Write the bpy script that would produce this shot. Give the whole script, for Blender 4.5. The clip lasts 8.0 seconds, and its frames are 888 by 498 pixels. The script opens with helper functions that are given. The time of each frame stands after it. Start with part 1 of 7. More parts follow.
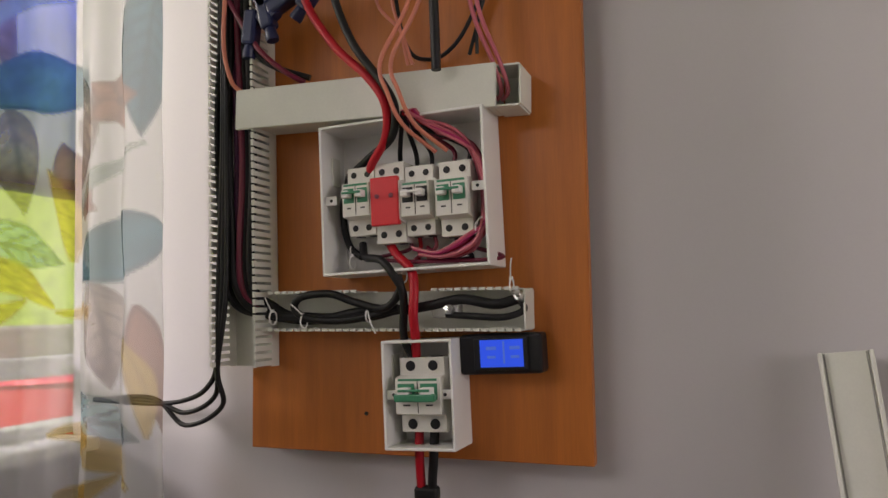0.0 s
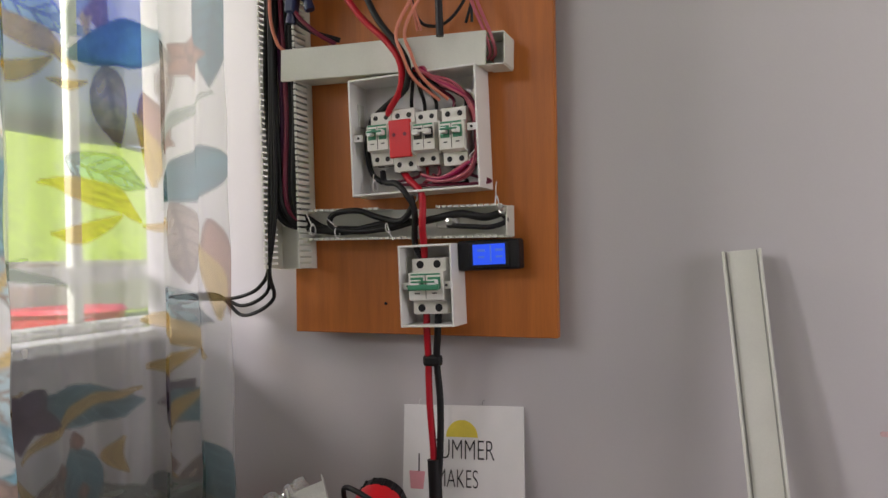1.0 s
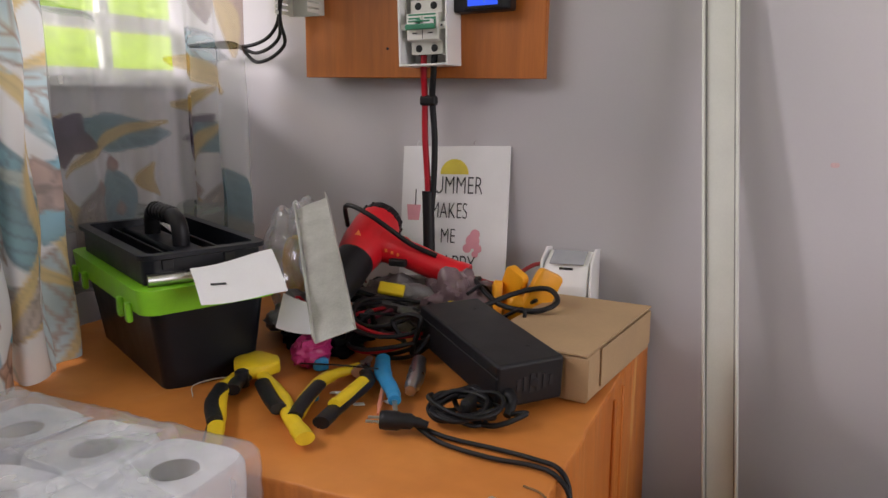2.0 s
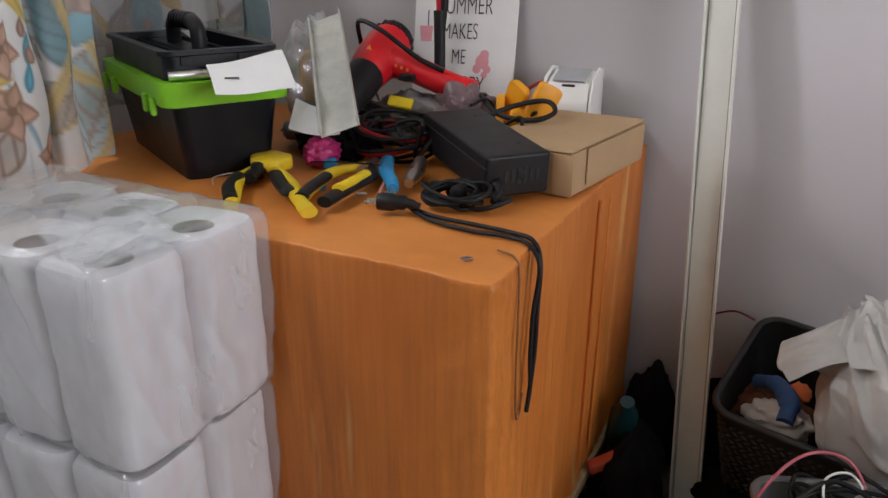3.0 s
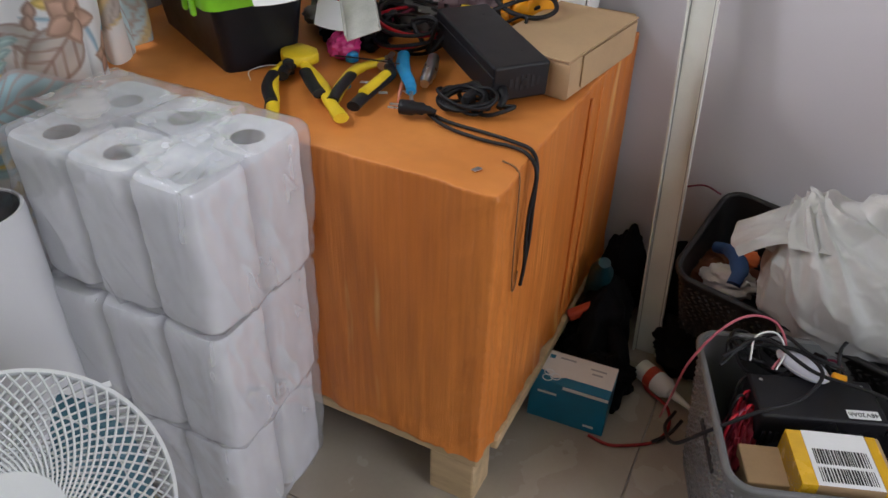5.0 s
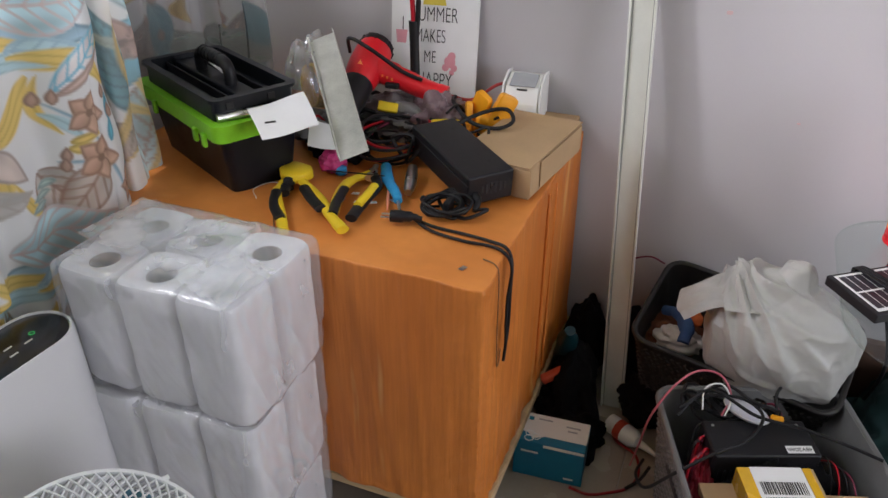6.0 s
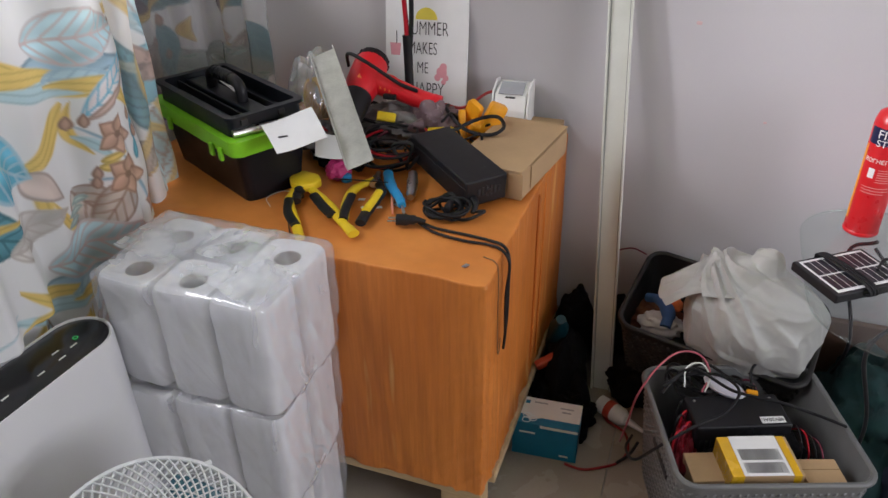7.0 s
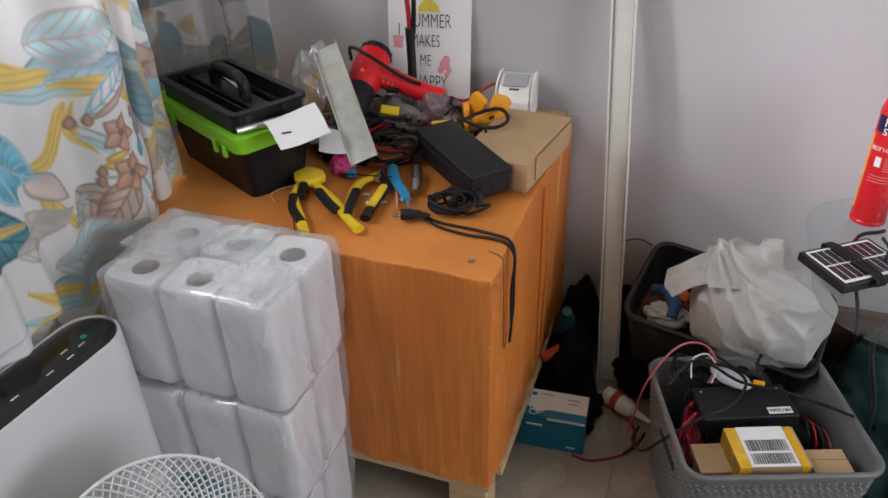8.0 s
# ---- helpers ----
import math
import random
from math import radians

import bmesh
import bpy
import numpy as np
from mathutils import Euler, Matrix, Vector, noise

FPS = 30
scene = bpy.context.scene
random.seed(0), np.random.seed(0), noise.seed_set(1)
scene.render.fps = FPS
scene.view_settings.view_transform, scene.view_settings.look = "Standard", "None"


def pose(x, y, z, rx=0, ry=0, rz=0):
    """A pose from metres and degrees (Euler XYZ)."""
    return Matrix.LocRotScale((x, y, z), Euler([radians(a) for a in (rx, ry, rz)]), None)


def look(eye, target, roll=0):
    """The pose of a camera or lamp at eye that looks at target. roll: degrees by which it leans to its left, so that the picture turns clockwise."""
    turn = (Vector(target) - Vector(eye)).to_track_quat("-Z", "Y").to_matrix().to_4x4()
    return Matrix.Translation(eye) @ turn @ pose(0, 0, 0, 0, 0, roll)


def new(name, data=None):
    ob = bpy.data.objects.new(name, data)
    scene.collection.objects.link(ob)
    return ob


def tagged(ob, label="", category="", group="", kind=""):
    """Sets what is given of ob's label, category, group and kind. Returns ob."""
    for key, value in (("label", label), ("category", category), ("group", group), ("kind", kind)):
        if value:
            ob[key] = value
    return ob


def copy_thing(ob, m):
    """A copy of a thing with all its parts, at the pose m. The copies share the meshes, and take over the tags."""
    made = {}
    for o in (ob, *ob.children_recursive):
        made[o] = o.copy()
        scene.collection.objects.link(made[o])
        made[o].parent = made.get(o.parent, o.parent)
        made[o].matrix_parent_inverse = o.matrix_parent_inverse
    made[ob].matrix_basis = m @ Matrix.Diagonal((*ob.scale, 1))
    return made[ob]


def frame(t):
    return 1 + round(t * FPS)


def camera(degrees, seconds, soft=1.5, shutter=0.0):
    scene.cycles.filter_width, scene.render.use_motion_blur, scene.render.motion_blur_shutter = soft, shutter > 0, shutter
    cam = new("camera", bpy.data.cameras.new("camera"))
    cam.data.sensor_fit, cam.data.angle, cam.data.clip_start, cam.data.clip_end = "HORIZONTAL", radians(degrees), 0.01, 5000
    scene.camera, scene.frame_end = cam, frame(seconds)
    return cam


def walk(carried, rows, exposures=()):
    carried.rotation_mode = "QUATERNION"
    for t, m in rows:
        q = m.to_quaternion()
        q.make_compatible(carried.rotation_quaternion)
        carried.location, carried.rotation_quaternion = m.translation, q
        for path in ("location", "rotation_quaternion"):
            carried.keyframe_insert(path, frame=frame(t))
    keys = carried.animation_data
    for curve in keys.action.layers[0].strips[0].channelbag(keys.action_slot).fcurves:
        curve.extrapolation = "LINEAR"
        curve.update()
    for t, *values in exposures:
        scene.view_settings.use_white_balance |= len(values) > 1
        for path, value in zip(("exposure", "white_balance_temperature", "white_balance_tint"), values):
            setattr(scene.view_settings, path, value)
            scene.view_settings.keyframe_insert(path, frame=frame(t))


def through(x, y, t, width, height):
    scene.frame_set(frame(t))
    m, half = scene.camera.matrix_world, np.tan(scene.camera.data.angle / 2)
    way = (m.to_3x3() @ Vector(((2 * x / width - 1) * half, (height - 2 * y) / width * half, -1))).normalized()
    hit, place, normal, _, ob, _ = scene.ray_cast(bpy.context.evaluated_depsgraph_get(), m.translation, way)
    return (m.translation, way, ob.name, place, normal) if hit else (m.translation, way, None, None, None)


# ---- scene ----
cam = camera(61.3, 8.0, 1.5)
PATH = [
    (0.0, (0.094, 0.006, 1.196), (-0.599, 1.874, 1.368), -1.9),
    (0.5, (0.134, -0.102, 1.185), (-0.555, 1.774, 1.287), -1.9),
    (1.0, (0.188, -0.247, 1.146), (-0.518, 1.625, 1.169), -1.8),
    (1.5, (0.237, -0.292, 1.05), (-0.503, 1.562, 0.926), -1.4),
    (2.0, (0.296, -0.333, 0.993), (-0.492, 1.461, 0.592), -0.3),
    (2.2, (0.316, -0.346, 0.978), (-0.504, 1.418, 0.513), -0.1),
    (3.3, (0.403, -0.413, 0.916), (-0.411, 1.205, 0.067), -0.1),
    (3.5, (0.406, -0.422, 0.916), (-0.382, 1.165, -0.012), -0.2),
    (4.0, (0.404, -0.461, 0.94), (-0.347, 1.06, -0.12), -0.8),
    (4.5, (0.398, -0.484, 0.999), (-0.342, 0.981, -0.143), -0.1),
    (5.0, (0.409, -0.506, 1.1), (-0.299, 0.956, -0.067), 1.5),
    (5.2, (0.42, -0.52, 1.14), (-0.282, 0.989, 0.032), 1.6),
    (6.5, (0.403, -0.718, 1.28), (-0.196, 0.89, 0.253), -0.7),
    (7.0, (0.408, -0.745, 1.313), (-0.174, 0.855, 0.264), -1.0),
    (7.5, (0.401, -0.733, 1.325), (-0.174, 0.847, 0.242), -1.3),
    (8.0, (0.406, -0.739, 1.322), (-0.184, 0.841, 0.247), -1.9),
]
EXPOSURE = [(0.0, -0.2, 7250, 23), (1.0, 0.02, 6850, 20), (2.0, 0.27, 6800, 22), (3.5, 0.48, 6400, 17), (5.0, 0.52, 6300, 17), (6.5, 0.5, 6450, 18), (8.0, 0.5, 6450, 18)]
walk(cam, [(t, look(eye, target, roll)) for t, eye, target, roll in PATH], EXPOSURE)

# ---- light ----
WALL_Y, WALL_X, ROOM_X, ROOM_Y, ROOM_Z = 0.905, -0.86, 3.8, -3.8, 2.7
WIN_Y0, WIN_Y1, WIN_Z0, WIN_Z1 = -1.05, 1.0, 1.03, 2.05      # window in the left wall, up to the corner
EAST_Y0, EAST_Y1, EAST_Z0, EAST_Z1 = -1.6, 0.1, 0.8, 2.2     # wide window in the far right wall

world = bpy.data.worlds.new("sky")
scene.world = world
world.use_nodes = True
wn = world.node_tree
sky = wn.nodes.new("ShaderNodeTexSky")
sky.sky_type, sky.sun_disc = "NISHITA", False
sky.sun_elevation, sky.sun_rotation = radians(50), radians(157)
wn.nodes["Background"].inputs[1].default_value = 0.1
wn.links.new(sky.outputs[0], wn.nodes["Background"].inputs[0])
sun = new("sun", bpy.data.lights.new("sun", "SUN"))
sun.data.energy, sun.data.angle, sun.data.color = 5.0, radians(3), (1, 0.96, 0.9)
sun.matrix_world = look((3.0, -7, 9), (0, 0, 0))


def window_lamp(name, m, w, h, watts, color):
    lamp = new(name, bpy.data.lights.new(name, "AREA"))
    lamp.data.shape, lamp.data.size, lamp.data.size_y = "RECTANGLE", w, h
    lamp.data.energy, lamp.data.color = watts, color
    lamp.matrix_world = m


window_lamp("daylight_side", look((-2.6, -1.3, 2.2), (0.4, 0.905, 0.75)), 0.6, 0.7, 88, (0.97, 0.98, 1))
window_lamp("daylight_corner", look((-2.0, 0.3, 1.95), (-0.5, 0.9, 1.35)), 0.3, 0.3, 17, (1, 0.98, 0.96))
window_lamp("daylight_high", look((WALL_X - 0.06, -0.3, 1.9), (0.0, 0.2, 0.6)), 1.2, 0.22, 9, (0.96, 0.98, 1))
window_lamp("daylight_east", look((ROOM_X - 0.02, (EAST_Y0 + EAST_Y1) / 2, (EAST_Z0 + EAST_Z1) / 2), (0.0, 0.3, 0.6)), EAST_Y1 - EAST_Y0, EAST_Z1 - EAST_Z0, 43, (0.94, 0.97, 1))

# ---- materials ----
MATS = {}


def mat(name, color, rough=0.6, metal=0.0, var=0.12, scale=30.0, bump=0.05, fine=400.0, spec=0.5, alpha=1.0, streak=None, trans=0.0, coat=0.0):
    """A surface with broad and fine variation of tone, fine relief; streak: (x, y, z) stretch of the pattern."""
    if name in MATS:
        return MATS[name]
    m = bpy.data.materials.new(name)
    m.use_nodes = True
    t = m.node_tree
    b = t.nodes["Principled BSDF"]
    b.inputs["Roughness"].default_value, b.inputs["Metallic"].default_value = rough, metal
    b.inputs["Specular IOR Level"].default_value = spec
    b.inputs["Alpha"].default_value = alpha
    b.inputs["Transmission Weight"].default_value = trans
    b.inputs["Coat Weight"].default_value = coat
    co = t.nodes.new("ShaderNodeTexCoord")
    mp = t.nodes.new("ShaderNodeMapping")
    mp.inputs["Scale"].default_value = streak or (1, 1, 1)
    t.links.new(co.outputs["Object"], mp.inputs[0])
    n1 = t.nodes.new("ShaderNodeTexNoise")
    n1.inputs["Scale"].default_value, n1.inputs["Detail"].default_value = scale, 5
    n2 = t.nodes.new("ShaderNodeTexNoise")
    n2.inputs["Scale"].default_value, n2.inputs["Detail"].default_value = fine, 2
    for n in (n1, n2):
        t.links.new(mp.outputs[0], n.inputs["Vector"])
    add = t.nodes.new("ShaderNodeMath")
    add.operation = "MULTIPLY_ADD"
    add.inputs[1].default_value = 0.35
    t.links.new(n2.outputs[0], add.inputs[0])
    t.links.new(n1.outputs[0], add.inputs[2])
    ramp = t.nodes.new("ShaderNodeMapRange")
    ramp.inputs[1].default_value, ramp.inputs[2].default_value = 0.35, 1.0
    ramp.inputs[3].default_value, ramp.inputs[4].default_value = 1 - var, 1 + var
    t.links.new(add.outputs[0], ramp.inputs[0])
    mul = t.nodes.new("ShaderNodeVectorMath")
    mul.operation = "SCALE"
    mul.inputs[0].default_value = color[:3]
    t.links.new(ramp.outputs[0], mul.inputs["Scale"])
    t.links.new(mul.outputs[0], b.inputs["Base Color"])
    rr = t.nodes.new("ShaderNodeMapRange")
    rr.inputs[3].default_value, rr.inputs[4].default_value = max(0.02, rough - 0.08), min(1, rough + 0.1)
    t.links.new(n1.outputs[0], rr.inputs[0])
    t.links.new(rr.outputs[0], b.inputs["Roughness"])
    if bump:
        bp = t.nodes.new("ShaderNodeBump")
        bp.inputs["Strength"].default_value, bp.inputs["Distance"].default_value = min(1, bump * 4), 0.002
        t.links.new(add.outputs[0], bp.inputs["Height"])
        t.links.new(bp.outputs[0], b.inputs["Normal"])
    MATS[name] = m
    return m


def glow(name, color, strength):
    m = bpy.data.materials.new(name)
    m.use_nodes = True
    b = m.node_tree.nodes["Principled BSDF"]
    b.inputs["Base Color"].default_value = (0, 0, 0, 1)
    b.inputs["Emission Color"].default_value = (*color, 1)
    b.inputs["Emission Strength"].default_value = strength
    return m


WALL = mat("wall_paint", (0.52, 0.50, 0.515), 0.75, var=0.03, scale=3, bump=0.03, fine=250)
CEIL = mat("ceiling_paint", (0.8, 0.8, 0.79), 0.8, var=0.03, scale=4, bump=0.02)
TILE = mat("floor_tile", (0.37, 0.32, 0.26), 0.25, var=0.08, scale=9, bump=0.01, fine=120)
GROUT = mat("grout", (0.36, 0.335, 0.295), 0.9)
WHITE = mat("white_plastic", (0.78, 0.78, 0.76), 0.35, var=0.04, scale=20, bump=0.01)
PVC = mat("pvc_trunking", (0.66, 0.67, 0.61), 0.45, var=0.08, scale=14, bump=0.02)
IVORY = mat("breaker_plastic", (0.72, 0.71, 0.66), 0.4, var=0.04, bump=0.01)
GREENP = mat("green_lever", (0.03, 0.22, 0.12), 0.35)
REDP = mat("red_plastic", (0.68, 0.012, 0.02), 0.33, var=0.08)
BLACKP = mat("black_plastic", (0.011, 0.011, 0.013), 0.42, var=0.2, bump=0.04, fine=900, spec=0.32)
BLACKR = mat("black_cable", (0.01, 0.01, 0.011), 0.5, var=0.2, spec=0.3)
REDC = mat("red_cable", (0.46, 0.008, 0.02), 0.45, spec=0.35)
PINKC = mat("pink_cable", (0.52, 0.12, 0.16), 0.4)
DARKRED = mat("maroon_cable", (0.16, 0.01, 0.035), 0.4)
STEEL = mat("steel", (0.6, 0.6, 0.6), 0.28, metal=1.0, scale=60)
BOARDM = mat("wood_board", (0.47, 0.14, 0.022), 0.42, var=0.22, scale=10, bump=0.03, fine=90, streak=(6, 1, 0.35))


def cloth_mat(name, deep, light, pale, streaky):
    """Thin stretched cloth: broad blotches, long upright pulls and pale threads where it is strained."""
    m = bpy.data.materials.new(name)
    m.use_nodes = True
    t = m.node_tree
    b = t.nodes["Principled BSDF"]
    b.inputs["Specular IOR Level"].default_value = 0.35
    co = t.nodes.new("ShaderNodeTexCoord")

    def layer(stretch, scale, detail, lo, hi, shift=0.0):
        mp = t.nodes.new("ShaderNodeMapping")
        mp.inputs["Scale"].default_value, mp.inputs["Location"].default_value = stretch, (shift, shift * 0.7, shift * 0.3)
        t.links.new(co.outputs["Object"], mp.inputs[0])
        nz = t.nodes.new("ShaderNodeTexNoise")
        nz.inputs["Scale"].default_value, nz.inputs["Detail"].default_value = scale, detail
        t.links.new(mp.outputs[0], nz.inputs["Vector"])
        mr = t.nodes.new("ShaderNodeMapRange")
        mr.inputs[1].default_value, mr.inputs[2].default_value = lo, hi
        t.links.new(nz.outputs[0], mr.inputs[0])
        return mr.outputs[0], nz.outputs[0]

    def blend(fac, a, c):
        mx = t.nodes.new("ShaderNodeMix")
        mx.data_type = "RGBA"
        t.links.new(fac, mx.inputs[0])
        for k, v in ((6, a), (7, c)):
            if isinstance(v, tuple):
                mx.inputs[k].default_value = (*v, 1)
            else:
                t.links.new(v, mx.inputs[k])
        return mx.outputs[2]

    broad, _ = layer((1, 1, 0.6) if streaky else (1, 1, 1), 5, 4, 0.3, 0.72)
    pulls, raw = layer((1, 1, 0.05) if streaky else (1, 1, 1), 115 if streaky else 30, 4, 0.38, 0.68, 3.0)
    thread, _ = layer((1, 1, 0.09) if streaky else (0.6, 1, 1), 26, 3, 0.66, 0.74, 8.0)
    weave, rough = layer((1, 1, 1), 420, 2, 0.2, 0.8)
    col = blend(broad, deep, light)
    half = t.nodes.new("ShaderNodeMath")
    half.operation = "MULTIPLY"
    half.inputs[1].default_value = 0.34 if streaky else 0.2
    t.links.new(pulls, half.inputs[0])
    col = blend(half.outputs[0], col, tuple(c * 0.72 for c in deep))
    soft = t.nodes.new("ShaderNodeMath")
    soft.operation = "MULTIPLY"
    soft.inputs[1].default_value = 0.5 if streaky else 0.15
    t.links.new(thread, soft.inputs[0])
    col = blend(soft.outputs[0], col, pale)
    t.links.new(col, b.inputs["Base Color"])
    b.inputs["Roughness"].default_value = 0.5
    add = t.nodes.new("ShaderNodeMath")
    add.operation = "MULTIPLY_ADD"
    add.inputs[1].default_value = 0.25
    t.links.new(rough, add.inputs[0])
    t.links.new(raw, add.inputs[2])
    bp = t.nodes.new("ShaderNodeBump")
    bp.inputs["Strength"].default_value, bp.inputs["Distance"].default_value = (0.55, 0.003) if streaky else (0.3, 0.0015)
    t.links.new(add.outputs[0], bp.inputs["Height"])
    t.links.new(bp.outputs[0], b.inputs["Normal"])
    return m


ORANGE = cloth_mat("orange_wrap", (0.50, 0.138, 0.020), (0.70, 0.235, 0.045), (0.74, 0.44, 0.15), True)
# same cloth, lighter on top: the light from above is put into its colour
LIT_TOPWRAP = cloth_mat("orange_wrap_lit_top", (0.62, 0.20, 0.038), (0.74, 0.28, 0.065), (0.74, 0.44, 0.16), False)
PALLET = mat("raw_pine", (0.5, 0.36, 0.2), 0.75, var=0.3, scale=12, bump=0.1, fine=120, streak=(0.4, 4, 4))
CARD = mat("cardboard", (0.44, 0.29, 0.155), 0.75, var=0.1, scale=14, bump=0.04, fine=200)
PAPER = mat("white_paper", (0.8, 0.8, 0.8), 0.8, var=0.03)
TISSUE = mat("tissue_roll", (0.78, 0.78, 0.80), 0.9, var=0.05, scale=40, bump=0.12, fine=500)
LIME = mat("lime_plastic", (0.22, 0.62, 0.02), 0.35)
YELLOW = mat("yellow_grip", (0.78, 0.55, 0.015), 0.45)
AMBER = mat("amber_plastic", (0.85, 0.36, 0.01), 0.4)
BLUE = mat("blue_plastic", (0.02, 0.3, 0.62), 0.4)
TEAL = mat("teal_print", (0.0, 0.15, 0.27), 0.35)
PINK = mat("pink_print", (0.75, 0.33, 0.38), 0.7)
INK = mat("black_ink", (0.02, 0.02, 0.022), 0.7)
GREY_B = mat("grey_basket", (0.15, 0.152, 0.15), 0.42, var=0.12)
DARK_B = mat("dark_basket", (0.014, 0.0125, 0.012), 0.45, var=0.15)
BLACKF = mat("black_fabric", (0.006, 0.006, 0.007), 0.95, var=0.4, bump=0.15, spec=0.12)
GREENF = mat("dark_green_fabric", (0.004, 0.03, 0.03), 0.9, var=0.4, bump=0.15)
PURIF = mat("satin_white", (0.68, 0.68, 0.69), 0.4, var=0.03, scale=6)
GRASS = mat("grass", (0.36, 0.54, 0.04), 0.9, var=0.5, scale=8, bump=0.1)
TARP = mat("blue_tarp", (0.10, 0.17, 0.92), 0.5, var=0.3, scale=6)


def sheer(name, alpha, rough=0.09, tint=(0.985, 0.99, 1.0), white=0.35):
    """Thin plastic film: mostly clear, with a gloss and a faint milky body."""
    m = bpy.data.materials.new(name)
    m.use_nodes = True
    t = m.node_tree
    t.nodes.clear()
    out = t.nodes.new("ShaderNodeOutputMaterial")
    clear = t.nodes.new("ShaderNodeBsdfTransparent")
    clear.inputs[0].default_value = (*tint, 1)
    body = t.nodes.new("ShaderNodeBsdfPrincipled")
    body.inputs["Base Color"].default_value = (0.85, 0.87, 0.9, 1)
    body.inputs["Roughness"].default_value = rough
    body.inputs["Subsurface Weight"].default_value = 0.0
    gloss = t.nodes.new("ShaderNodeBsdfGlossy")
    gloss.inputs["Roughness"].default_value = rough
    lw = t.nodes.new("ShaderNodeLayerWeight")
    lw.inputs[0].default_value = 0.25
    part_gloss = t.nodes.new("ShaderNodeMath")
    part_gloss.operation = "MULTIPLY_ADD"
    part_gloss.inputs[1].default_value, part_gloss.inputs[2].default_value = 0.3, 0.07
    t.links.new(lw.outputs["Facing"], part_gloss.inputs[0])
    co = t.nodes.new("ShaderNodeTexCoord")
    nz = t.nodes.new("ShaderNodeTexNoise")
    nz.inputs["Scale"].default_value, nz.inputs["Detail"].default_value, nz.inputs["Distortion"].default_value = 22, 4, 1.2
    t.links.new(co.outputs["Object"], nz.inputs["Vector"])
    bp = t.nodes.new("ShaderNodeBump")
    bp.inputs["Strength"].default_value, bp.inputs["Distance"].default_value = 1.0, 0.0012
    t.links.new(nz.outputs[0], bp.inputs["Height"])
    for n in (gloss, body, lw):
        t.links.new(bp.outputs[0], n.inputs["Normal"])
    m1 = t.nodes.new("ShaderNodeMixShader")
    lay = t.nodes.new("ShaderNodeMapping")
    lay.inputs["Rotation"].default_value, lay.inputs["Scale"].default_value = (0.25, 0.3, 0.4), (13, 13, 2.2)
    t.links.new(co.outputs["Object"], lay.inputs[0])
    bands = t.nodes.new("ShaderNodeTexNoise")
    bands.inputs["Scale"].default_value, bands.inputs["Detail"].default_value = 1.0, 3
    t.links.new(lay.outputs[0], bands.inputs["Vector"])
    milk = t.nodes.new("ShaderNodeMapRange")
    for i, x in ((1, 0.42), (2, 0.66), (3, alpha * 0.7), (4, alpha * 0.7 + 0.24)):
        milk.inputs[i].default_value = x
    t.links.new(bands.outputs[0], milk.inputs[0])
    t.links.new(milk.outputs[0], m1.inputs[0])
    t.links.new(clear.outputs[0], m1.inputs[1])
    t.links.new(body.outputs[0], m1.inputs[2])
    m2 = t.nodes.new("ShaderNodeMixShader")
    t.links.new(part_gloss.outputs[0], m2.inputs[0])
    t.links.new(m1.outputs[0], m2.inputs[1])
    t.links.new(gloss.outputs[0], m2.inputs[2])
    t.links.new(m2.outputs[0], out.inputs[0])
    return m


FILM = sheer("clear_film", 0.2, 0.13)
FLAP = sheer("milky_film", 0.3, 0.22)
BAGCLEAR = sheer("clear_bag", 0.12)


def glass_mat():
    m = bpy.data.materials.new("table_glass")
    m.use_nodes = True
    t = m.node_tree
    t.nodes.clear()
    out = t.nodes.new("ShaderNodeOutputMaterial")
    clear = t.nodes.new("ShaderNodeBsdfTransparent")
    clear.inputs[0].default_value = (0.95, 0.98, 0.97, 1)
    gloss = t.nodes.new("ShaderNodeBsdfGlossy")
    gloss.inputs["Roughness"].default_value = 0.02
    mix = t.nodes.new("ShaderNodeMixShader")
    mix.inputs[0].default_value = 0.07
    t.links.new(clear.outputs[0], mix.inputs[1])
    t.links.new(gloss.outputs[0], mix.inputs[2])
    t.links.new(mix.outputs[0], out.inputs[0])
    return m


GLASS = glass_mat()


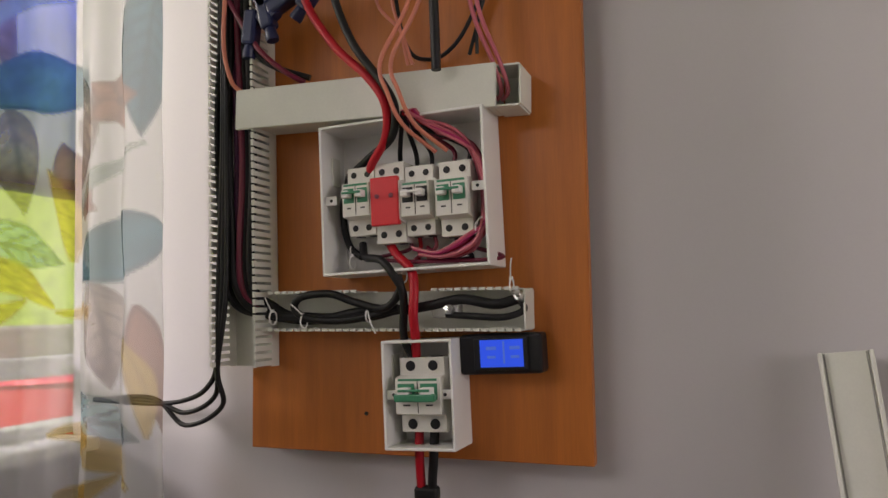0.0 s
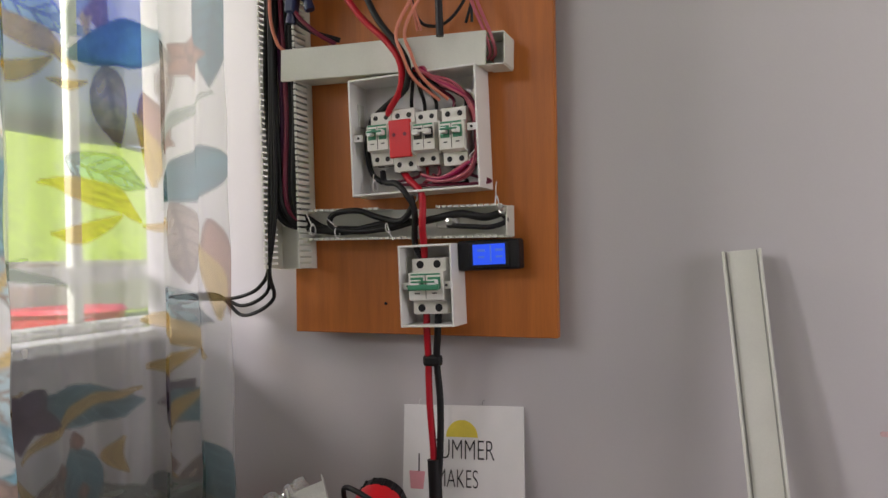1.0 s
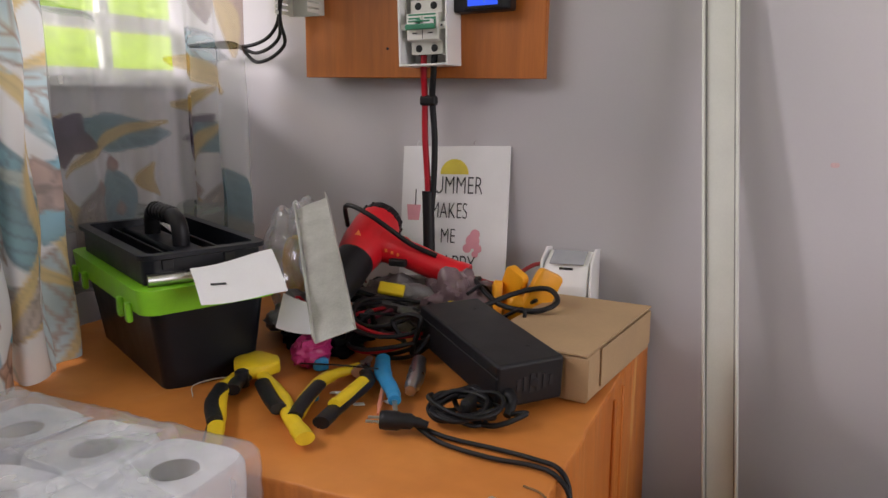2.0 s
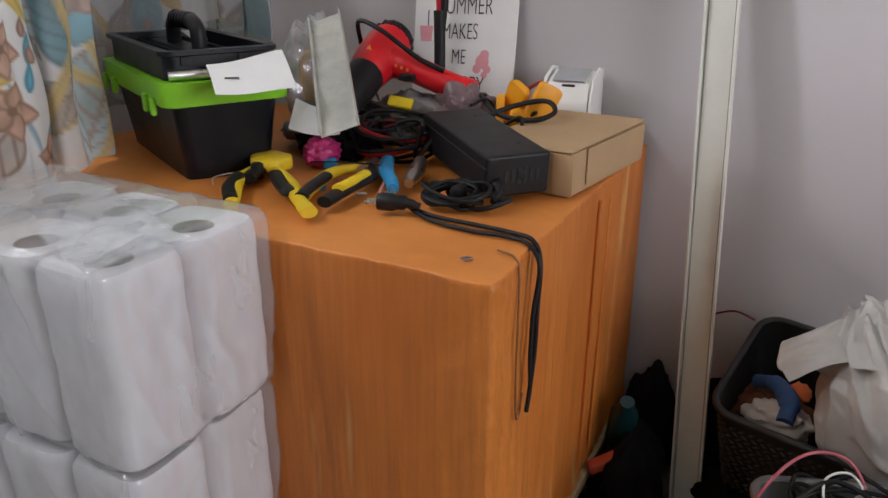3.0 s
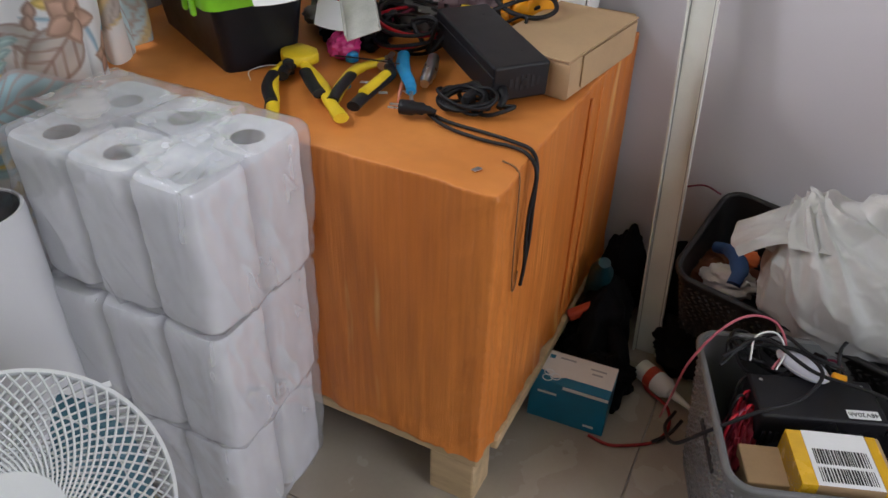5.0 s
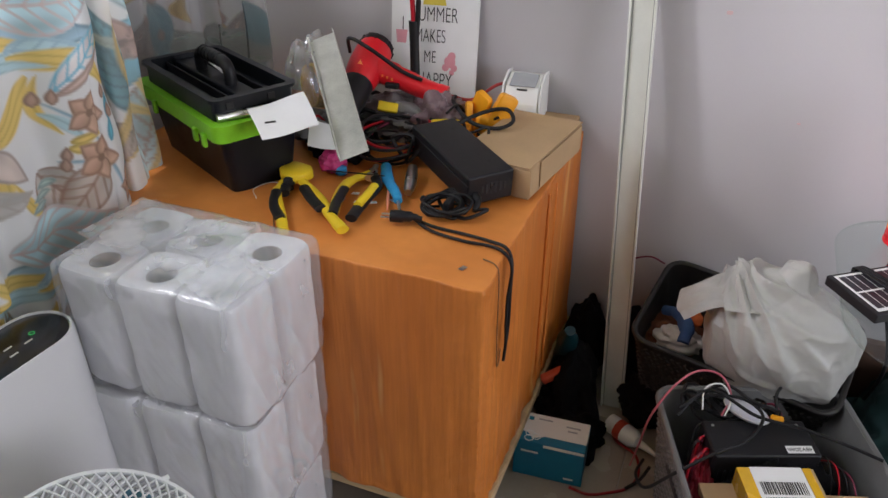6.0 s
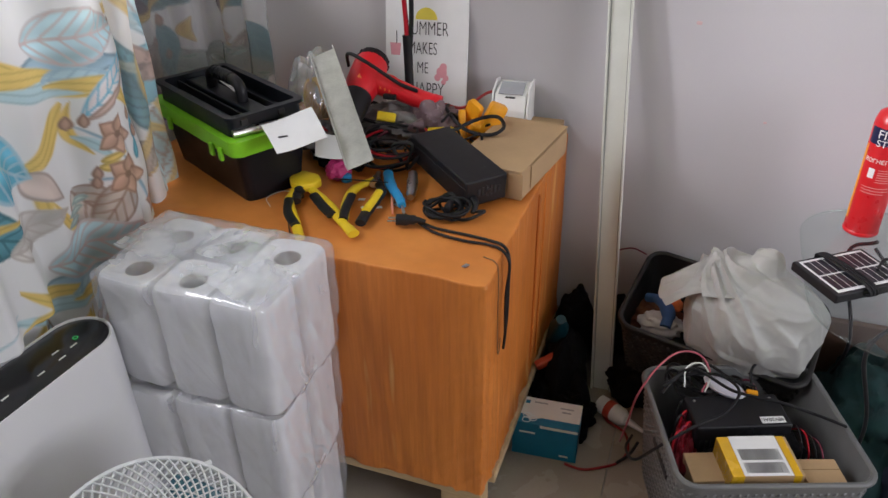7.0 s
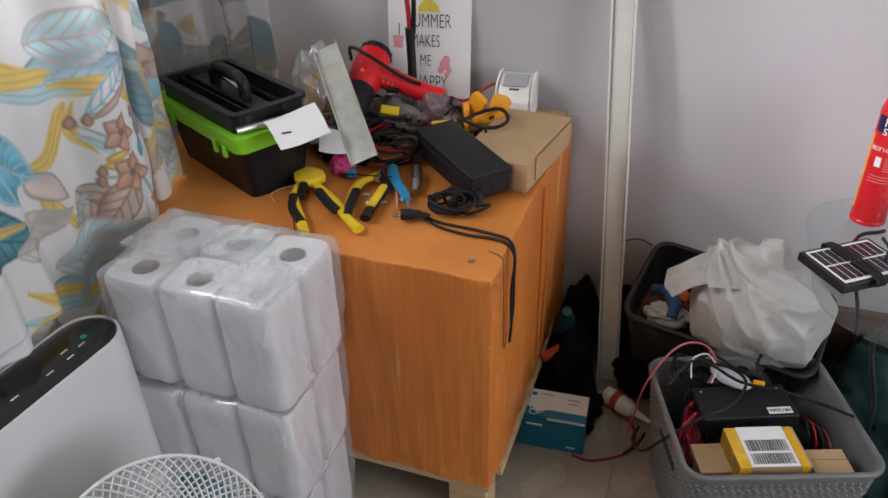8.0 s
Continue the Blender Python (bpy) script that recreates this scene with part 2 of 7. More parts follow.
def fabric(name, clear, through=0.4):
    """Printed curtain cloth: the print is a colour of the mesh; light comes through."""
    m = bpy.data.materials.new(name)
    m.use_nodes = True
    t = m.node_tree
    t.nodes.clear()
    out = t.nodes.new("ShaderNodeOutputMaterial")
    at = t.nodes.new("ShaderNodeVertexColor")
    at.layer_name = "print"
    co = t.nodes.new("ShaderNodeTexCoord")
    weave = t.nodes.new("ShaderNodeTexNoise")
    weave.inputs["Scale"].default_value = 900
    t.links.new(co.outputs["Object"], weave.inputs["Vector"])
    bp = t.nodes.new("ShaderNodeBump")
    bp.inputs["Strength"].default_value, bp.inputs["Distance"].default_value = 0.25, 0.001
    t.links.new(weave.outputs[0], bp.inputs["Height"])
    dif = t.nodes.new("ShaderNodeBsdfDiffuse")
    tra = t.nodes.new("ShaderNodeBsdfTranslucent")
    clr = t.nodes.new("ShaderNodeBsdfTransparent")
    for n in (dif, tra):
        t.links.new(at.outputs[0], n.inputs[0])
    thin = t.nodes.new("ShaderNodeMix")
    thin.data_type = "RGBA"
    thin.inputs[0].default_value, thin.inputs[6].default_value = 0.55, (1, 1, 1, 1)
    t.links.new(at.outputs[0], thin.inputs[7])
    t.links.new(thin.outputs[2], clr.inputs[0])
    t.links.new(bp.outputs[0], dif.inputs["Normal"])
    m1 = t.nodes.new("ShaderNodeMixShader")
    m1.inputs[0].default_value = through
    t.links.new(dif.outputs[0], m1.inputs[1])
    t.links.new(tra.outputs[0], m1.inputs[2])
    m2 = t.nodes.new("ShaderNodeMixShader")
    m2.inputs[0].default_value = clear
    t.links.new(m1.outputs[0], m2.inputs[1])
    t.links.new(clr.outputs[0], m2.inputs[2])
    t.links.new(m2.outputs[0], out.inputs[0])
    return m


SHEER = fabric("sheer_print", 0.68, 0.5)
DENSE = fabric("dense_print", 0.14, 0.16)

# ---- mesh tools ----


def part(name, bm, material, parent=None, label="", smooth=None, m=None):
    """Links a bmesh as one mesh object, under parent if given."""
    me = bpy.data.meshes.new(name)
    bm.normal_update()
    bm.to_mesh(me)
    bm.free()
    for one in (material if isinstance(material, (list, tuple)) else [material]):
        me.materials.append(one)
    if smooth is not None:
        me.set_sharp_from_angle(angle=radians(smooth)) if smooth < 180 else None
        for p in me.polygons:
            p.use_smooth = True
    ob = new(name, me)
    if parent:
        ob.parent = parent
    if m:
        ob.matrix_basis = m
    if label:
        ob["label"] = label
    return ob


def thing(name, m, label, category, group="", kind=""):
    ob = new(name)
    ob.empty_display_size = 0.02
    ob.matrix_basis = m
    return tagged(ob, label, category, group, kind)


def box(sx, sy, sz, at=(0, 0, 0), bevel=0.0, seg=2, m=None, bm=None):
    """A box with its centre at at, added to bm."""
    own = bmesh.new()
    bmesh.ops.create_cube(own, size=1, matrix=Matrix.Translation(at) @ Matrix.Diagonal((sx, sy, sz, 1)))
    if bevel:
        bmesh.ops.bevel(own, geom=list(own.edges), offset=bevel, segments=seg, affect="EDGES", profile=0.5)
    if m:
        bmesh.ops.transform(own, matrix=m, verts=own.verts)
    if bm is None:
        return own
    merge(bm, own)
    return bm


def merge(bm, other):
    me = bpy.data.meshes.new("tmp")
    other.to_mesh(me)
    other.free()
    bm.from_mesh(me)
    bpy.data.meshes.remove(me)


def spline(pts, per=8):
    """A smooth line through the points."""
    p = [Vector(q) for q in pts]
    p = [2 * p[0] - p[1]] + p + [2 * p[-1] - p[-2]]
    out = []
    for i in range(1, len(p) - 2):
        a, b, c, d = p[i - 1:i + 3]
        for k in range(per):
            t = k / per
            out.append(0.5 * ((2 * b) + (c - a) * t + (2 * a - 5 * b + 4 * c - d) * t * t + (3 * b - a - 3 * c + d) * t ** 3))
    out.append(p[-2])
    return out


def tube(pts, r, n=8, per=8, bm=None, smooth_line=True, ends=True):
    """A round cable along the points; r is a radius or one for each point of the line."""
    bm = bm or bmesh.new()
    line = spline(pts, per) if smooth_line else [Vector(q) for q in pts]
    side, rings = None, []
    for i, p in enumerate(line):
        d = (line[min(i + 1, len(line) - 1)] - line[max(i - 1, 0)]).normalized()
        if side is None:
            side = d.orthogonal().normalized()
        side = (side - d * side.dot(d)).normalized()
        up = d.cross(side)
        rad = r if not isinstance(r, (list, tuple)) else r[min(len(r) - 1, int(i * len(r) / len(line)))]
        rings.append([bm.verts.new(p + (side * math.cos(a) + up * math.sin(a)) * rad) for a in (2 * math.pi * k / n for k in range(n))])
    for a, b in zip(rings, rings[1:]):
        for k in range(n):
            bm.faces.new((a[k], a[(k + 1) % n], b[(k + 1) % n], b[k]))
    if ends:
        bm.faces.new(list(reversed(rings[0])))
        bm.faces.new(rings[-1])
    return bm


def lathe(profile, n=32, m=None, bm=None):
    """Turns (radius, height) round z; the ends are closed where the radius is not nought."""
    own = bmesh.new()
    rings = []
    for r, z in profile:
        rings.append([own.verts.new((r * math.cos(2 * math.pi * k / n), r * math.sin(2 * math.pi * k / n), z)) for k in range(n)])
    for a, b in zip(rings, rings[1:]):
        for k in range(n):
            own.faces.new((a[k], a[(k + 1) % n], b[(k + 1) % n], b[k]))
    if profile[0] != profile[-1]:
        own.faces.new(list(reversed(rings[0])))
        own.faces.new(rings[-1])
    else:
        bmesh.ops.remove_doubles(own, verts=own.verts, dist=1e-6)
    if m:
        bmesh.ops.transform(own, matrix=m, verts=own.verts)
    if bm is None:
        return own
    merge(bm, own)
    return bm


def prism(outline, h, m=None, bevel=0.0, bm=None):
    """An outline in x, y raised by h along z."""
    own = bmesh.new()
    low = own.faces.new([own.verts.new((x, y, 0)) for x, y in outline])
    up = bmesh.ops.extrude_face_region(own, geom=[low])
    bmesh.ops.translate(own, vec=(0, 0, h), verts=[v for v in up["geom"] if isinstance(v, bmesh.types.BMVert)])
    bmesh.ops.recalc_face_normals(own, faces=own.faces)
    if bevel:
        bmesh.ops.bevel(own, geom=list(own.edges), offset=bevel, segments=2, affect="EDGES", profile=0.5)
    if m:
        bmesh.ops.transform(own, matrix=m, verts=own.verts)
    if bm is None:
        return own
    merge(bm, own)
    return bm


def rounded(w, d, r, n=6):
    """A rectangle round the origin with rounded corners."""
    out = []
    for cx, cy, a0 in ((w / 2 - r, d / 2 - r, 0), (-w / 2 + r, d / 2 - r, 90), (-w / 2 + r, -d / 2 + r, 180), (w / 2 - r, -d / 2 + r, 270)):
        for k in range(n + 1):
            a = radians(a0 + 90 * k / n)
            out.append((cx + r * math.cos(a), cy + r * math.sin(a)))
    return out


def words(text, size, material, parent, m, name="lettering", wide=1.0, thin=0.0):
    """Letters of the built-in font as a thin mesh."""
    cu = bpy.data.curves.new("letters", "FONT")
    cu.body, cu.size, cu.extrude, cu.align_x, cu.align_y = text, size, 0.0002, "CENTER", "CENTER"
    cu.offset = -thin * size
    tmp = bpy.data.objects.new("letters", cu)
    scene.collection.objects.link(tmp)
    bpy.context.view_layer.update()
    me = bpy.data.meshes.new_from_object(tmp.evaluated_get(bpy.context.evaluated_depsgraph_get()))
    bpy.data.objects.remove(tmp)
    me.materials.clear()
    me.materials.append(material)
    ob = new(name, me)
    ob.parent = parent
    ob.matrix_basis = m @ Matrix.Diagonal((wide, 1, 1, 1))
    return ob


def lumps(cx, cy, cz, sx, sy, sz, seed, amp=0.25, freq=3.0, ridge=0.5, n=48):
    """A crumpled heap of cloth or film, flat underneath."""
    own = bmesh.new()
    bmesh.ops.create_uvsphere(own, u_segments=n, v_segments=n * 2 // 3, radius=1)
    for v in own.verts:
        q = v.co.copy()
        a = noise.noise(q * freq + Vector((seed * 3.1, seed, 0)))
        b = 1 - abs(noise.noise(q * freq * 2.1 + Vector((seed, 7, seed * 2)))) * 2
        c = 1 - abs(noise.noise(q * freq * 4.7 + Vector((2, seed, 9)))) * 2
        f = 1 + amp * a + amp * ridge * (b * 0.6 + c * 0.25)
        v.co = Vector((cx + q.x * sx * f, cy + q.y * sy * f, max(cz - sz * 0.9, cz + q.z * sz * f)))
    return own

# ---- structure ----


def structure(name, bm, material, label, smooth=None):
    return tagged(part(name, bm, material, smooth=smooth), label, "", "", "structure")


T = 0.15
bm = bmesh.new()
box(ROOM_X - WALL_X + T, T, ROOM_Z, ((ROOM_X + T + WALL_X) / 2, WALL_Y + T / 2, ROOM_Z / 2), bm=bm)
structure("wall_north", bm, WALL, "smooth pale lilac-grey painted plaster wall")

bm = bmesh.new()
LY = WALL_Y - ROOM_Y
box(T, LY, WIN_Z0, (WALL_X - T / 2, ROOM_Y + LY / 2, WIN_Z0 / 2), bm=bm)
box(T, LY, ROOM_Z - WIN_Z1, (WALL_X - T / 2, ROOM_Y + LY / 2, (ROOM_Z + WIN_Z1) / 2), bm=bm)
box(T, WIN_Y0 - ROOM_Y, WIN_Z1 - WIN_Z0, (WALL_X - T / 2, (ROOM_Y + WIN_Y0) / 2, (WIN_Z0 + WIN_Z1) / 2), bm=bm)
structure("wall_west", bm, WALL, "pale grey painted wall with a window opening")

LX = ROOM_X - WALL_X + 2 * T
CX = (ROOM_X + WALL_X) / 2
structure("wall_south", box(LX, T, ROOM_Z, (CX, ROOM_Y - T / 2, ROOM_Z / 2)), WALL, "plain pale grey painted wall")
bm = bmesh.new()
XE = ROOM_X + T / 2
box(T, LY, EAST_Z0, (XE, ROOM_Y + LY / 2, EAST_Z0 / 2), bm=bm)
box(T, LY, ROOM_Z - EAST_Z1, (XE, ROOM_Y + LY / 2, (ROOM_Z + EAST_Z1) / 2), bm=bm)
box(T, EAST_Y0 - ROOM_Y, EAST_Z1 - EAST_Z0, (XE, (EAST_Y0 + ROOM_Y) / 2, (EAST_Z0 + EAST_Z1) / 2), bm=bm)
box(T, WALL_Y - EAST_Y1, EAST_Z1 - EAST_Z0, (XE, (WALL_Y + EAST_Y1) / 2, (EAST_Z0 + EAST_Z1) / 2), bm=bm)
structure("wall_east", bm, WALL, "pale grey painted wall with a wide window opening")
structure("ceiling", box(LX, LY + 2 * T, T, (CX, ROOM_Y + LY / 2, ROOM_Z + T / 2)), CEIL, "plain white painted ceiling")
floor = structure("floor", box(LX, LY + 2 * T, 0.1, (CX, ROOM_Y + LY / 2, -0.054)), GROUT, "glossy beige square floor tiles with thin joints")


def window_unit(name, y0, y1, z0, z1, x):
    win = thing(name, pose(x, (y0 + y1) / 2, z0), "white framed casement window behind the curtain", "window", kind="structure")
    h, w, f = z1 - z0, y1 - y0, 0.018
    bm = bmesh.new()
    for s in (-1, 1):
        box(0.03, f, h, (0, s * (w - f) / 2, h / 2), 0.004, bm=bm)
    box(0.06, w - 2 * f, f, (0, 0, f / 2), 0.004, bm=bm)
    box(0.06, w - 2 * f, f, (0, 0, h - f / 2), 0.004, bm=bm)
    part("window_frame", bm, WHITE, win)
    for y in (-0.53, -0.05, 0.44, 0.775):
        part("mullion", box(0.02, 0.022, h - 2 * f, (0, y - (y0 + y1) / 2, h / 2), 0.004), PVC, win)
    part("transom", box(0.045, w - 2 * f, 0.03, (0.001, 0, 0.105), 0.004), WHITE, win)
    part("window_sill", box(0.12, w - 0.11, 0.02, (0.055, -0.055, -0.008), 0.004), WHITE, win)
    return win


window_unit("window_1", WIN_Y0, WIN_Y1, WIN_Z0, WIN_Z1, WALL_X - 0.045)

# ---- outside ----
bm = bmesh.new()
bmesh.ops.create_grid(bm, x_segments=80, y_segments=80, size=40)
for v in bm.verts:
    v.co = Vector((v.co.x - 1, v.co.y, -0.4 + max(0, min(6.9, -(v.co.x + 1.6))) * 0.55 + 0.12 * noise.noise(v.co * 0.5)))
tagged(part("ground", bm, GRASS, smooth=180), "sunlit green grass slope outside the window", "", "", "structure")
tarp = lumps(-9.3, 8.6, 4.8, 0.9, 4.2, 1.6, 3, 0.2, 1.4)
tagged(part("tarpaulin", tarp, TARP, smooth=60), "bright blue tarpaulin draped over a heap outside", "tarpaulin")
tagged(part("plastic_tub", lathe([(0.28, -0.7), (0.36, 0.0), (0.38, 0.0), (0.36, 0.03), (0.3, 0.02)], 24, pose(-4.0, 3.6, 0.86)), mat("red_tub", (0.7, 0.08, 0.1), 0.4), smooth=40), "red plastic tub standing on the grass", "tub")

tagged(part("garden_wall", box(0.16, 7.0, 0.42, (-4.5, 4.2, 1.0), 0.02), mat("pale_render", (0.4, 0.39, 0.35), 0.85, var=0.12)), "low pale rendered garden wall on the slope", "garden wall")

# ---- curtains ----


def printed(us, vs, seed, design=None):
    """The floral print: leaves, ribbons and blossoms laid over white cloth; us, vs in metres of cloth."""
    rnd = random.Random(seed)
    col = np.empty((len(vs), len(us), 3))
    col[:] = (0.80, 0.81, 0.81)
    U, V = np.meshgrid(us, vs)
    teal, aqua, taupe, ochre, brown, sage, grey, sky_blue = (0.11, 0.30, 0.36), (0.47, 0.64, 0.68), (0.44, 0.37, 0.31), (0.70, 0.51, 0.17), (0.33, 0.20, 0.14), (0.40, 0.48, 0.42), (0.46, 0.43, 0.41), (0.22, 0.52, 0.64)

    du, dv = us[1] - us[0], vs[1] - vs[0]

    def near(cu, cv, reach):
        i0, i1 = max(0, int((cu - reach - us[0]) / du)), max(0, int((cu + reach - us[0]) / du) + 1)
        j0, j1 = max(0, int((cv - reach - vs[0]) / dv)), max(0, int((cv + reach - vs[0]) / dv) + 1)
        return slice(j0, j1), slice(i0, i1)

    def lay(here, mask, c):
        mask = np.clip(mask, 0, 1)[..., None]
        col[here] = col[here] * (1 - mask) + np.asarray(c) * mask

    def leaf(cu, cv, ang, L, W, c, veins=True, bend=0.0, ink=None):
        c, ca, sa = np.array(c), math.cos(ang), math.sin(ang)
        ink = np.array(ink) if ink is not None else c * 0.55
        here = near(cu, cv, L + 0.02)
        du_, dv_ = U[here] - cu, V[here] - cv
        a = du_ * ca + dv_ * sa
        b = -du_ * sa + dv_ * ca + bend * a * a
        half = W * np.sin(np.pi * np.clip(a / L, 0, 1) ** 0.75)
        soft = np.where((a > 0) & (a < L), (half - np.abs(b)) / 0.004 + 0.5, 0)
        inside = np.clip(soft, 0, 1)
        tone = 1.0 + 0.16 * np.sin(a * 38 + b * 55) + 0.10 * np.sin(b * 160)
        lay(here, inside, np.clip(c * tone[..., None], 0, 1))
        lay(here, inside * np.clip((0.007 - (half - np.abs(b))) / 0.004, 0, 1) * 0.8, ink)
        if veins:
            lay(here, inside * np.clip((0.0035 - np.abs(b)) / 0.002, 0, 1) * 0.8, ink)
            ph = np.mod(a - np.abs(b) * 1.1, 0.024)
            lay(here, inside * np.clip((0.0042 - np.abs(ph - 0.012)) / 0.0025, 0, 1) * 0.75, ink)

    def ribbon(cu, cv, ang, L, W, c, bend):
        c, ca, sa = np.array(c), math.cos(ang), math.sin(ang)
        here = near(cu, cv, L + 0.02)
        du_, dv_ = U[here] - cu, V[here] - cv
        a = du_ * ca + dv_ * sa
        b = -du_ * sa + dv_ * ca + bend * np.sin(np.clip(a / L, 0, 1) * np.pi) * L
        half = W * (0.15 + 0.85 * np.sin(np.pi * np.clip(a / L, 0, 1)))
        inside = np.clip(np.where((a > 0) & (a < L), (half - np.abs(b)) / 0.004 + 0.5, 0), 0, 1)
        lay(here, inside, c)
        ph = np.mod(b + 0.5, 0.012)
        lay(here, inside * np.clip((0.0028 - np.abs(ph - 0.006)) / 0.002, 0, 1) * 0.5, c * 0.6)

    def blossom(cu, cv, r, c):
        for k in range(5):
            leaf(cu, cv, 2 * math.pi * k / 5 + cu * 9, r, r * 0.38, c, False)
        here = near(cu, cv, r)
        lay(here, (r * 0.2 - np.hypot(U[here] - cu, V[here] - cv)) / 0.003, np.array(c) * 0.5)

    u0, u1, v0, v1 = us[0], us[-1], vs[0], vs[-1]
    cells = [(i, j) for i in range(int((u1 - u0) / 0.23) + 2) for j in range(int((v1 - v0) / 0.23) + 2)]
    rnd.shuffle(cells)
    for i, j in cells:
        if design and u0 + 0.23 * i < 0.62 and 0.45 < v0 + 0.23 * j:
            continue
        cu, cv = u0 - 0.1 + 0.23 * (i + rnd.uniform(-0.25, 0.25)), v0 - 0.05 + 0.23 * (j + rnd.uniform(-0.25, 0.25))
        ang = rnd.uniform(0, 6.28)
        ribbon(cu, cv, ang + 1.2, rnd.uniform(0.28, 0.42), rnd.uniform(0.012, 0.02), rnd.choice((ochre, ochre, sage)), rnd.uniform(-0.3, 0.3))
        for k in range(2):
            c = rnd.choice((aqua, aqua, sage, grey, taupe, aqua, teal))
            leaf(cu, cv, ang + rnd.uniform(-0.7, 0.7) + 2.6 * k, rnd.uniform(0.2, 0.32), rnd.uniform(0.038, 0.066), c, True, rnd.uniform(-1.5, 1.5), brown if c == aqua else None)
        ribbon(cu, cv, rnd.uniform(0, 6.28), rnd.uniform(0.22, 0.36), rnd.uniform(0.009, 0.014), ochre, rnd.uniform(-0.35, 0.35))
        ribbon(cu + 0.05, cv, rnd.uniform(0, 6.28), rnd.uniform(0.2, 0.3), 0.004, rnd.choice((aqua, brown, teal)), rnd.uniform(-0.3, 0.3))
    for i, j in cells:
        if (i + 2 * j) % 3 == 0 and not (design and u0 + 0.23 * i < 0.62 and 0.45 < v0 + 0.23 * j):
            cu, cv = u0 + 0.23 * (i + rnd.uniform(-0.2, 0.2)), v0 + 0.1 + 0.23 * (j + rnd.uniform(-0.2, 0.2))
            leaf(cu, cv, rnd.uniform(0, 6.28), rnd.uniform(0.12, 0.18), 0.045, rnd.choice((teal, teal, sky_blue)), False)
            for k in range(3):
                bu, bv = cu + rnd.uniform(-0.08, 0.08), cv + rnd.uniform(-0.09, 0.09)
                ribbon(cu, cv, math.atan2(bv - cv, bu - cu), math.hypot(bu - cu, bv - cv) + 0.01, 0.0035, teal, 0.0)
                blossom(bu, bv, rnd.uniform(0.032, 0.048), rnd.choice(((0.50, 0.32, 0.24), (0.46, 0.29, 0.23), (0.58, 0.42, 0.33))))
            for k in range(5):
                leaf(cu, cv, rnd.uniform(0, 6.28), rnd.uniform(0.05, 0.1), 0.009, rnd.choice((ochre, sky_blue, aqua)), False)
    if design:
        design(leaf, ribbon, blossom)
        return col
    return col * 0.82 + 0.18 * 0.84


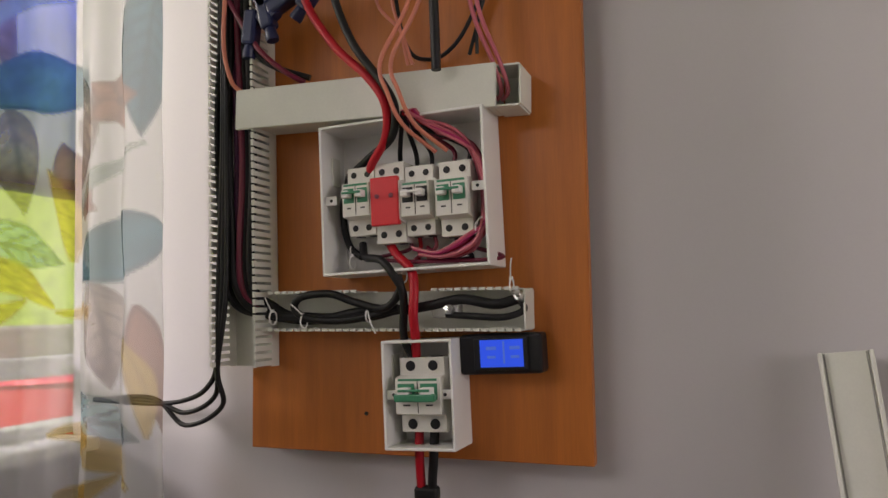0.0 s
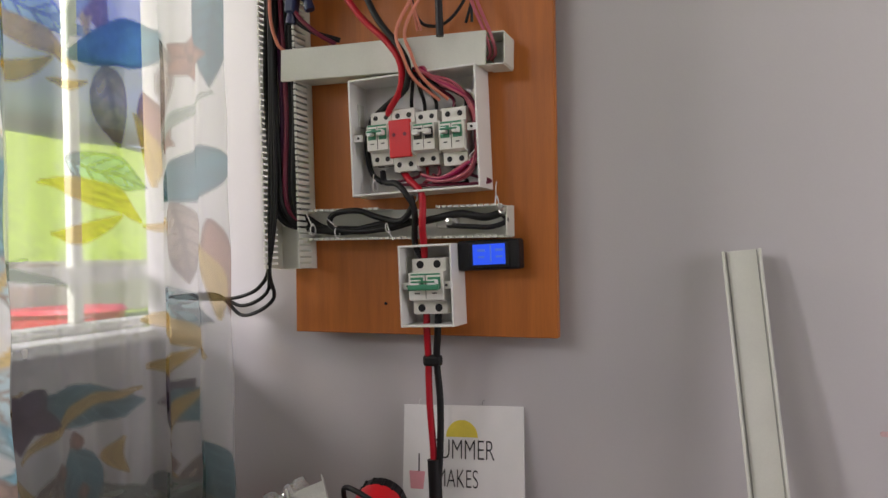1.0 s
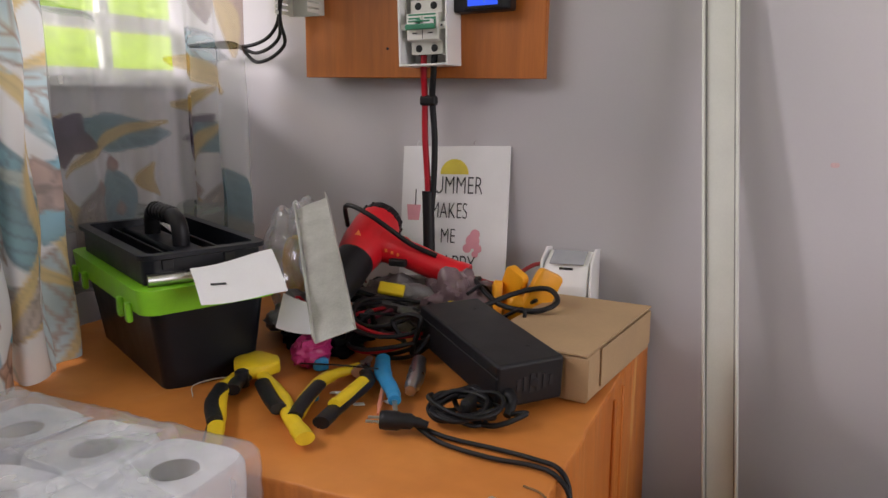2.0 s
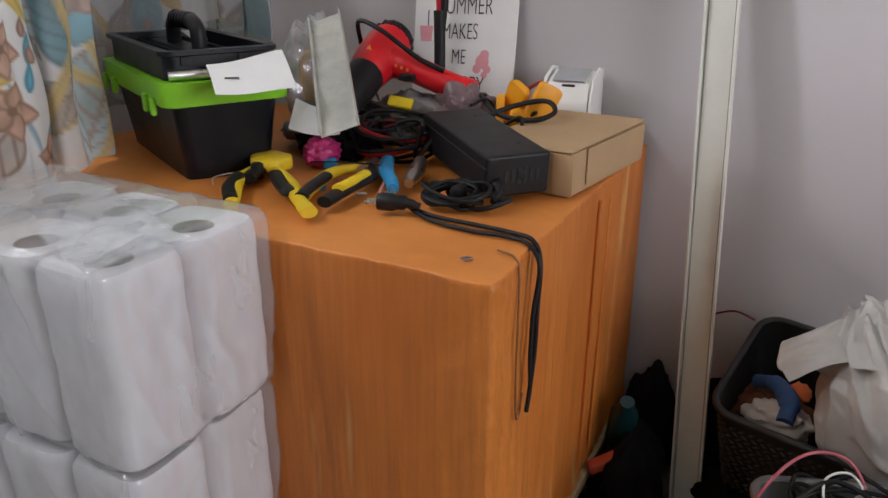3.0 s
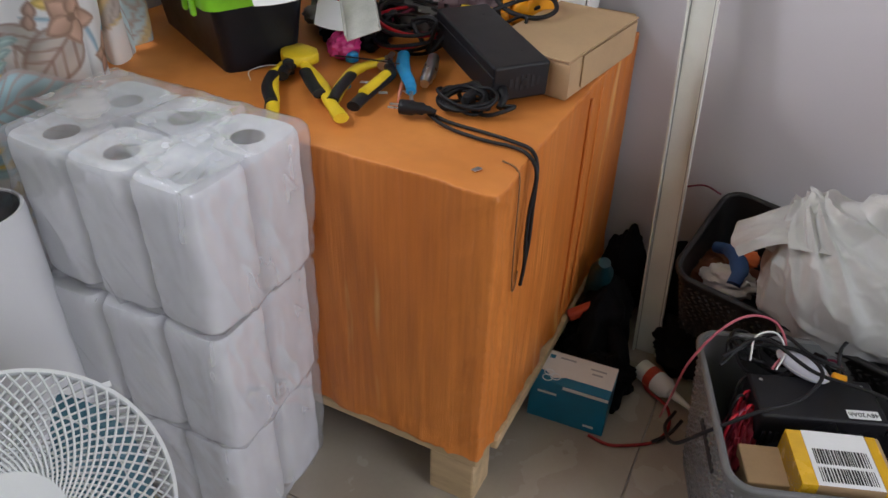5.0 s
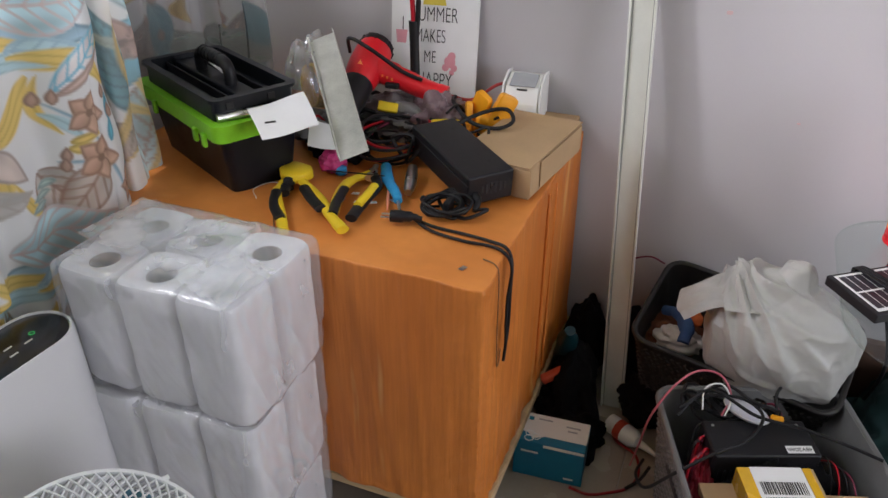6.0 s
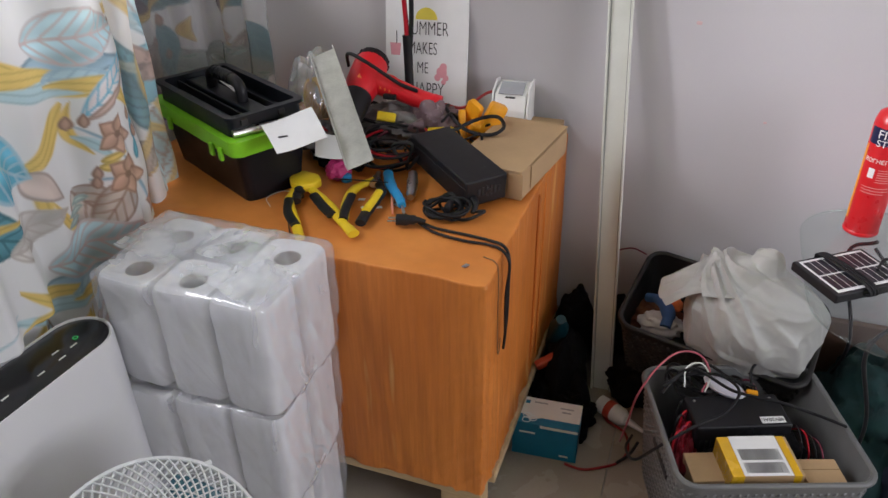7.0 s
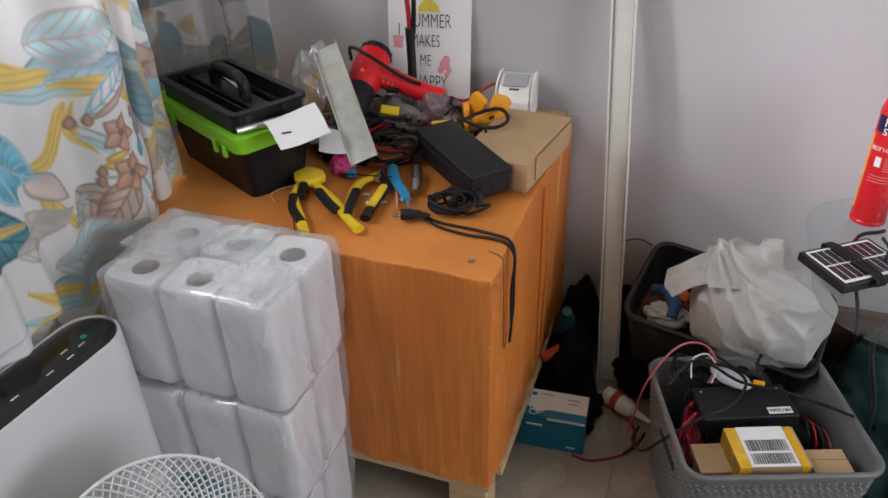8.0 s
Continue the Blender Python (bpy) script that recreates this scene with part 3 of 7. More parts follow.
def corner_print(leaf, ribbon, blossom):
    """The sheer corner curtain's print: u along the cloth from the wall, z up."""
    teal, sage, aqua, yellow, taupe, brown, plum = (0.08, 0.24, 0.29), (0.42, 0.50, 0.45), (0.46, 0.62, 0.66), (0.72, 0.52, 0.16), (0.50, 0.43, 0.38), (0.42, 0.24, 0.17), (0.12, 0.08, 0.13)

    def lf(p, q, w, c, veins=True, bend=0.0, ink=None):
        leaf(*p, math.atan2(q[1] - p[1], q[0] - p[0]), math.dist(p, q), w, c, veins, bend, ink)

    def rb(p, q, w, c, bend):
        ribbon(*p, math.atan2(q[1] - p[1], q[0] - p[0]), math.dist(p, q), w, c, bend)

    for d, r in ((0.46, 0.25), (0.22, 0.15), (0.0, 0.0)):
        lf((0.01 + r, 1.62 + d), (0.04 + r, 1.43 + d), 0.040, teal, True, 0.4)
        lf((0.13 + r, 1.52 + d), (0.13 + r, 1.36 + d), 0.036, taupe, True, 0.0, (0.22, 0.18, 0.17))
        blossom(0.07 + r, 1.48 + d, 0.042, brown)
        blossom(0.115 + r, 1.35 + d, 0.022, brown)
        lf((-0.01 + r, 1.305 + d), (0.165 + r, 1.285 + d), 0.040, teal, False, 0.9)
        rb((0.16 + r, 1.24 + d), (0.02 + r, 1.42 + d), 0.012, sage, 0.2)
        lf((0.03 + r, 1.22 + d), (0.01 + r, 1.05 + d), 0.022, brown, False, 0.6)
        lf((0.10 + r, 1.25 + d), (0.07 + r, 1.12 + d), 0.026, taupe, True, -0.8, (0.30, 0.25, 0.23))
        rb((0.12 + r, 1.225 + d), (0.19 + r, 1.215 + d), 0.008, yellow, 0.1)
        rb((0.05 + r, 1.18 + d), (0.02 + r, 1.06 + d), 0.014, yellow, 0.08)
        lf((0.16 + r, 1.10 + d), (0.03 + r, 1.05 + d), 0.030, aqua, True, 0.4, (0.24, 0.28, 0.30))
        rb((0.20 + r, 1.06 + d), (0.04 + r, 1.00 + d), 0.020, yellow, 0.10)
        rb((0.19 + r, 0.98 + d), (0.08 + r, 1.01 + d), 0.016, yellow, -0.12)
    for k in range(2):
        r = 0.26 * k
        blossom(0.12 + r, 0.925, 0.052, plum)
        lf((0.36 - r, 0.95), (0.21 - r * 0.5, 0.89), 0.034, teal, True, 1.6, (0.2, 0.4, 0.44))
        rb((0.38 - r, 0.86), (0.20 - r * 0.5, 0.95), 0.010, yellow, 0.12)
        rb((0.23 + r, 0.82), (0.24 + r, 0.88), 0.012, yellow, 0.3)
        lf((0.05 + r, 0.87), (0.0 + r, 0.74), 0.034, teal, True, -1.6, (0.2, 0.4, 0.44))
        lf((0.36 - r * 0.6, 0.78), (0.15 - r * 0.6, 0.72), 0.044, sage, True, 0.9, (0.30, 0.34, 0.31))
        rb((0.13 + r, 0.84), (0.10 + r, 0.68), 0.012, yellow, 0.12)
        lf((0.08 + r, 0.84), (0.10 + r, 0.68), 0.020, taupe, True, 0.0, (0.30, 0.24, 0.2))
    for u, z in ((0.30, 0.88), (0.33, 0.84), (0.29, 0.80), (0.12, 0.86), (0.11, 0.83)):
        lf((u, z - 0.014), (u + 0.004, z + 0.014), 0.010, brown, False)


def garland(leaf, ribbon, blossom):
    """The half-height curtain's print, by its place on the cloth: y along the window, z up."""
    aqua, blue, yellow, brown, grey, steel, line = (0.50, 0.70, 0.75), (0.16, 0.50, 0.66), (0.80, 0.60, 0.20), (0.55, 0.36, 0.27), (0.50, 0.46, 0.42), (0.36, 0.52, 0.62), (0.32, 0.22, 0.18)

    def at(y, z):
        return float(np.interp(-y, (-0.262, -0.212, -0.15, -0.07, 0.05, 0.13, 0.22, 0.40), (0, 0.062, 0.14, 0.222, 0.342, 0.422, 0.515, 0.70))), z

    def run(p, q):
        (a, b), (c, d) = at(*p), at(*q)
        return a, b, math.atan2(d - b, c - a), math.hypot(c - a, d - b)

    def lf(p, q, w, c, veins=True, bend=0.0, ink=None):
        a, b, ang, ln = run(p, q)
        leaf(a, b, ang, ln, w, c, veins, bend, ink)

    def rb(p, q, w, c, bend):
        a, b, ang, ln = run(p, q)
        ribbon(a, b, ang, ln, w, c, bend)

    for k in range(2):
        dz, dy = -0.36 * k, -0.07 * k
        lf((0.06 + dy, 0.955 + dz), (0.25 + dy, 0.93 + dz), 0.022, steel, False)
        lf((0.085 + dy, 0.99 + dz), (0.275 + dy, 0.975 + dz), 0.046, aqua, True, 0.3, (0.62, 0.48, 0.46))
        rb((0.26 + dy, 0.915 + dz), (-0.02 + dy, 1.02 + dz), 0.021, yellow, 0.16)
        rb((0.20 + dy, 0.905 + dz), (-0.06 + dy, 0.99 + dz), 0.016, aqua, 0.10)
        rb((0.15 + dy, 0.925 + dz), (-0.06 + dy, 0.955 + dz), 0.015, yellow, -0.04)
        lf((0.105 + dy, 0.925 + dz), (0.205 + dy, 0.915 + dz), 0.020, aqua, True, 0.0, steel)
        rb((0.105 + dy, 0.915 + dz), (0.25 + dy, 0.835 + dz), 0.016, yellow, 0.14)
        rb((0.125 + dy, 0.885 + dz), (0.015 + dy, 0.80 + dz), 0.020, yellow, 0.12)
        rb((0.135 + dy, 0.885 + dz), (0.15 + dy, 0.79 + dz), 0.010, yellow, -0.22)
        rb((0.125 + dy, 0.825 + dz), (0.175 + dy, 0.775 + dz), 0.010, aqua, 0.10)
        rb((0.03 + dy, 0.81 + dz), (0.03 + dy, 0.70 + dz), 0.012, yellow, 0.10)
        rb((0.05 + dy, 0.74 + dz), (0.10 + dy, 0.66 + dz), 0.011, yellow, -0.08)
        lf((0.145 + dy, 0.855 + dz), (0.262 + dy, 0.935 + dz), 0.024, (0.78, 0.74, 0.74), True, 0.5, blue)
        lf((0.15 + dy, 0.85 + dz), (0.25 + dy, 0.885 + dz), 0.008, (0.62, 0.46, 0.40), False, 1.5)
        lf((0.02 + dy, 0.80 + dz), (0.075 + dy, 0.73 + dz), 0.024, (0.66, 0.56, 0.51), False, 0.8)
        lf((-0.07 + dy, 0.87 + dz), (0.035 + dy, 0.79 + dz), 0.052, blue, True, 0.0, (0.45, 0.62, 0.70))
        lf((-0.08 + dy, 0.72 + dz), (0.08 + dy, 0.70 + dz), 0.030, (0.62, 0.60, 0.57), True, 0.6, grey)
        lf((0.10 + dy, 0.735 + dz), (0.16 + dy, 0.635 + dz), 0.042, grey, True, 0.5, line)
        lf((0.19 + dy, 0.725 + dz), (0.12 + dy, 0.635 + dz), 0.038, grey, True, -0.5, line)
        rb((0.18 + dy, 0.79 + dz), (0.22 + dy, 0.645 + dz), 0.0035, steel, 0.05)
        rb((0.125 + dy, 0.845 + dz), (0.19 + dy, 0.785 + dz), 0.003, steel, 0.05)
        rb((0.13 + dy, 0.745 + dz), (0.18 + dy, 0.735 + dz), 0.003, steel, 0.02)
        lf((0.15 + dy, 0.765 + dz), (0.195 + dy, 0.755 + dz), 0.009, yellow, False)
        lf((0.155 + dy, 0.775 + dz), (0.20 + dy, 0.775 + dz), 0.008, yellow, False)
        for y, z in ((0.215, 0.775), (0.225, 0.81), (0.235, 0.70)):
            lf((y + dy, z - 0.02 + dz), (y + 0.015 + dy, z + 0.02 + dz), 0.008, blue, False)
        for y, z, ln in ((0.085, 0.70, 0.03), (0.095, 0.715, 0.025), (0.075, 0.685, 0.03)):
            lf((y + 0.03 + dy, z + dz), (y - ln + 0.02 + dy, z - 0.004 + dz), 0.007, (0.45, 0.60, 0.58), False)
        for y, z, r in ((0.187, 0.812, 0.040), (0.188, 0.735, 0.042), (0.238, 0.665, 0.036)):
            a, b = at(y + dy, z + dz)
            blossom(a, b, r, brown)
        for y, z in ((0.146, 0.850), (0.122, 0.848), (0.145, 0.755), (0.14, 0.738), (0.228, 0.835), (0.232, 0.80)):
            lf((y + dy, z - 0.012 + dz), (y + 0.004 + dy, z + 0.014 + dz), 0.010, (0.50, 0.34, 0.27), False)


def curtain(name, path, z0, z1, material, seed, label, step=0.0034, wave=0.014, rest=0.0, design=None):
    line = spline(path, 40)
    dist = [0.0]
    for a, b in zip(line, line[1:]):
        dist.append(dist[-1] + (b - a).length)
    us = np.arange(0, dist[-1], step)
    vs = np.arange(z0, z1, step * 1.3)
    px, py = np.interp(us, dist, [p.x for p in line]), np.interp(us, dist, [p.y for p in line])
    tx, ty = np.gradient(px), np.gradient(py)
    ln = np.hypot(tx, ty)
    nx, ny = -ty / ln, tx / ln
    verts = []
    for v in vs:
        k = (v - z0) / (z1 - z0)
        w = wave * (1.25 - 0.6 * k) * (np.sin(us * 2 * np.pi / 0.105 + 0.7 * math.sin(v * 2.2 + seed)) + 0.45 * np.sin(us * 2 * np.pi / 0.047 + 2 * v + seed) * (1 - k))
        w = w + 0.004 * np.sin(v * 31 + us * 23) * np.sin(us * 11 + seed)
        over = rest * np.clip((0.02 - py) / 0.14, 0, 1) * min(1, max(0, (v - 0.572) / 0.025)) * min(1, max(0, (1.1 - v) / 0.4))
        verts.extend(zip(px + over + nx * w, py + ny * w, np.full(len(us), v)))
    n = len(us)
    faces = [(j * n + i, j * n + i + 1, (j + 1) * n + i + 1, (j + 1) * n + i) for j in range(len(vs) - 1) for i in range(n - 1)]
    me = bpy.data.meshes.new(name)
    me.from_pydata([tuple(map(float, v)) for v in verts], [], faces)
    col = printed(us if design else us * 1.15, vs, seed, design).reshape(-1, 3)
    layer = me.color_attributes.new("print", "FLOAT_COLOR", "POINT")
    layer.data.foreach_set("color", np.hstack([col, np.ones((len(col), 1))]).astype(np.float32).ravel())
    me.materials.append(material)
    me.polygons.foreach_set("use_smooth", np.ones(len(faces), dtype=bool))
    return tagged(new(name, me), label, "curtain", "window curtains")


curtain("curtain", [(-0.56, 0.755, 0), (-0.585, 0.725, 0), (-0.64, 0.735, 0), (-0.70, 0.76, 0), (-0.74, 0.68, 0), (-0.78, 0.59, 0), (-0.77, 0.50, 0), (-0.79, 0.44, 0)], 0.66, 2.2, SHEER, 5,
        "sheer white curtain printed with teal, ochre and brown leaves", step=0.0028, design=corner_print)
curtain("curtain", [(-0.80, 0.52, 0), (-0.75, 0.44, 0), (-0.64, 0.40, 0), (-0.565, 0.33, 0), (-0.60, 0.28, 0), (-0.56, 0.255, 0), (-0.58, 0.235, 0)], 0.63, 2.2, DENSE, 23,
        "white curtain with printed leaves hanging beside the window gap")
# cut off at 1.13, out of view, to let the window light over it
curtain("curtain", [(-0.575, 0.262, 0), (-0.548, 0.245, 0), (-0.52, 0.212, 0), (-0.565, 0.15, 0), (-0.58, 0.07, 0), (-0.572, -0.05, 0), (-0.58, -0.13, 0), (-0.60, -0.22, 0), (-0.66, -0.34, 0), (-0.66, -0.55, 0), (-0.70, -0.9, 0)], 0.03, 1.13, DENSE, 11,
        "half-height white curtain printed with blue leaves and brown blossoms", step=0.0022, rest=0.075, design=garland)
# unseen wire, added to hold up the cut-off curtain
tagged(part("added_wire", tube([(-0.66, 0.32, 1.135), (-0.60, 0.1, 1.135), (-0.62, -0.3, 1.135), (-0.70, -0.92, 1.135)], 0.003, 8, 6), STEEL, smooth=40), "thin unseen wire added to carry the half-height curtain", "curtain wire")
tagged(part("curtain_rod", tube([(-0.72, 0.88, 2.21), (-0.72, -1.25, 2.21)], 0.012, 12, 2), STEEL, smooth=40), "slim metal curtain rod above the window", "curtain rod")

# ---- crate ----


def wrapped_block(corners, z0, z1, cuts):
    """A block over four ground corners in stretched cloth: upright pulls, gathers at the corner, a ragged hem."""
    own = bmesh.new()
    bmesh.ops.create_cube(own, size=1)
    bmesh.ops.bevel(own, geom=list(own.edges), offset=0.0045, segments=2, affect="EDGES", profile=0.5)
    bmesh.ops.subdivide_edges(own, edges=[e for e in own.edges if e.calc_length() > 0.2], cuts=cuts, use_grid_fill=True)
    # upward faces take the cloth whose colour holds the top light
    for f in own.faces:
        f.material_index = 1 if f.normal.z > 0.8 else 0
    c = [Vector((*p, 0)) for p in corners]
    edge = c[1]
    for v in own.verts:
        s, t, k = v.co.x + 0.5, v.co.y + 0.5, v.co.z + 0.5
        p = (c[0] * (1 - s) + c[1] * s) * (1 - t) + (c[3] * (1 - s) + c[2] * s) * t
        p.z = z0 + (z1 - z0) * k
        along = p.x - p.y
        out = Vector((v.co.x if abs(v.co.x) > 0.49 else 0, v.co.y if abs(v.co.y) > 0.49 else 0, 0))
        if out.length > 0:
            out.normalize()
            d = 0.0035 * noise.noise(Vector((along * 9, p.z * 2.2, 1)))
            d += 0.0022 * max(0, 1 - 4 * abs(noise.noise(Vector((along * 26 + p.z * 1.5, p.z * 1.6, 4)))))
            near = max(0, 1 - Vector((p.x - edge.x, p.y - edge.y)).length / 0.13)
            slant = Vector((along * 20 + (1 - k) * 9, k * 5 - along * 6, 7))
            d += 0.0026 * near * max(0, 1 - 3 * abs(noise.noise(slant))) + 0.0024 * near * max(0, 1 - 4 * abs(noise.noise(slant * 2.3)))
            d += 0.0025 * max(0, k - 0.93) / 0.07 * noise.noise(Vector((along * 24, k * 6, 2)))
            hem = max(0, 0.09 - k) / 0.09
            d += 0.010 * hem * noise.noise(Vector((along * 17, k * 9, 12))) + 0.003 * hem
            p += out * d
            if k < 0.02:
                p.z += 0.010 * noise.noise(Vector((along * 13, 3, 1))) - 0.012 * near * (1 if near > 0.6 else 0)
        elif v.co.z > 0.49:
            p.z += 0.0018 * noise.noise(Vector((p.x * 7, p.y * 7, 3))) + 0.0015 * max(0, 1 - 5 * abs(noise.noise(Vector((p.x * 9 + p.y * 4, p.y * 8, 9)))))
        v.co = p
    return own


crate = thing("crate", pose(0, 0, 0), "large crate wrapped in creased orange-brown cloth on a wooden pallet", "crate")
CR = [(-0.74, 0.222), (0.125, 0.223), (0.129, 0.885), (-0.74, 0.885)]
part("cloth_cover", wrapped_block(CR, 0.124, 0.622, 110), [ORANGE, LIT_TOPWRAP], crate, "creased orange-brown cloth", smooth=48)
for y, r in ((0.60, 0.004), (0.655, 0.003)):
    part("strap_seam", tube([(0.129, y, 0.13), (0.130, y, 0.35), (0.129, y + 0.002, 0.6)], r, 6), ORANGE, crate, smooth=180)
part("deck_board", box(0.86, 0.09, 0.02, (-0.305, 0.268, 0.112), 0.003), PALLET, crate)
part("deck_board", box(0.02, 0.62, 0.022, (0.128, 0.585, 0.111), 0.003), PALLET, crate)
for x in (0.078, -0.32, -0.69):
    for y in (0.262, 0.56, 0.83):
        part("pallet_block", box(0.082, 0.07, 0.1, (x, y, 0.0505), 0.004), PALLET, crate)

# ---- paper rolls ----


def roll_mesh(h):
    """A soft paper roll pressed a little square, with its cardboard core open."""
    own = bmesh.new()
    n, R, r = 48, 0.0535, 0.0228
    prof = [(r, 0.004), (R * 0.94, 0.0), (R, 0.008)] + [(R * (1 - 0.012 * math.sin(k * 2.1)), 0.008 + (h - 0.016) * k / 9) for k in range(1, 9)] + [(R, h - 0.008), (R * 0.93, h), (r * 1.1, h - 0.003), (r, h - 0.006)]
    rings = []
    for i, (rad, z) in enumerate(prof):
        ring = []
        for k in range(n):
            a = 2 * math.pi * k / n
            sq = (abs(math.cos(a)) ** 5 + abs(math.sin(a)) ** 5) ** (-1 / 5) if rad > 0.03 else 1
            w = 1 + 0.02 * noise.noise(Vector((math.cos(a) * 2, math.sin(a) * 2, z * 14)))
            ring.append(own.verts.new((rad * sq * 0.985 * w * math.cos(a), rad * sq * 0.985 * w * math.sin(a), z)))
        rings.append(ring)
    for a, b in zip(rings, rings[1:]):
        for k in range(n):
            own.faces.new((a[k], a[(k + 1) % n], b[(k + 1) % n], b[k]))
    return own


def core_mesh(h):
    """The bare cardboard tube inside a roll."""
    r = 0.0226
    return lathe([(r - 0.0012, 0.003), (r, 0.003), (r, h - 0.005), (r - 0.0012, h - 0.005), (r - 0.0012, 0.003)], 28)


def film_mesh(w, d, h, seed):
    """The pack's clear skin: a soft box over the rolls, tented and creased."""
    own = bmesh.new()
    bmesh.ops.create_cube(own, size=1)
    bmesh.ops.bevel(own, geom=list(own.edges), offset=0.055, segments=3, affect="EDGES", profile=0.5)
    bmesh.ops.subdivide_edges(own, edges=[e for e in own.edges if e.calc_length() > 0.2], cuts=72, use_grid_fill=True)
    for v in own.verts:
        p = Vector((v.co.x * w, v.co.y * d, (v.co.z + 0.5) * h))
        q = Vector((p.x * 13 + p.z * 7, p.y * 13 + p.z * 5, p.z * 9 + p.x * 6 + seed))
        up = Vector((p.x * 24 + p.y * 9, p.y * 24 - p.x * 5, p.z * 3 + seed))
        long_fold = Vector((p.x * 9 + p.y * 9 + p.z * 4 + 3, p.z * 2.2 - p.x * 2 + seed, seed))
        cr = (1 - 2 * abs(noise.noise(q * 0.6))) * 0.4 + 1.1 * max(0, 1 - 7 * abs(noise.noise(long_fold))) + 0.8 * max(0, 1 - 6 * abs(noise.noise(up * 0.55))) + 0.5 * max(0, 1 - 5 * abs(noise.noise(q * 1.5 + Vector((1, 5, 2)))))
        n = Vector((v.co.x / 0.5, v.co.y / 0.5, v.co.z / 0.5))
        n = Vector([c ** 3 for c in n]).normalized()
        p += n * (0.0056 * cr - 0.004) * (0.35 if v.co.z > 0.45 else 1)
        if v.co.z > 0.45:
            p.z += 0.0012 * (1 - 2 * abs(noise.noise(p * 18)))
        v.co = p
    return own


PACK_C, PACK_A, LAYER = (-0.313, 0.105), 1.0, 0.222
rolls_first = None
for k in range(3):
    m = pose(*PACK_C, LAYER * k, 0, 0, PACK_A + (0, 1.5, -2)[k]) @ pose((-0.016, -0.003, 0.005)[k], (0, -0.004, 0.004)[k], 0)
    if rolls_first is None:
        pk = thing("toilet_roll_pack", m, "six white paper rolls sealed in clear creased plastic film", "paper rolls", "stacked roll packs")
        first = None
        for i in range(3):
            for j in range(2):
                mm = pose(0.107 * (i - 1), 0.108 * (j - 0.5), 0.001, 0, 0, 3 * ((i * 2 + j) % 3 - 1))
                if first is None:
                    first = part("roll", roll_mesh(LAYER - 0.014), TISSUE, pk, smooth=50, m=mm)
                    core = part("core", core_mesh(LAYER - 0.014), mat("grey_core", (0.36, 0.33, 0.31), 0.9), first, "grey cardboard core", smooth=50)
                else:
                    o = new("roll", first.data)
                    o.parent, o.matrix_basis = pk, mm
                    c = new("core", core.data)
                    c.parent = o
        part("film", film_mesh(0.326, 0.224, LAYER - 0.001, 4), FILM, pk, "clear creased plastic film", smooth=180)
        rolls_first = pk
    else:
        copy_thing(rolls_first, m)


def flap(corners, seed, label):
    """A loose corner of milky film folded over the top of the pack."""
    own = bmesh.new()
    bmesh.ops.create_grid(own, x_segments=26, y_segments=18, size=0.5)
    c = [Vector(q) for q in corners]
    for v in own.verts:
        s, t = v.co.x + 0.5, v.co.y + 0.5
        v.co = (c[0] * (1 - s) + c[1] * s) * (1 - t) + (c[3] * (1 - s) + c[2] * s) * t
        v.co.z += 0.002 * max(0, 1 - 5 * abs(noise.noise(Vector((s * 2.6 + t, t * 2.2, seed))))) + 0.004 * math.sin(3 * s + seed)
    tagged(part("film_flap", own, FLAP, smooth=180), label, "plastic film", "loose film flaps")


ZF = 0.671
flap([(-0.475, 0.07, ZF), (-0.36, 0.055, ZF), (-0.315, 0.175, ZF + 0.006), (-0.46, 0.20, ZF + 0.002)], 2, "milky folded plastic film lying on the rolls")
flap([(-0.34, 0.10, ZF + 0.003), (-0.20, 0.07, ZF), (-0.205, 0.145, ZF + 0.004), (-0.29, 0.16, ZF)], 5, "loose folded film corner over the rolls")
flap([(-0.27, 0.03, ZF), (-0.16, -0.005, ZF - 0.004), (-0.14, 0.10, ZF - 0.003), (-0.22, 0.12, ZF + 0.004)], 9, "loose creased film over the end rolls")

CHIP = mat("paint_chip", (0.62, 0.42, 0.42), 0.8)
for x, z, w in ((0.379, 0.89, 0.012), (0.545, 0.69, 0.007)):
    tagged(part("paint_chip", prism(rounded(w, w * 0.6, w * 0.25, 4), 0.0012, pose(x, WALL_Y, z, 90)), CHIP), "small pinkish chip in the wall paint", "paint chip", "marks on the wall")

# ---- leaning trunking cover ----
A, B = Vector((0.287, 0.742, 0.0)), Vector((0.207, 0.884, 1.143))
zl = (B - A).normalized()
xl = Vector((0.99, -0.06, 0)).normalized()
yl = zl.cross(xl).normalized()
xl = yl.cross(zl)
lean = Matrix((( xl.x, yl.x, zl.x, A.x), (xl.y, yl.y, zl.y, A.y), (xl.z, yl.z, zl.z, A.z), (0, 0, 0, 1)))
long_cover = thing("trunking_cover", lean, "long off-white plastic trunking cover leaning on the wall", "trunking cover")
LC = (B - A).length
part("face", box(0.043, 0.0025, LC, (0, 0, LC / 2), 0.0006), PVC, long_cover)
for s in (-1, 1):
    part("edge_lip", box(0.0042, 0.011, LC, (s * 0.0238, -0.0035, LC / 2), 0.001), PVC, long_cover)
    # dark strip laid on the face, the shade beside the lip put in as colour
    part("groove_shade_strip", box(0.0015, 0.002, LC - 0.002, (s * 0.0198, -0.0016, LC / 2)), mat("groove_shade", (0.3, 0.3, 0.28), 0.6), long_cover)

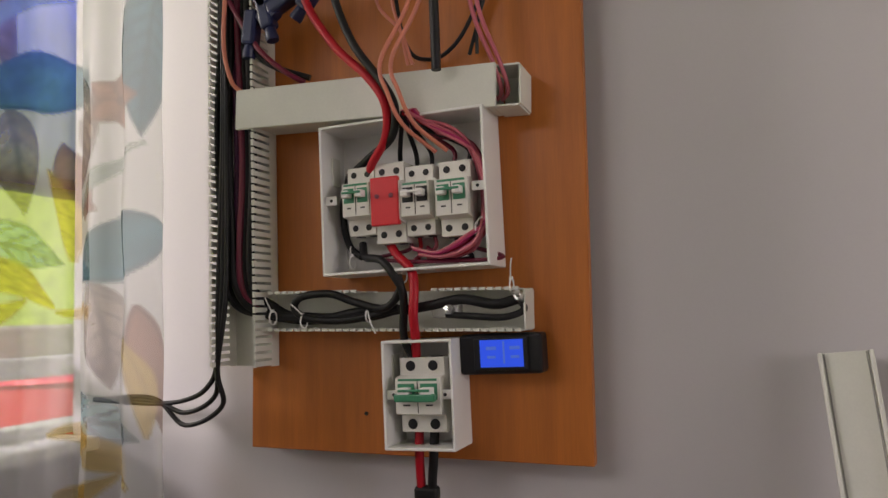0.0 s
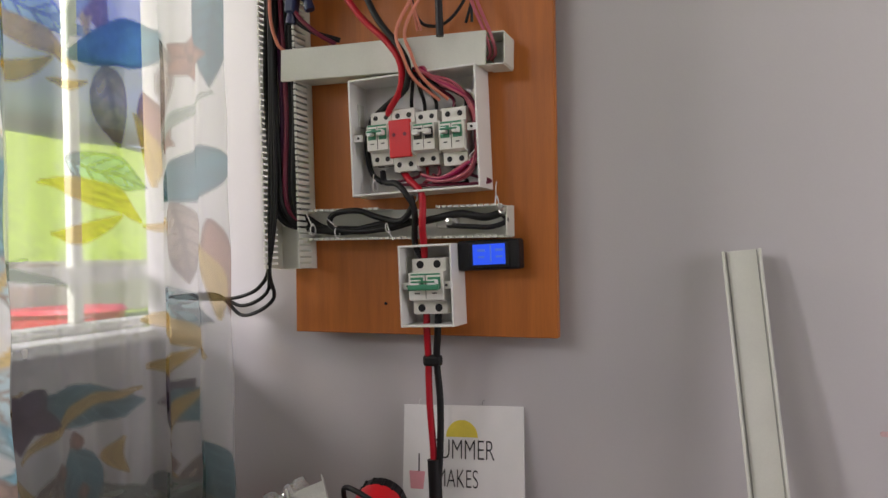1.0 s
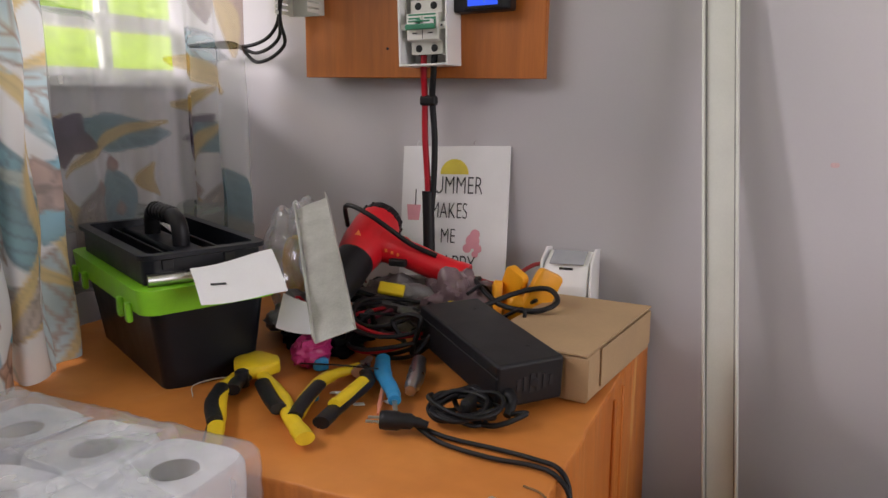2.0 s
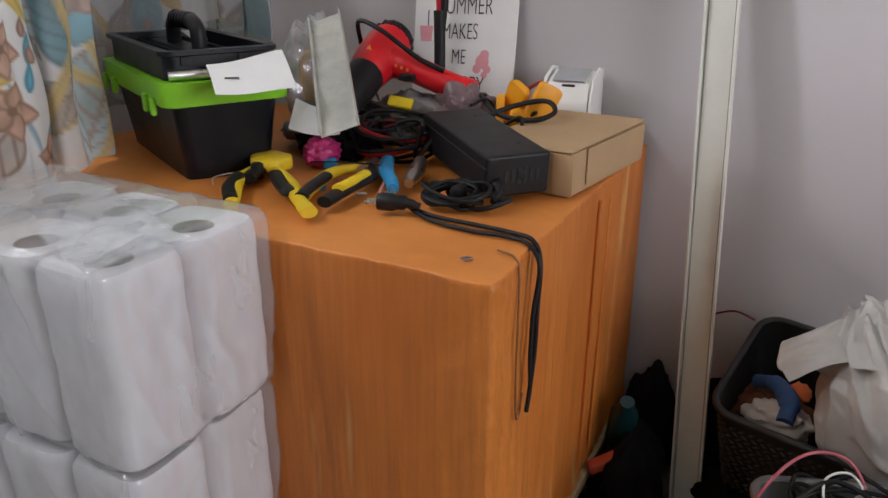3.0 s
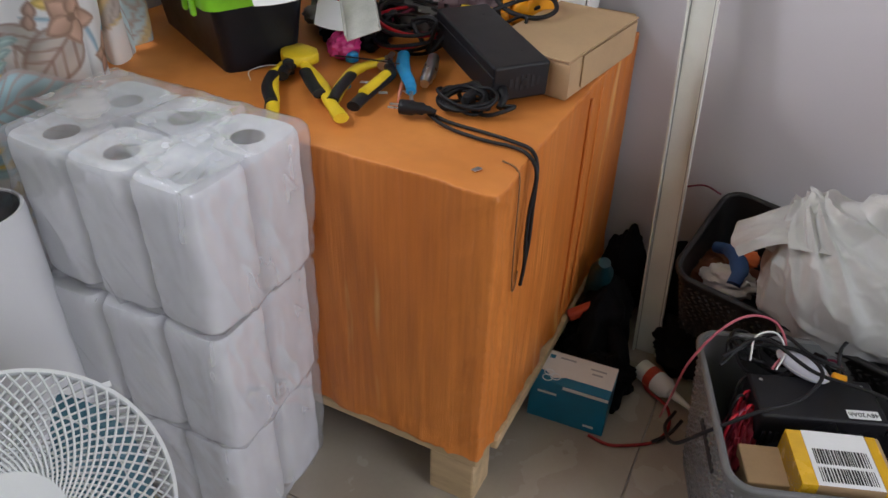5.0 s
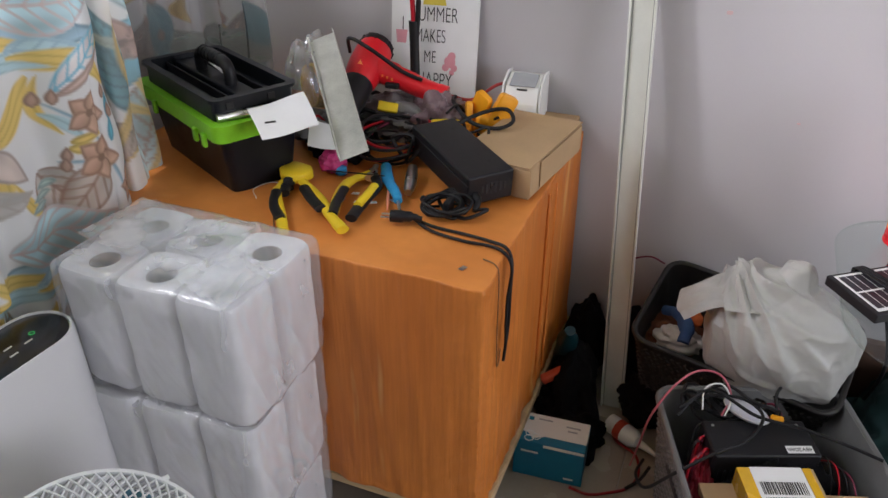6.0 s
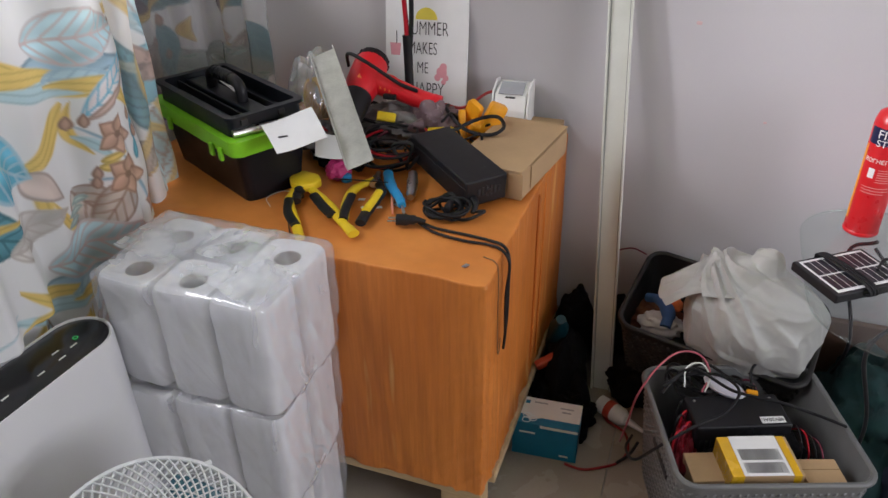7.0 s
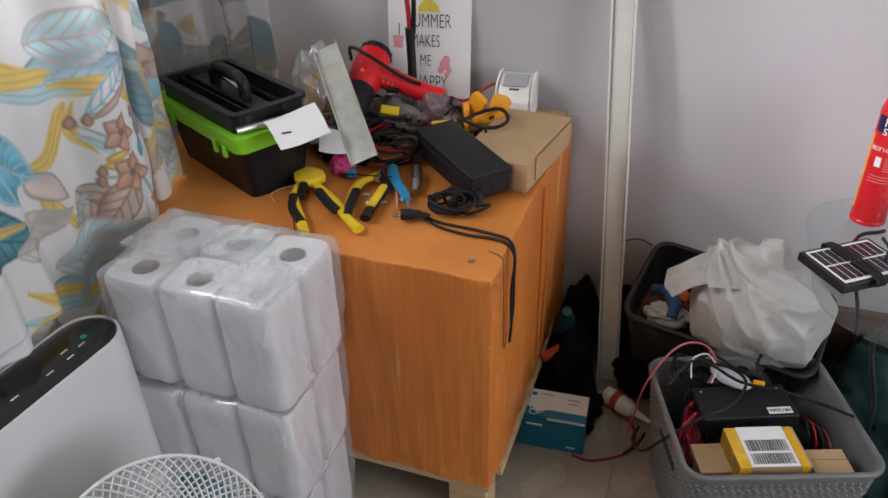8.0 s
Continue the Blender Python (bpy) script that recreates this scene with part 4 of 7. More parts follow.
# ---- control board ----
BX0, BX1, BZ0, BZ1, BY = -0.508, -0.054, 1.023, 1.80, 0.868
board = thing("wooden_board", pose((BX0 + BX1) / 2, BY, BZ0, 0, 1.1, 0), "orange-brown veneered board fixed to the wall", "board")
part("panel", box(BX1 - BX0, 0.018, BZ1 - BZ0, (0, 0.009, (BZ1 - BZ0) / 2), 0.0015), BOARDM, board)
for z in (0.08, 0.65):
    part("batten", box(BX1 - BX0 - 0.06, 0.019, 0.04, (0, 0.0275, z), 0.001), PALLET, board)
for x, z in ((-0.057, 0.05),):
    part("screw", lathe([(0.0025, 0), (0.0025, 0.0012), (0.001, 0.0016)], 10, pose(x, -0.0002, z, 90)), BLACKP, board)


def open_case(name, x0, x1, z0, z1, y0, y1, label, th=0.0035, flare=0.004):
    """An enclosure without its lid: back and four walls."""
    w, h, d = x1 - x0, z1 - z0, y1 - y0
    case = thing(name, pose((x0 + x1) / 2, y1, (z0 + z1) / 2, 0, -0.8, 0), label, "electrical enclosure")
    part("back_plate", box(w - 2 * th, th, h - 2 * th, (0, -th / 2 - 0.0002, 0), 0), WHITE, case)
    bm = bmesh.new()
    outer = [(-w / 2, -h / 2), (w / 2, -h / 2), (w / 2, h / 2), (-w / 2, h / 2)]
    rings = []
    for inset, y, f in ((0, -0.0004, 1 + flare), (0, -d, 1), (th, -d, 1), (th, -th, 1 + flare)):
        rings.append([bm.verts.new(((x - math.copysign(inset, x)) * f, y, (z - math.copysign(inset, z)) * f)) for x, z in outer])
    for a, b in zip(rings, rings[1:]):
        for k in range(4):
            bm.faces.new((a[k], a[(k + 1) % 4], b[(k + 1) % 4], b[k]))
    bm.faces.new(rings[0])
    bm.faces.new(list(reversed(rings[-1])))
    bmesh.ops.recalc_face_normals(bm, faces=bm.faces)
    bmesh.ops.bevel(bm, geom=[e for e in bm.edges if e.calc_length() > 0.02], offset=0.0012, segments=2, affect="EDGES", profile=0.5)
    part("case_wall", bm, WHITE, case)
    for s in (-1, 1):
        part("lug", box(0.016, 0.003, 0.011, (s * (w / 2 - 0.011), -d * 0.88, 0), 0.001), WHITE, case)
        part("lug_screw", lathe([(0.002, 0), (0.002, 0.0008), (0.0008, 0.001)], 10, pose(s * (w / 2 - 0.012), -d * 0.88 - 0.0015, 0, 90)), BLACKP, case)
    for s in (-1,):
        part("knockout", box(0.002, 0.02, 0.036, (s * (w / 2 - th - 0.0006), -d * 0.45, h * 0.22), 0.0006), PVC, case)
    return case


def breaker(x, z, w, h, y, poles, color, label, levers=True, name="circuit_breaker"):
    """A rail-mounted breaker: body, stepped nose, levers, clamps, window."""
    br = thing(name, pose(x, y, z, 0, -0.8, 0), label, "circuit breaker", "breakers in the enclosure")
    prof = [(0.030, -h / 2), (0.030, h / 2), (-0.006, h / 2), (-0.006, h * 0.27), (-0.022, h * 0.24), (-0.022, -h * 0.24), (-0.006, -h * 0.27), (-0.006, -h / 2)]
    bm = prism([(b, a) for b, a in prof], w, None, 0.0008)
    bmesh.ops.transform(bm, matrix=Matrix(((0, 0, 1, -w / 2), (1, 0, 0, 0), (0, 1, 0, 0), (0, 0, 0, 1))), verts=bm.verts)
    part("body", bm, IVORY, br)
    pw = w / poles
    for k in range(poles):
        px = -w / 2 + pw * (k + 0.5)
        for s in (-1, 1):
            part("clamp_hole", lathe([(pw * 0.2, 0), (pw * 0.22, 0.0006), (pw * 0.12, 0.0009)], 12, pose(px, -0.006, s * h * 0.39, 90)), BLACKP, br)
            part("clamp_recess", box(pw * 0.5, 0.008, 0.001, (px, 0.008, s * (h / 2 + 0.0003)), 0), BLACKP, br)
        if k:
            part("pole_gap", box(0.0008, 0.0006, h * 0.44, (-w / 2 + pw * k, -0.0222, 0)), BLACKP, br)
        if levers:
            part("lever", box(pw * 0.52, 0.012, h * 0.1, (px, -0.0285, h * 0.07), 0.0015, m=None), WHITE, br)
            part("lever_window", box(pw * 0.74, 0.0008, h * 0.21, (px, -0.0223, h * 0.06)), GREENP if color == "green" else INK, br)
            part("marking", box(pw * 0.3, 0.0005, h * 0.02, (px, -0.0223, -h * 0.12)), INK, br)
    if levers:
        part("lever_bar", box(w * 0.7, 0.006, h * 0.035, (0, -0.0325, h * 0.085), 0.001), GREENP if color == "green" else WHITE, br)
        part("print_stripe", box(w * 0.86, 0.0005, h * 0.03, (0, -0.0223, h * 0.215)), GREENP, br)
    return br


main_box = open_case("distribution_box", -0.361, -0.149, 1.247, 1.431, 0.804, 0.8675, "open white plastic distribution box on the wooden board")
part("rail", box(0.185, 0.004, 0.03, (0, -0.026, -0.012), 0.0008), STEEL, main_box)
BRY = 0.828
breaker(-0.3140, 1.336, 0.0362, 0.084, BRY, 2, "green", "two-pole ivory circuit breaker with green levers")
spd = breaker(-0.2755, 1.331, 0.0385, 0.098, BRY, 2, "red", "ivory surge protector with a red cartridge", levers=False, name="surge_protector")
part("cartridge", box(0.036, 0.008, 0.058, (0, -0.0205, 0.0), 0.0015), REDP, spd, "bright red cartridge")
for s in (-1, 1):
    part("indicator", lathe([(0.0028, 0), (0.0028, 0.0008), (0.001, 0.001)], 10, pose(s * 0.009, -0.0245, 0.006, 90)), DARKRED, spd)
breaker(-0.2370, 1.331, 0.0362, 0.084, BRY, 2, "dark", "two-pole ivory circuit breaker with white levers")
part("spacer", box(0.006, 0.03, 0.05, (0.0935 - 0.106 + 0.035 + 0.014, -0.03, -0.008), 0.001), PVC, main_box)
breaker(-0.1905, 1.329, 0.0390, 0.088, BRY - 0.004, 2, "green", "two-pole ivory circuit breaker beside the cartridge")

small_box = open_case("breaker_box", -0.286, -0.198, 1.041, 1.167, 0.808, 0.8675, "small open white box with one large breaker")
big = breaker(-0.2415, 1.103, 0.056, 0.086, 0.830, 2, "green", "large two-pole breaker with a green lever bar")
part("lever_bar", box(0.05, 0.009, 0.009, (0, -0.031, -0.001), 0.002), GREENP, big, "wide green lever bar")

# meter
meter = thing("battery_meter", pose(-0.150, 0.8675, 1.148, 0, -1, 0), "black panel meter with a lit blue screen", "meter")
part("housing", box(0.098, 0.032, 0.046, (0, -0.0165, 0), 0.004), BLACKP, meter)
part("bezel", box(0.064, 0.003, 0.037, (0.002, -0.034, 0), 0.0012), BLACKP, meter)
part("screen", box(0.051, 0.001, 0.031, (0.003, -0.0358, 0.001), 0.0003), glow("blue_screen", (0.012, 0.10, 1.0), 0.85), meter, "glowing blue screen")
for dx, dz, w, h in ((-0.012, 0.006, 0.012, 0.004), (-0.012, -0.004, 0.010, 0.003), (0.016, 0.006, 0.012, 0.004), (0.016, -0.004, 0.010, 0.003), (0.003, 0.001, 0.0022, 0.025)):
    part("readout_bar", box(w, 0.0006, h, (0.003 + dx, -0.0366, 0.001 + dz)), glow("readout", (0.08, 0.22, 1.0), 0.6), meter)

# ---- slotted ducts ----


def comb(parent, length, depth, pitch, m, th=0.0016):
    """One wall of a slotted duct: a solid foot and a row of teeth, along x, rising along -y."""
    bm = bmesh.new()
    box(length, depth * 0.3, th, (length / 2, -depth * 0.15 - 0.0006, 0), m=m, bm=bm)
    k = 0
    while (k + 1) * pitch < length:
        box(pitch * 0.62, depth * 0.68, th, ((k + 0.5) * pitch, -depth * 0.64, 0), m=m, bm=bm)
        box(pitch * 0.74, depth * 0.05, th * 2.2, ((k + 0.5) * pitch, -depth * 0.985, th * 0.3), m=m, bm=bm)
        k += 1
    return part("slotted_wall", bm, PVC, parent)


upright = thing("slotted_duct", pose(-0.497, 0.8675, 1.135), "upright grey slotted cable duct full of dark cables", "cable duct", "slotted ducts")
part("duct_floor", box(0.066, 0.002, 0.62, (0, -0.0012, 0.31)), PVC, upright)
for s, dx in ((-1, -0.033), (1, 0.033)):
    comb(upright, 0.62, 0.056, 0.0098, Matrix(((0, 0, 1, dx), (0, 1, 0, 0), (1, 0, 0, 0), (0, 0, 0, 1))))
flat = thing("slotted_duct", pose(-0.464, 0.8675, 1.206, 0, 1.3, 0), "level grey slotted duct with looped black cables", "cable duct", "slotted ducts")
part("duct_floor", box(0.348, 0.002, 0.047, (0.174, -0.0012, 0)), PVC, flat)
comb(flat, 0.135, 0.044, 0.0098, pose(0.012, 0, 0.0235))
comb(flat, 0.113, 0.044, 0.0098, pose(0.235, 0, 0.0235))
comb(flat, 0.344, 0.044, 0.0098, pose(0.002, 0, -0.0235))
part("end_plate", box(0.002, 0.042, 0.045, (0.348, -0.022, 0), 0.0004), PVC, flat)
cover = thing("duct_cover", pose(-0.311, 0.8675, 1.4615, 0, 2.4, 0), "level grey duct with its smooth cover on", "cable duct")
part("lid", box(0.352, 0.006, 0.052, (0, -0.0555, 0), 0.0015), PVC, cover)
part("duct_body", box(0.340, 0.050, 0.046, (0, -0.0265, 0), 0.001), PVC, cover)
bm = bmesh.new()
box(0.03, 0.002, 0.048, (0.187, -0.0012, 0), bm=bm)
box(0.03, 0.05, 0.002, (0.187, -0.0272, -0.0235), bm=bm)
box(0.03, 0.05, 0.002, (0.187, -0.0272, 0.0235), bm=bm)
box(0.002, 0.05, 0.045, (0.203, -0.0272, 0), bm=bm)
part("open_end", bm, PVC, cover)


def cable(name, pts, r, material, label, n=10, per=8, parent=None, category="cable", group=""):
    ob = part(name, tube(pts, r, n, per), material, parent, label if parent else "", smooth=60)
    return ob if parent else tagged(ob, label, category, group)


# thick supply cables from above into the box, and out below
cable("battery_cable", [(-0.385, 0.80, 1.70), (-0.375, 0.795, 1.60), (-0.33, 0.785, 1.525), (-0.282, 0.782, 1.475), (-0.262, 0.785, 1.44), (-0.27, 0.80, 1.405), (-0.30, 0.822, 1.378), (-0.304, 0.832, 1.36)], 0.0052, REDC, "thick red cable running into the distribution box")
cable("battery_cable", [(-0.345, 0.79, 1.72), (-0.33, 0.785, 1.60), (-0.30, 0.778, 1.52), (-0.262, 0.778, 1.465), (-0.25, 0.785, 1.435), (-0.262, 0.80, 1.405), (-0.30, 0.822, 1.39), (-0.335, 0.832, 1.37)], 0.005, BLACKR, "thick black cable running into the distribution box")
cable("battery_cable", [(-0.320, 0.835, 1.285), (-0.312, 0.825, 1.268), (-0.285, 0.81, 1.262), (-0.268, 0.805, 1.245), (-0.258, 0.812, 1.22), (-0.264, 0.825, 1.17), (-0.255, 0.832, 1.145)], 0.005, BLACKR, "thick black cable looping below the distribution box")
cable("battery_cable", [(-0.285, 0.84, 1.282), (-0.27, 0.825, 1.268), (-0.248, 0.815, 1.248), (-0.243, 0.81, 1.225), (-0.245, 0.81, 1.195), (-0.249, 0.825, 1.165), (-0.252, 0.832, 1.145)], 0.0055, REDC, "thick red cable between the two boxes")
cable("battery_cable", [(-0.254, 0.84, 1.066), (-0.254, 0.838, 1.03), (-0.257, 0.848, 0.99), (-0.258, 0.85, 0.92), (-0.254, 0.85, 0.84), (-0.252, 0.845, 0.77)], 0.0056, REDC, "thick red cable hanging down the wall")
cable("battery_cable", [(-0.234, 0.84, 1.066), (-0.236, 0.838, 1.03), (-0.243, 0.848, 0.985), (-0.240, 0.85, 0.92), (-0.243, 0.85, 0.84), (-0.249, 0.845, 0.76), (-0.243, 0.83, 0.70), (-0.21, 0.80, 0.665), (-0.17, 0.78, 0.655)], 0.0056, BLACKR, "thick black cable hanging down the wall")
tagged(part("cable_tape", box(0.03, 0.016, 0.018, (-0.250, 0.849, 0.985), 0.005, 3), BLACKR), "black tape wound round the two cables", "tape")
tagged(part("heat_shrink", tube([(-0.253, 0.848, 0.83), (-0.251, 0.846, 0.78), (-0.248, 0.84, 0.71)], 0.0105, 12), BLACKR, smooth=60), "black sleeve round the cable ends", "cable sleeve")
cable("aerial_lead", [(-0.201, 0.79, 1.70), (-0.200, 0.79, 1.60), (-0.199, 0.79, 1.474)], 0.0058, BLACKP, "stiff dark cable hanging over the duct cover")

for k, (mt, lab) in enumerate(((PINKC, "pink wire"), (PINKC, "pink wire"), (mat("salmon_cable", (0.62, 0.2, 0.13), 0.4), "salmon wire"), (MATS["salmon_cable"], "salmon wire"), (BLACKR, "black wire"))):
    x = (-0.16, -0.152, -0.242, -0.228, -0.28)[k]
    if k < 2:
        pts = [(x, 0.80, 1.70), (x, 0.80, 1.56), (x + 0.022, 0.815, 1.48), (x + 0.026, 0.83, 1.452), (x + 0.016, 0.84, 1.443)]
    elif k < 4:
        pts = [(x + 0.03, 0.80, 1.68), (x + 0.012, 0.79, 1.565), (x - 0.02, 0.775, 1.49), (x - 0.012, 0.775, 1.45), (x, 0.79, 1.415), (x + 0.03, 0.815, 1.385)]
    else:
        pts = [(x, 0.84, 1.70), (x + 0.02, 0.84, 1.54), (x + 0.05, 0.85, 1.51), (x + 0.09, 0.85, 1.53), (x + 0.13, 0.85, 1.60)]
    cable("wire", pts, 0.0026, mt, "thin " + lab + " hanging in front of the board", n=8)
for k in range(2):
    cable("wire", [(-0.30 + 0.03 * k, 0.83, 1.66), (-0.285 + 0.02 * k, 0.82, 1.58), (-0.255, 0.82, 1.54), (-0.245 - 0.006 * k, 0.83, 1.50)], 0.0022, MATS["salmon_cable"], "thin salmon wire hanging in front of the board", n=6)
for k in range(2):
    cable("wire", [(-0.15 + 0.01 * k, 0.85, 1.62), (-0.165, 0.85, 1.55), (-0.18 + 0.01 * k, 0.856, 1.51)], 0.0025, BLACKR, "thin black wire beside the duct cover", n=6)
# wires inside the distribution box
for k in range(9):
    x0 = -0.247 + 0.003 * (k % 3)
    xe = (-0.268, -0.247, -0.228, -0.20, -0.182, -0.165, -0.162, -0.160, -0.158)[k]
    mt = (BLACKR, BLACKR, BLACKR, DARKRED, BLACKR, PINKC, REDC, PINKC, DARKRED)[k]
    if k < 5:
        pts = [(x0, 0.80, 1.435), (x0 + (xe - x0) * 0.3, 0.81, 1.415), (xe, 0.838, 1.392), (xe, 0.842, 1.372)]
    else:
        dd = 0.004 * (k - 5)
        pts = [(x0, 0.80, 1.432), (-0.215, 0.808 + dd, 1.418 - dd), (-0.178 + dd * 0.4, 0.82 + dd, 1.395), (xe, 0.835 + dd, 1.35), (xe, 0.835 + dd, 1.30), (-0.172 - dd, 0.83, 1.272), (-0.20 - dd, 0.83, 1.262), (-0.235, 0.835, 1.264 + dd)]
    cable("wire", pts, 0.0024 if k > 4 else 0.003, mt, "wire bent behind the breakers in the open box", n=6)
for k in range(5):
    x = (-0.262, -0.228, -0.247, -0.20, -0.183)[k]
    cable("wire", [(x, 0.842, 1.292), (x + 0.002, 0.84, 1.275), (x + 0.02 * (k - 2), 0.835, 1.266 - 0.002 * k), (-0.245, 0.82, 1.258)], 0.0026, (DARKRED, PINKC, REDC, BLACKR, DARKRED)[k], "wire looping below the breakers", n=6)
MAGENTA = mat("magenta_wire", (0.40, 0.02, 0.11), 0.4)
for k in range(10):
    e, y = 0.0022 * (k % 5), 0.812 + 0.0045 * (k % 4)
    pts = [(-0.250 + 0.002 * k, 0.802, 1.436), (-0.226 + e, y - 0.004, 1.424 - e), (-0.192 + e, y, 1.412 - 2 * e), (-0.170 + e * 0.6, y + 0.006, 1.388 - e), (-0.160 + 0.0006 * k, y + 0.012, 1.350), (-0.160 + 0.0005 * k, y + 0.012, 1.312 - e), (-0.170 - e, y + 0.004, 1.276 + e), (-0.205 - e, y, 1.262 + 0.6 * e), (-0.238 - e, y + 0.004, 1.266 + e)]
    cable("wire", pts, 0.0021, (PINKC, MAGENTA, REDC, MAGENTA, PINKC)[k % 5], "pink and crimson wire curling round the breakers", n=6)
cable("battery_cable", [(-0.335, 0.832, 1.37), (-0.345, 0.836, 1.345), (-0.347, 0.838, 1.31), (-0.338, 0.836, 1.282), (-0.318, 0.828, 1.268)], 0.0045, BLACKR, "thick black cable along the side of the open box")
# cables in the ducts
for k in range(10):
    dx, dy = -0.524 + 0.0055 * k, 0.825 + 0.005 * (k % 3)
    mt = (BLACKR, BLACKR, DARKRED, BLACKR, mat("violet_cable", (0.07, 0.012, 0.06), 0.4), BLACKR, DARKRED, BLACKR, MATS.get("violet_cable", DARKRED), BLACKR)[k]
    if k < 4:
        pts = [(dx, dy, 1.74), (dx + 0.004, dy, 1.6), (dx - 0.003, dy, 1.45), (dx + 0.003, dy, 1.30), (dx + 0.008, dy, 1.24), (dx + 0.03, 0.84, 1.207), (-0.40, 0.838, 1.199 - 0.002 * k), (-0.32, 0.835, 1.194 + 0.003 * k), (-0.27, 0.83, 1.203)]
    else:
        pts = [(dx, dy, 1.74), (dx - 0.003, dy, 1.6), (dx + 0.003, dy, 1.4), (dx - 0.002, dy, 1.25), (dx + 0.02, 0.845, 1.212), (-0.42, 0.845, 1.198), (-0.36, 0.845, 1.193)]
    cable("cable", pts, 0.0056 if k % 2 else 0.0046, mt, "dark cable lying in the slotted duct", n=8)
cable("cable", [(-0.27, 0.825, 1.205), (-0.33, 0.825, 1.193), (-0.385, 0.825, 1.194), (-0.412, 0.825, 1.206), (-0.402, 0.822, 1.222), (-0.36, 0.82, 1.225), (-0.325, 0.822, 1.213), (-0.285, 0.818, 1.205), (-0.262, 0.812, 1.225), (-0.262, 0.808, 1.243)], 0.0048, BLACKR, "black cable looped in the level duct")
cable("cable", [(-0.262, 0.825, 1.202), (-0.23, 0.825, 1.206), (-0.19, 0.825, 1.212), (-0.15, 0.825, 1.205), (-0.125, 0.83, 1.21)], 0.006, BLACKR, "short black cable in the level duct")
cable("cable", [(-0.21, 0.828, 1.195), (-0.175, 0.822, 1.192), (-0.14, 0.825, 1.19), (-0.118, 0.83, 1.198), (-0.126, 0.83, 1.212)], 0.004, BLACKR, "short black cable in the level duct")
tagged(part("fuse_holder", box(0.034, 0.02, 0.018, (-0.212, 0.835, 1.2), 0.004), mat("clear_grey_plastic", (0.45, 0.45, 0.43), 0.25)), "clear grey plastic fuse holder in the duct", "fuse")
tagged(part("terminal", lathe([(0.006, 0), (0.006, 0.008), (0.0035, 0.009), (0.0035, 0.016)], 8, pose(-0.122, 0.83, 1.21, 60)), STEEL), "steel cable terminal with a nut", "terminal")
tagged(part("terminal", lathe([(0.006, 0), (0.006, 0.006), (0.003, 0.007), (0.003, 0.014)], 6, pose(-0.205, 0.826, 1.2, 80)), STEEL), "steel cable terminal with a nut", "terminal")


def zip_tie(x, y, z, r, tail, m=None):
    bm = bmesh.new()
    tube([(0, r * math.cos(a), r * math.sin(a)) for a in (2 * math.pi * k / 12 for k in range(13))], 0.001, 5, 2, bm, False)
    tube([(0, -0.004, r), (tail[0] * 0.5, -0.010, r + tail[1] * 0.6), (tail[0], -0.012, r + tail[1])], 0.0009, 5, 3, bm)
    box(0.004, 0.004, 0.004, (0, -0.002, r), 0.0006, bm=bm)
    tagged(part("cable_tie", bm, WHITE, m=pose(x, y, z, 0, 90 if m else 0, 0)), "white nylon cable tie round the cables", "cable tie", "cable ties")


for x, z, ta in ((-0.445, 1.198, (-0.004, 0.018)), (-0.40, 1.192, (-0.012, 0.014)), (-0.31, 1.197, (0.014, -0.03)), (-0.33, 1.262, (0.004, 0.01)), (-0.248, 1.432, (0.014, 0.004)), (-0.262, 1.243, (-0.02, 0.002)), (-0.168, 1.29, (0.01, 0.006)), (-0.13, 1.225, (0.004, 0.022))):
    zip_tie(x, 0.826, z, 0.0085, ta)
# loose cables from the duct to the window
for k in range(3):
    s = 0.012 * k
    cable("cable", [(-0.515 + 0.004 * k, 0.82, 1.70), (-0.512 + 0.003 * k, 0.816, 1.45), (-0.520 + 0.006 * k, 0.815, 1.24), (-0.530, 0.825, 1.145 - s * 0.4), (-0.56 + s, 0.842, 1.108 - s), (-0.605, 0.853, 1.09 - s * 1.4), (-0.66, 0.853, 1.085 + s * 0.3), (-0.76, 0.848, 1.09)], 0.0034, BLACKR, "thin black cable leading from the duct to the window", n=8)
cable("cable", [(-0.49, 0.82, 1.60), (-0.46, 0.815, 1.545), (-0.43, 0.82, 1.52), (-0.39, 0.835, 1.505)], 0.0042, BLACKR, "black cable bent over the duct cover")
cable("cable", [(-0.50, 0.815, 1.62), (-0.455, 0.81, 1.55), (-0.42, 0.815, 1.515), (-0.395, 0.83, 1.498)], 0.0036, DARKRED, "maroon cable bent over the duct cover")
cable("cable", [(-0.50, 0.81, 1.66), (-0.505, 0.81, 1.56), (-0.495, 0.812, 1.51), (-0.485, 0.82, 1.495)], 0.003, MATS["salmon_cable"], "thin brown cable beside the duct cover")
NAVY = mat("navy_plastic", (0.012, 0.02, 0.075), 0.35)
for k, (x, z, a) in enumerate(((-0.462, 1.575, 8), (-0.440, 1.592, -14), (-0.415, 1.602, 65), (-0.372, 1.606, 40), (-0.45, 1.615, -40))):
    con = thing("cable_connector", pose(x, 0.812, z, 0, a, 0), "dark blue plug connector on a cable", "connector", "blue connectors")
    part("shell", box(0.019, 0.02, 0.046, (0, 0, 0), 0.004), NAVY, con)
    part("collar", lathe([(0.008, 0), (0.009, 0.004), (0.007, 0.018)], 14, pose(0, 0, -0.04)), NAVY, con, smooth=40)

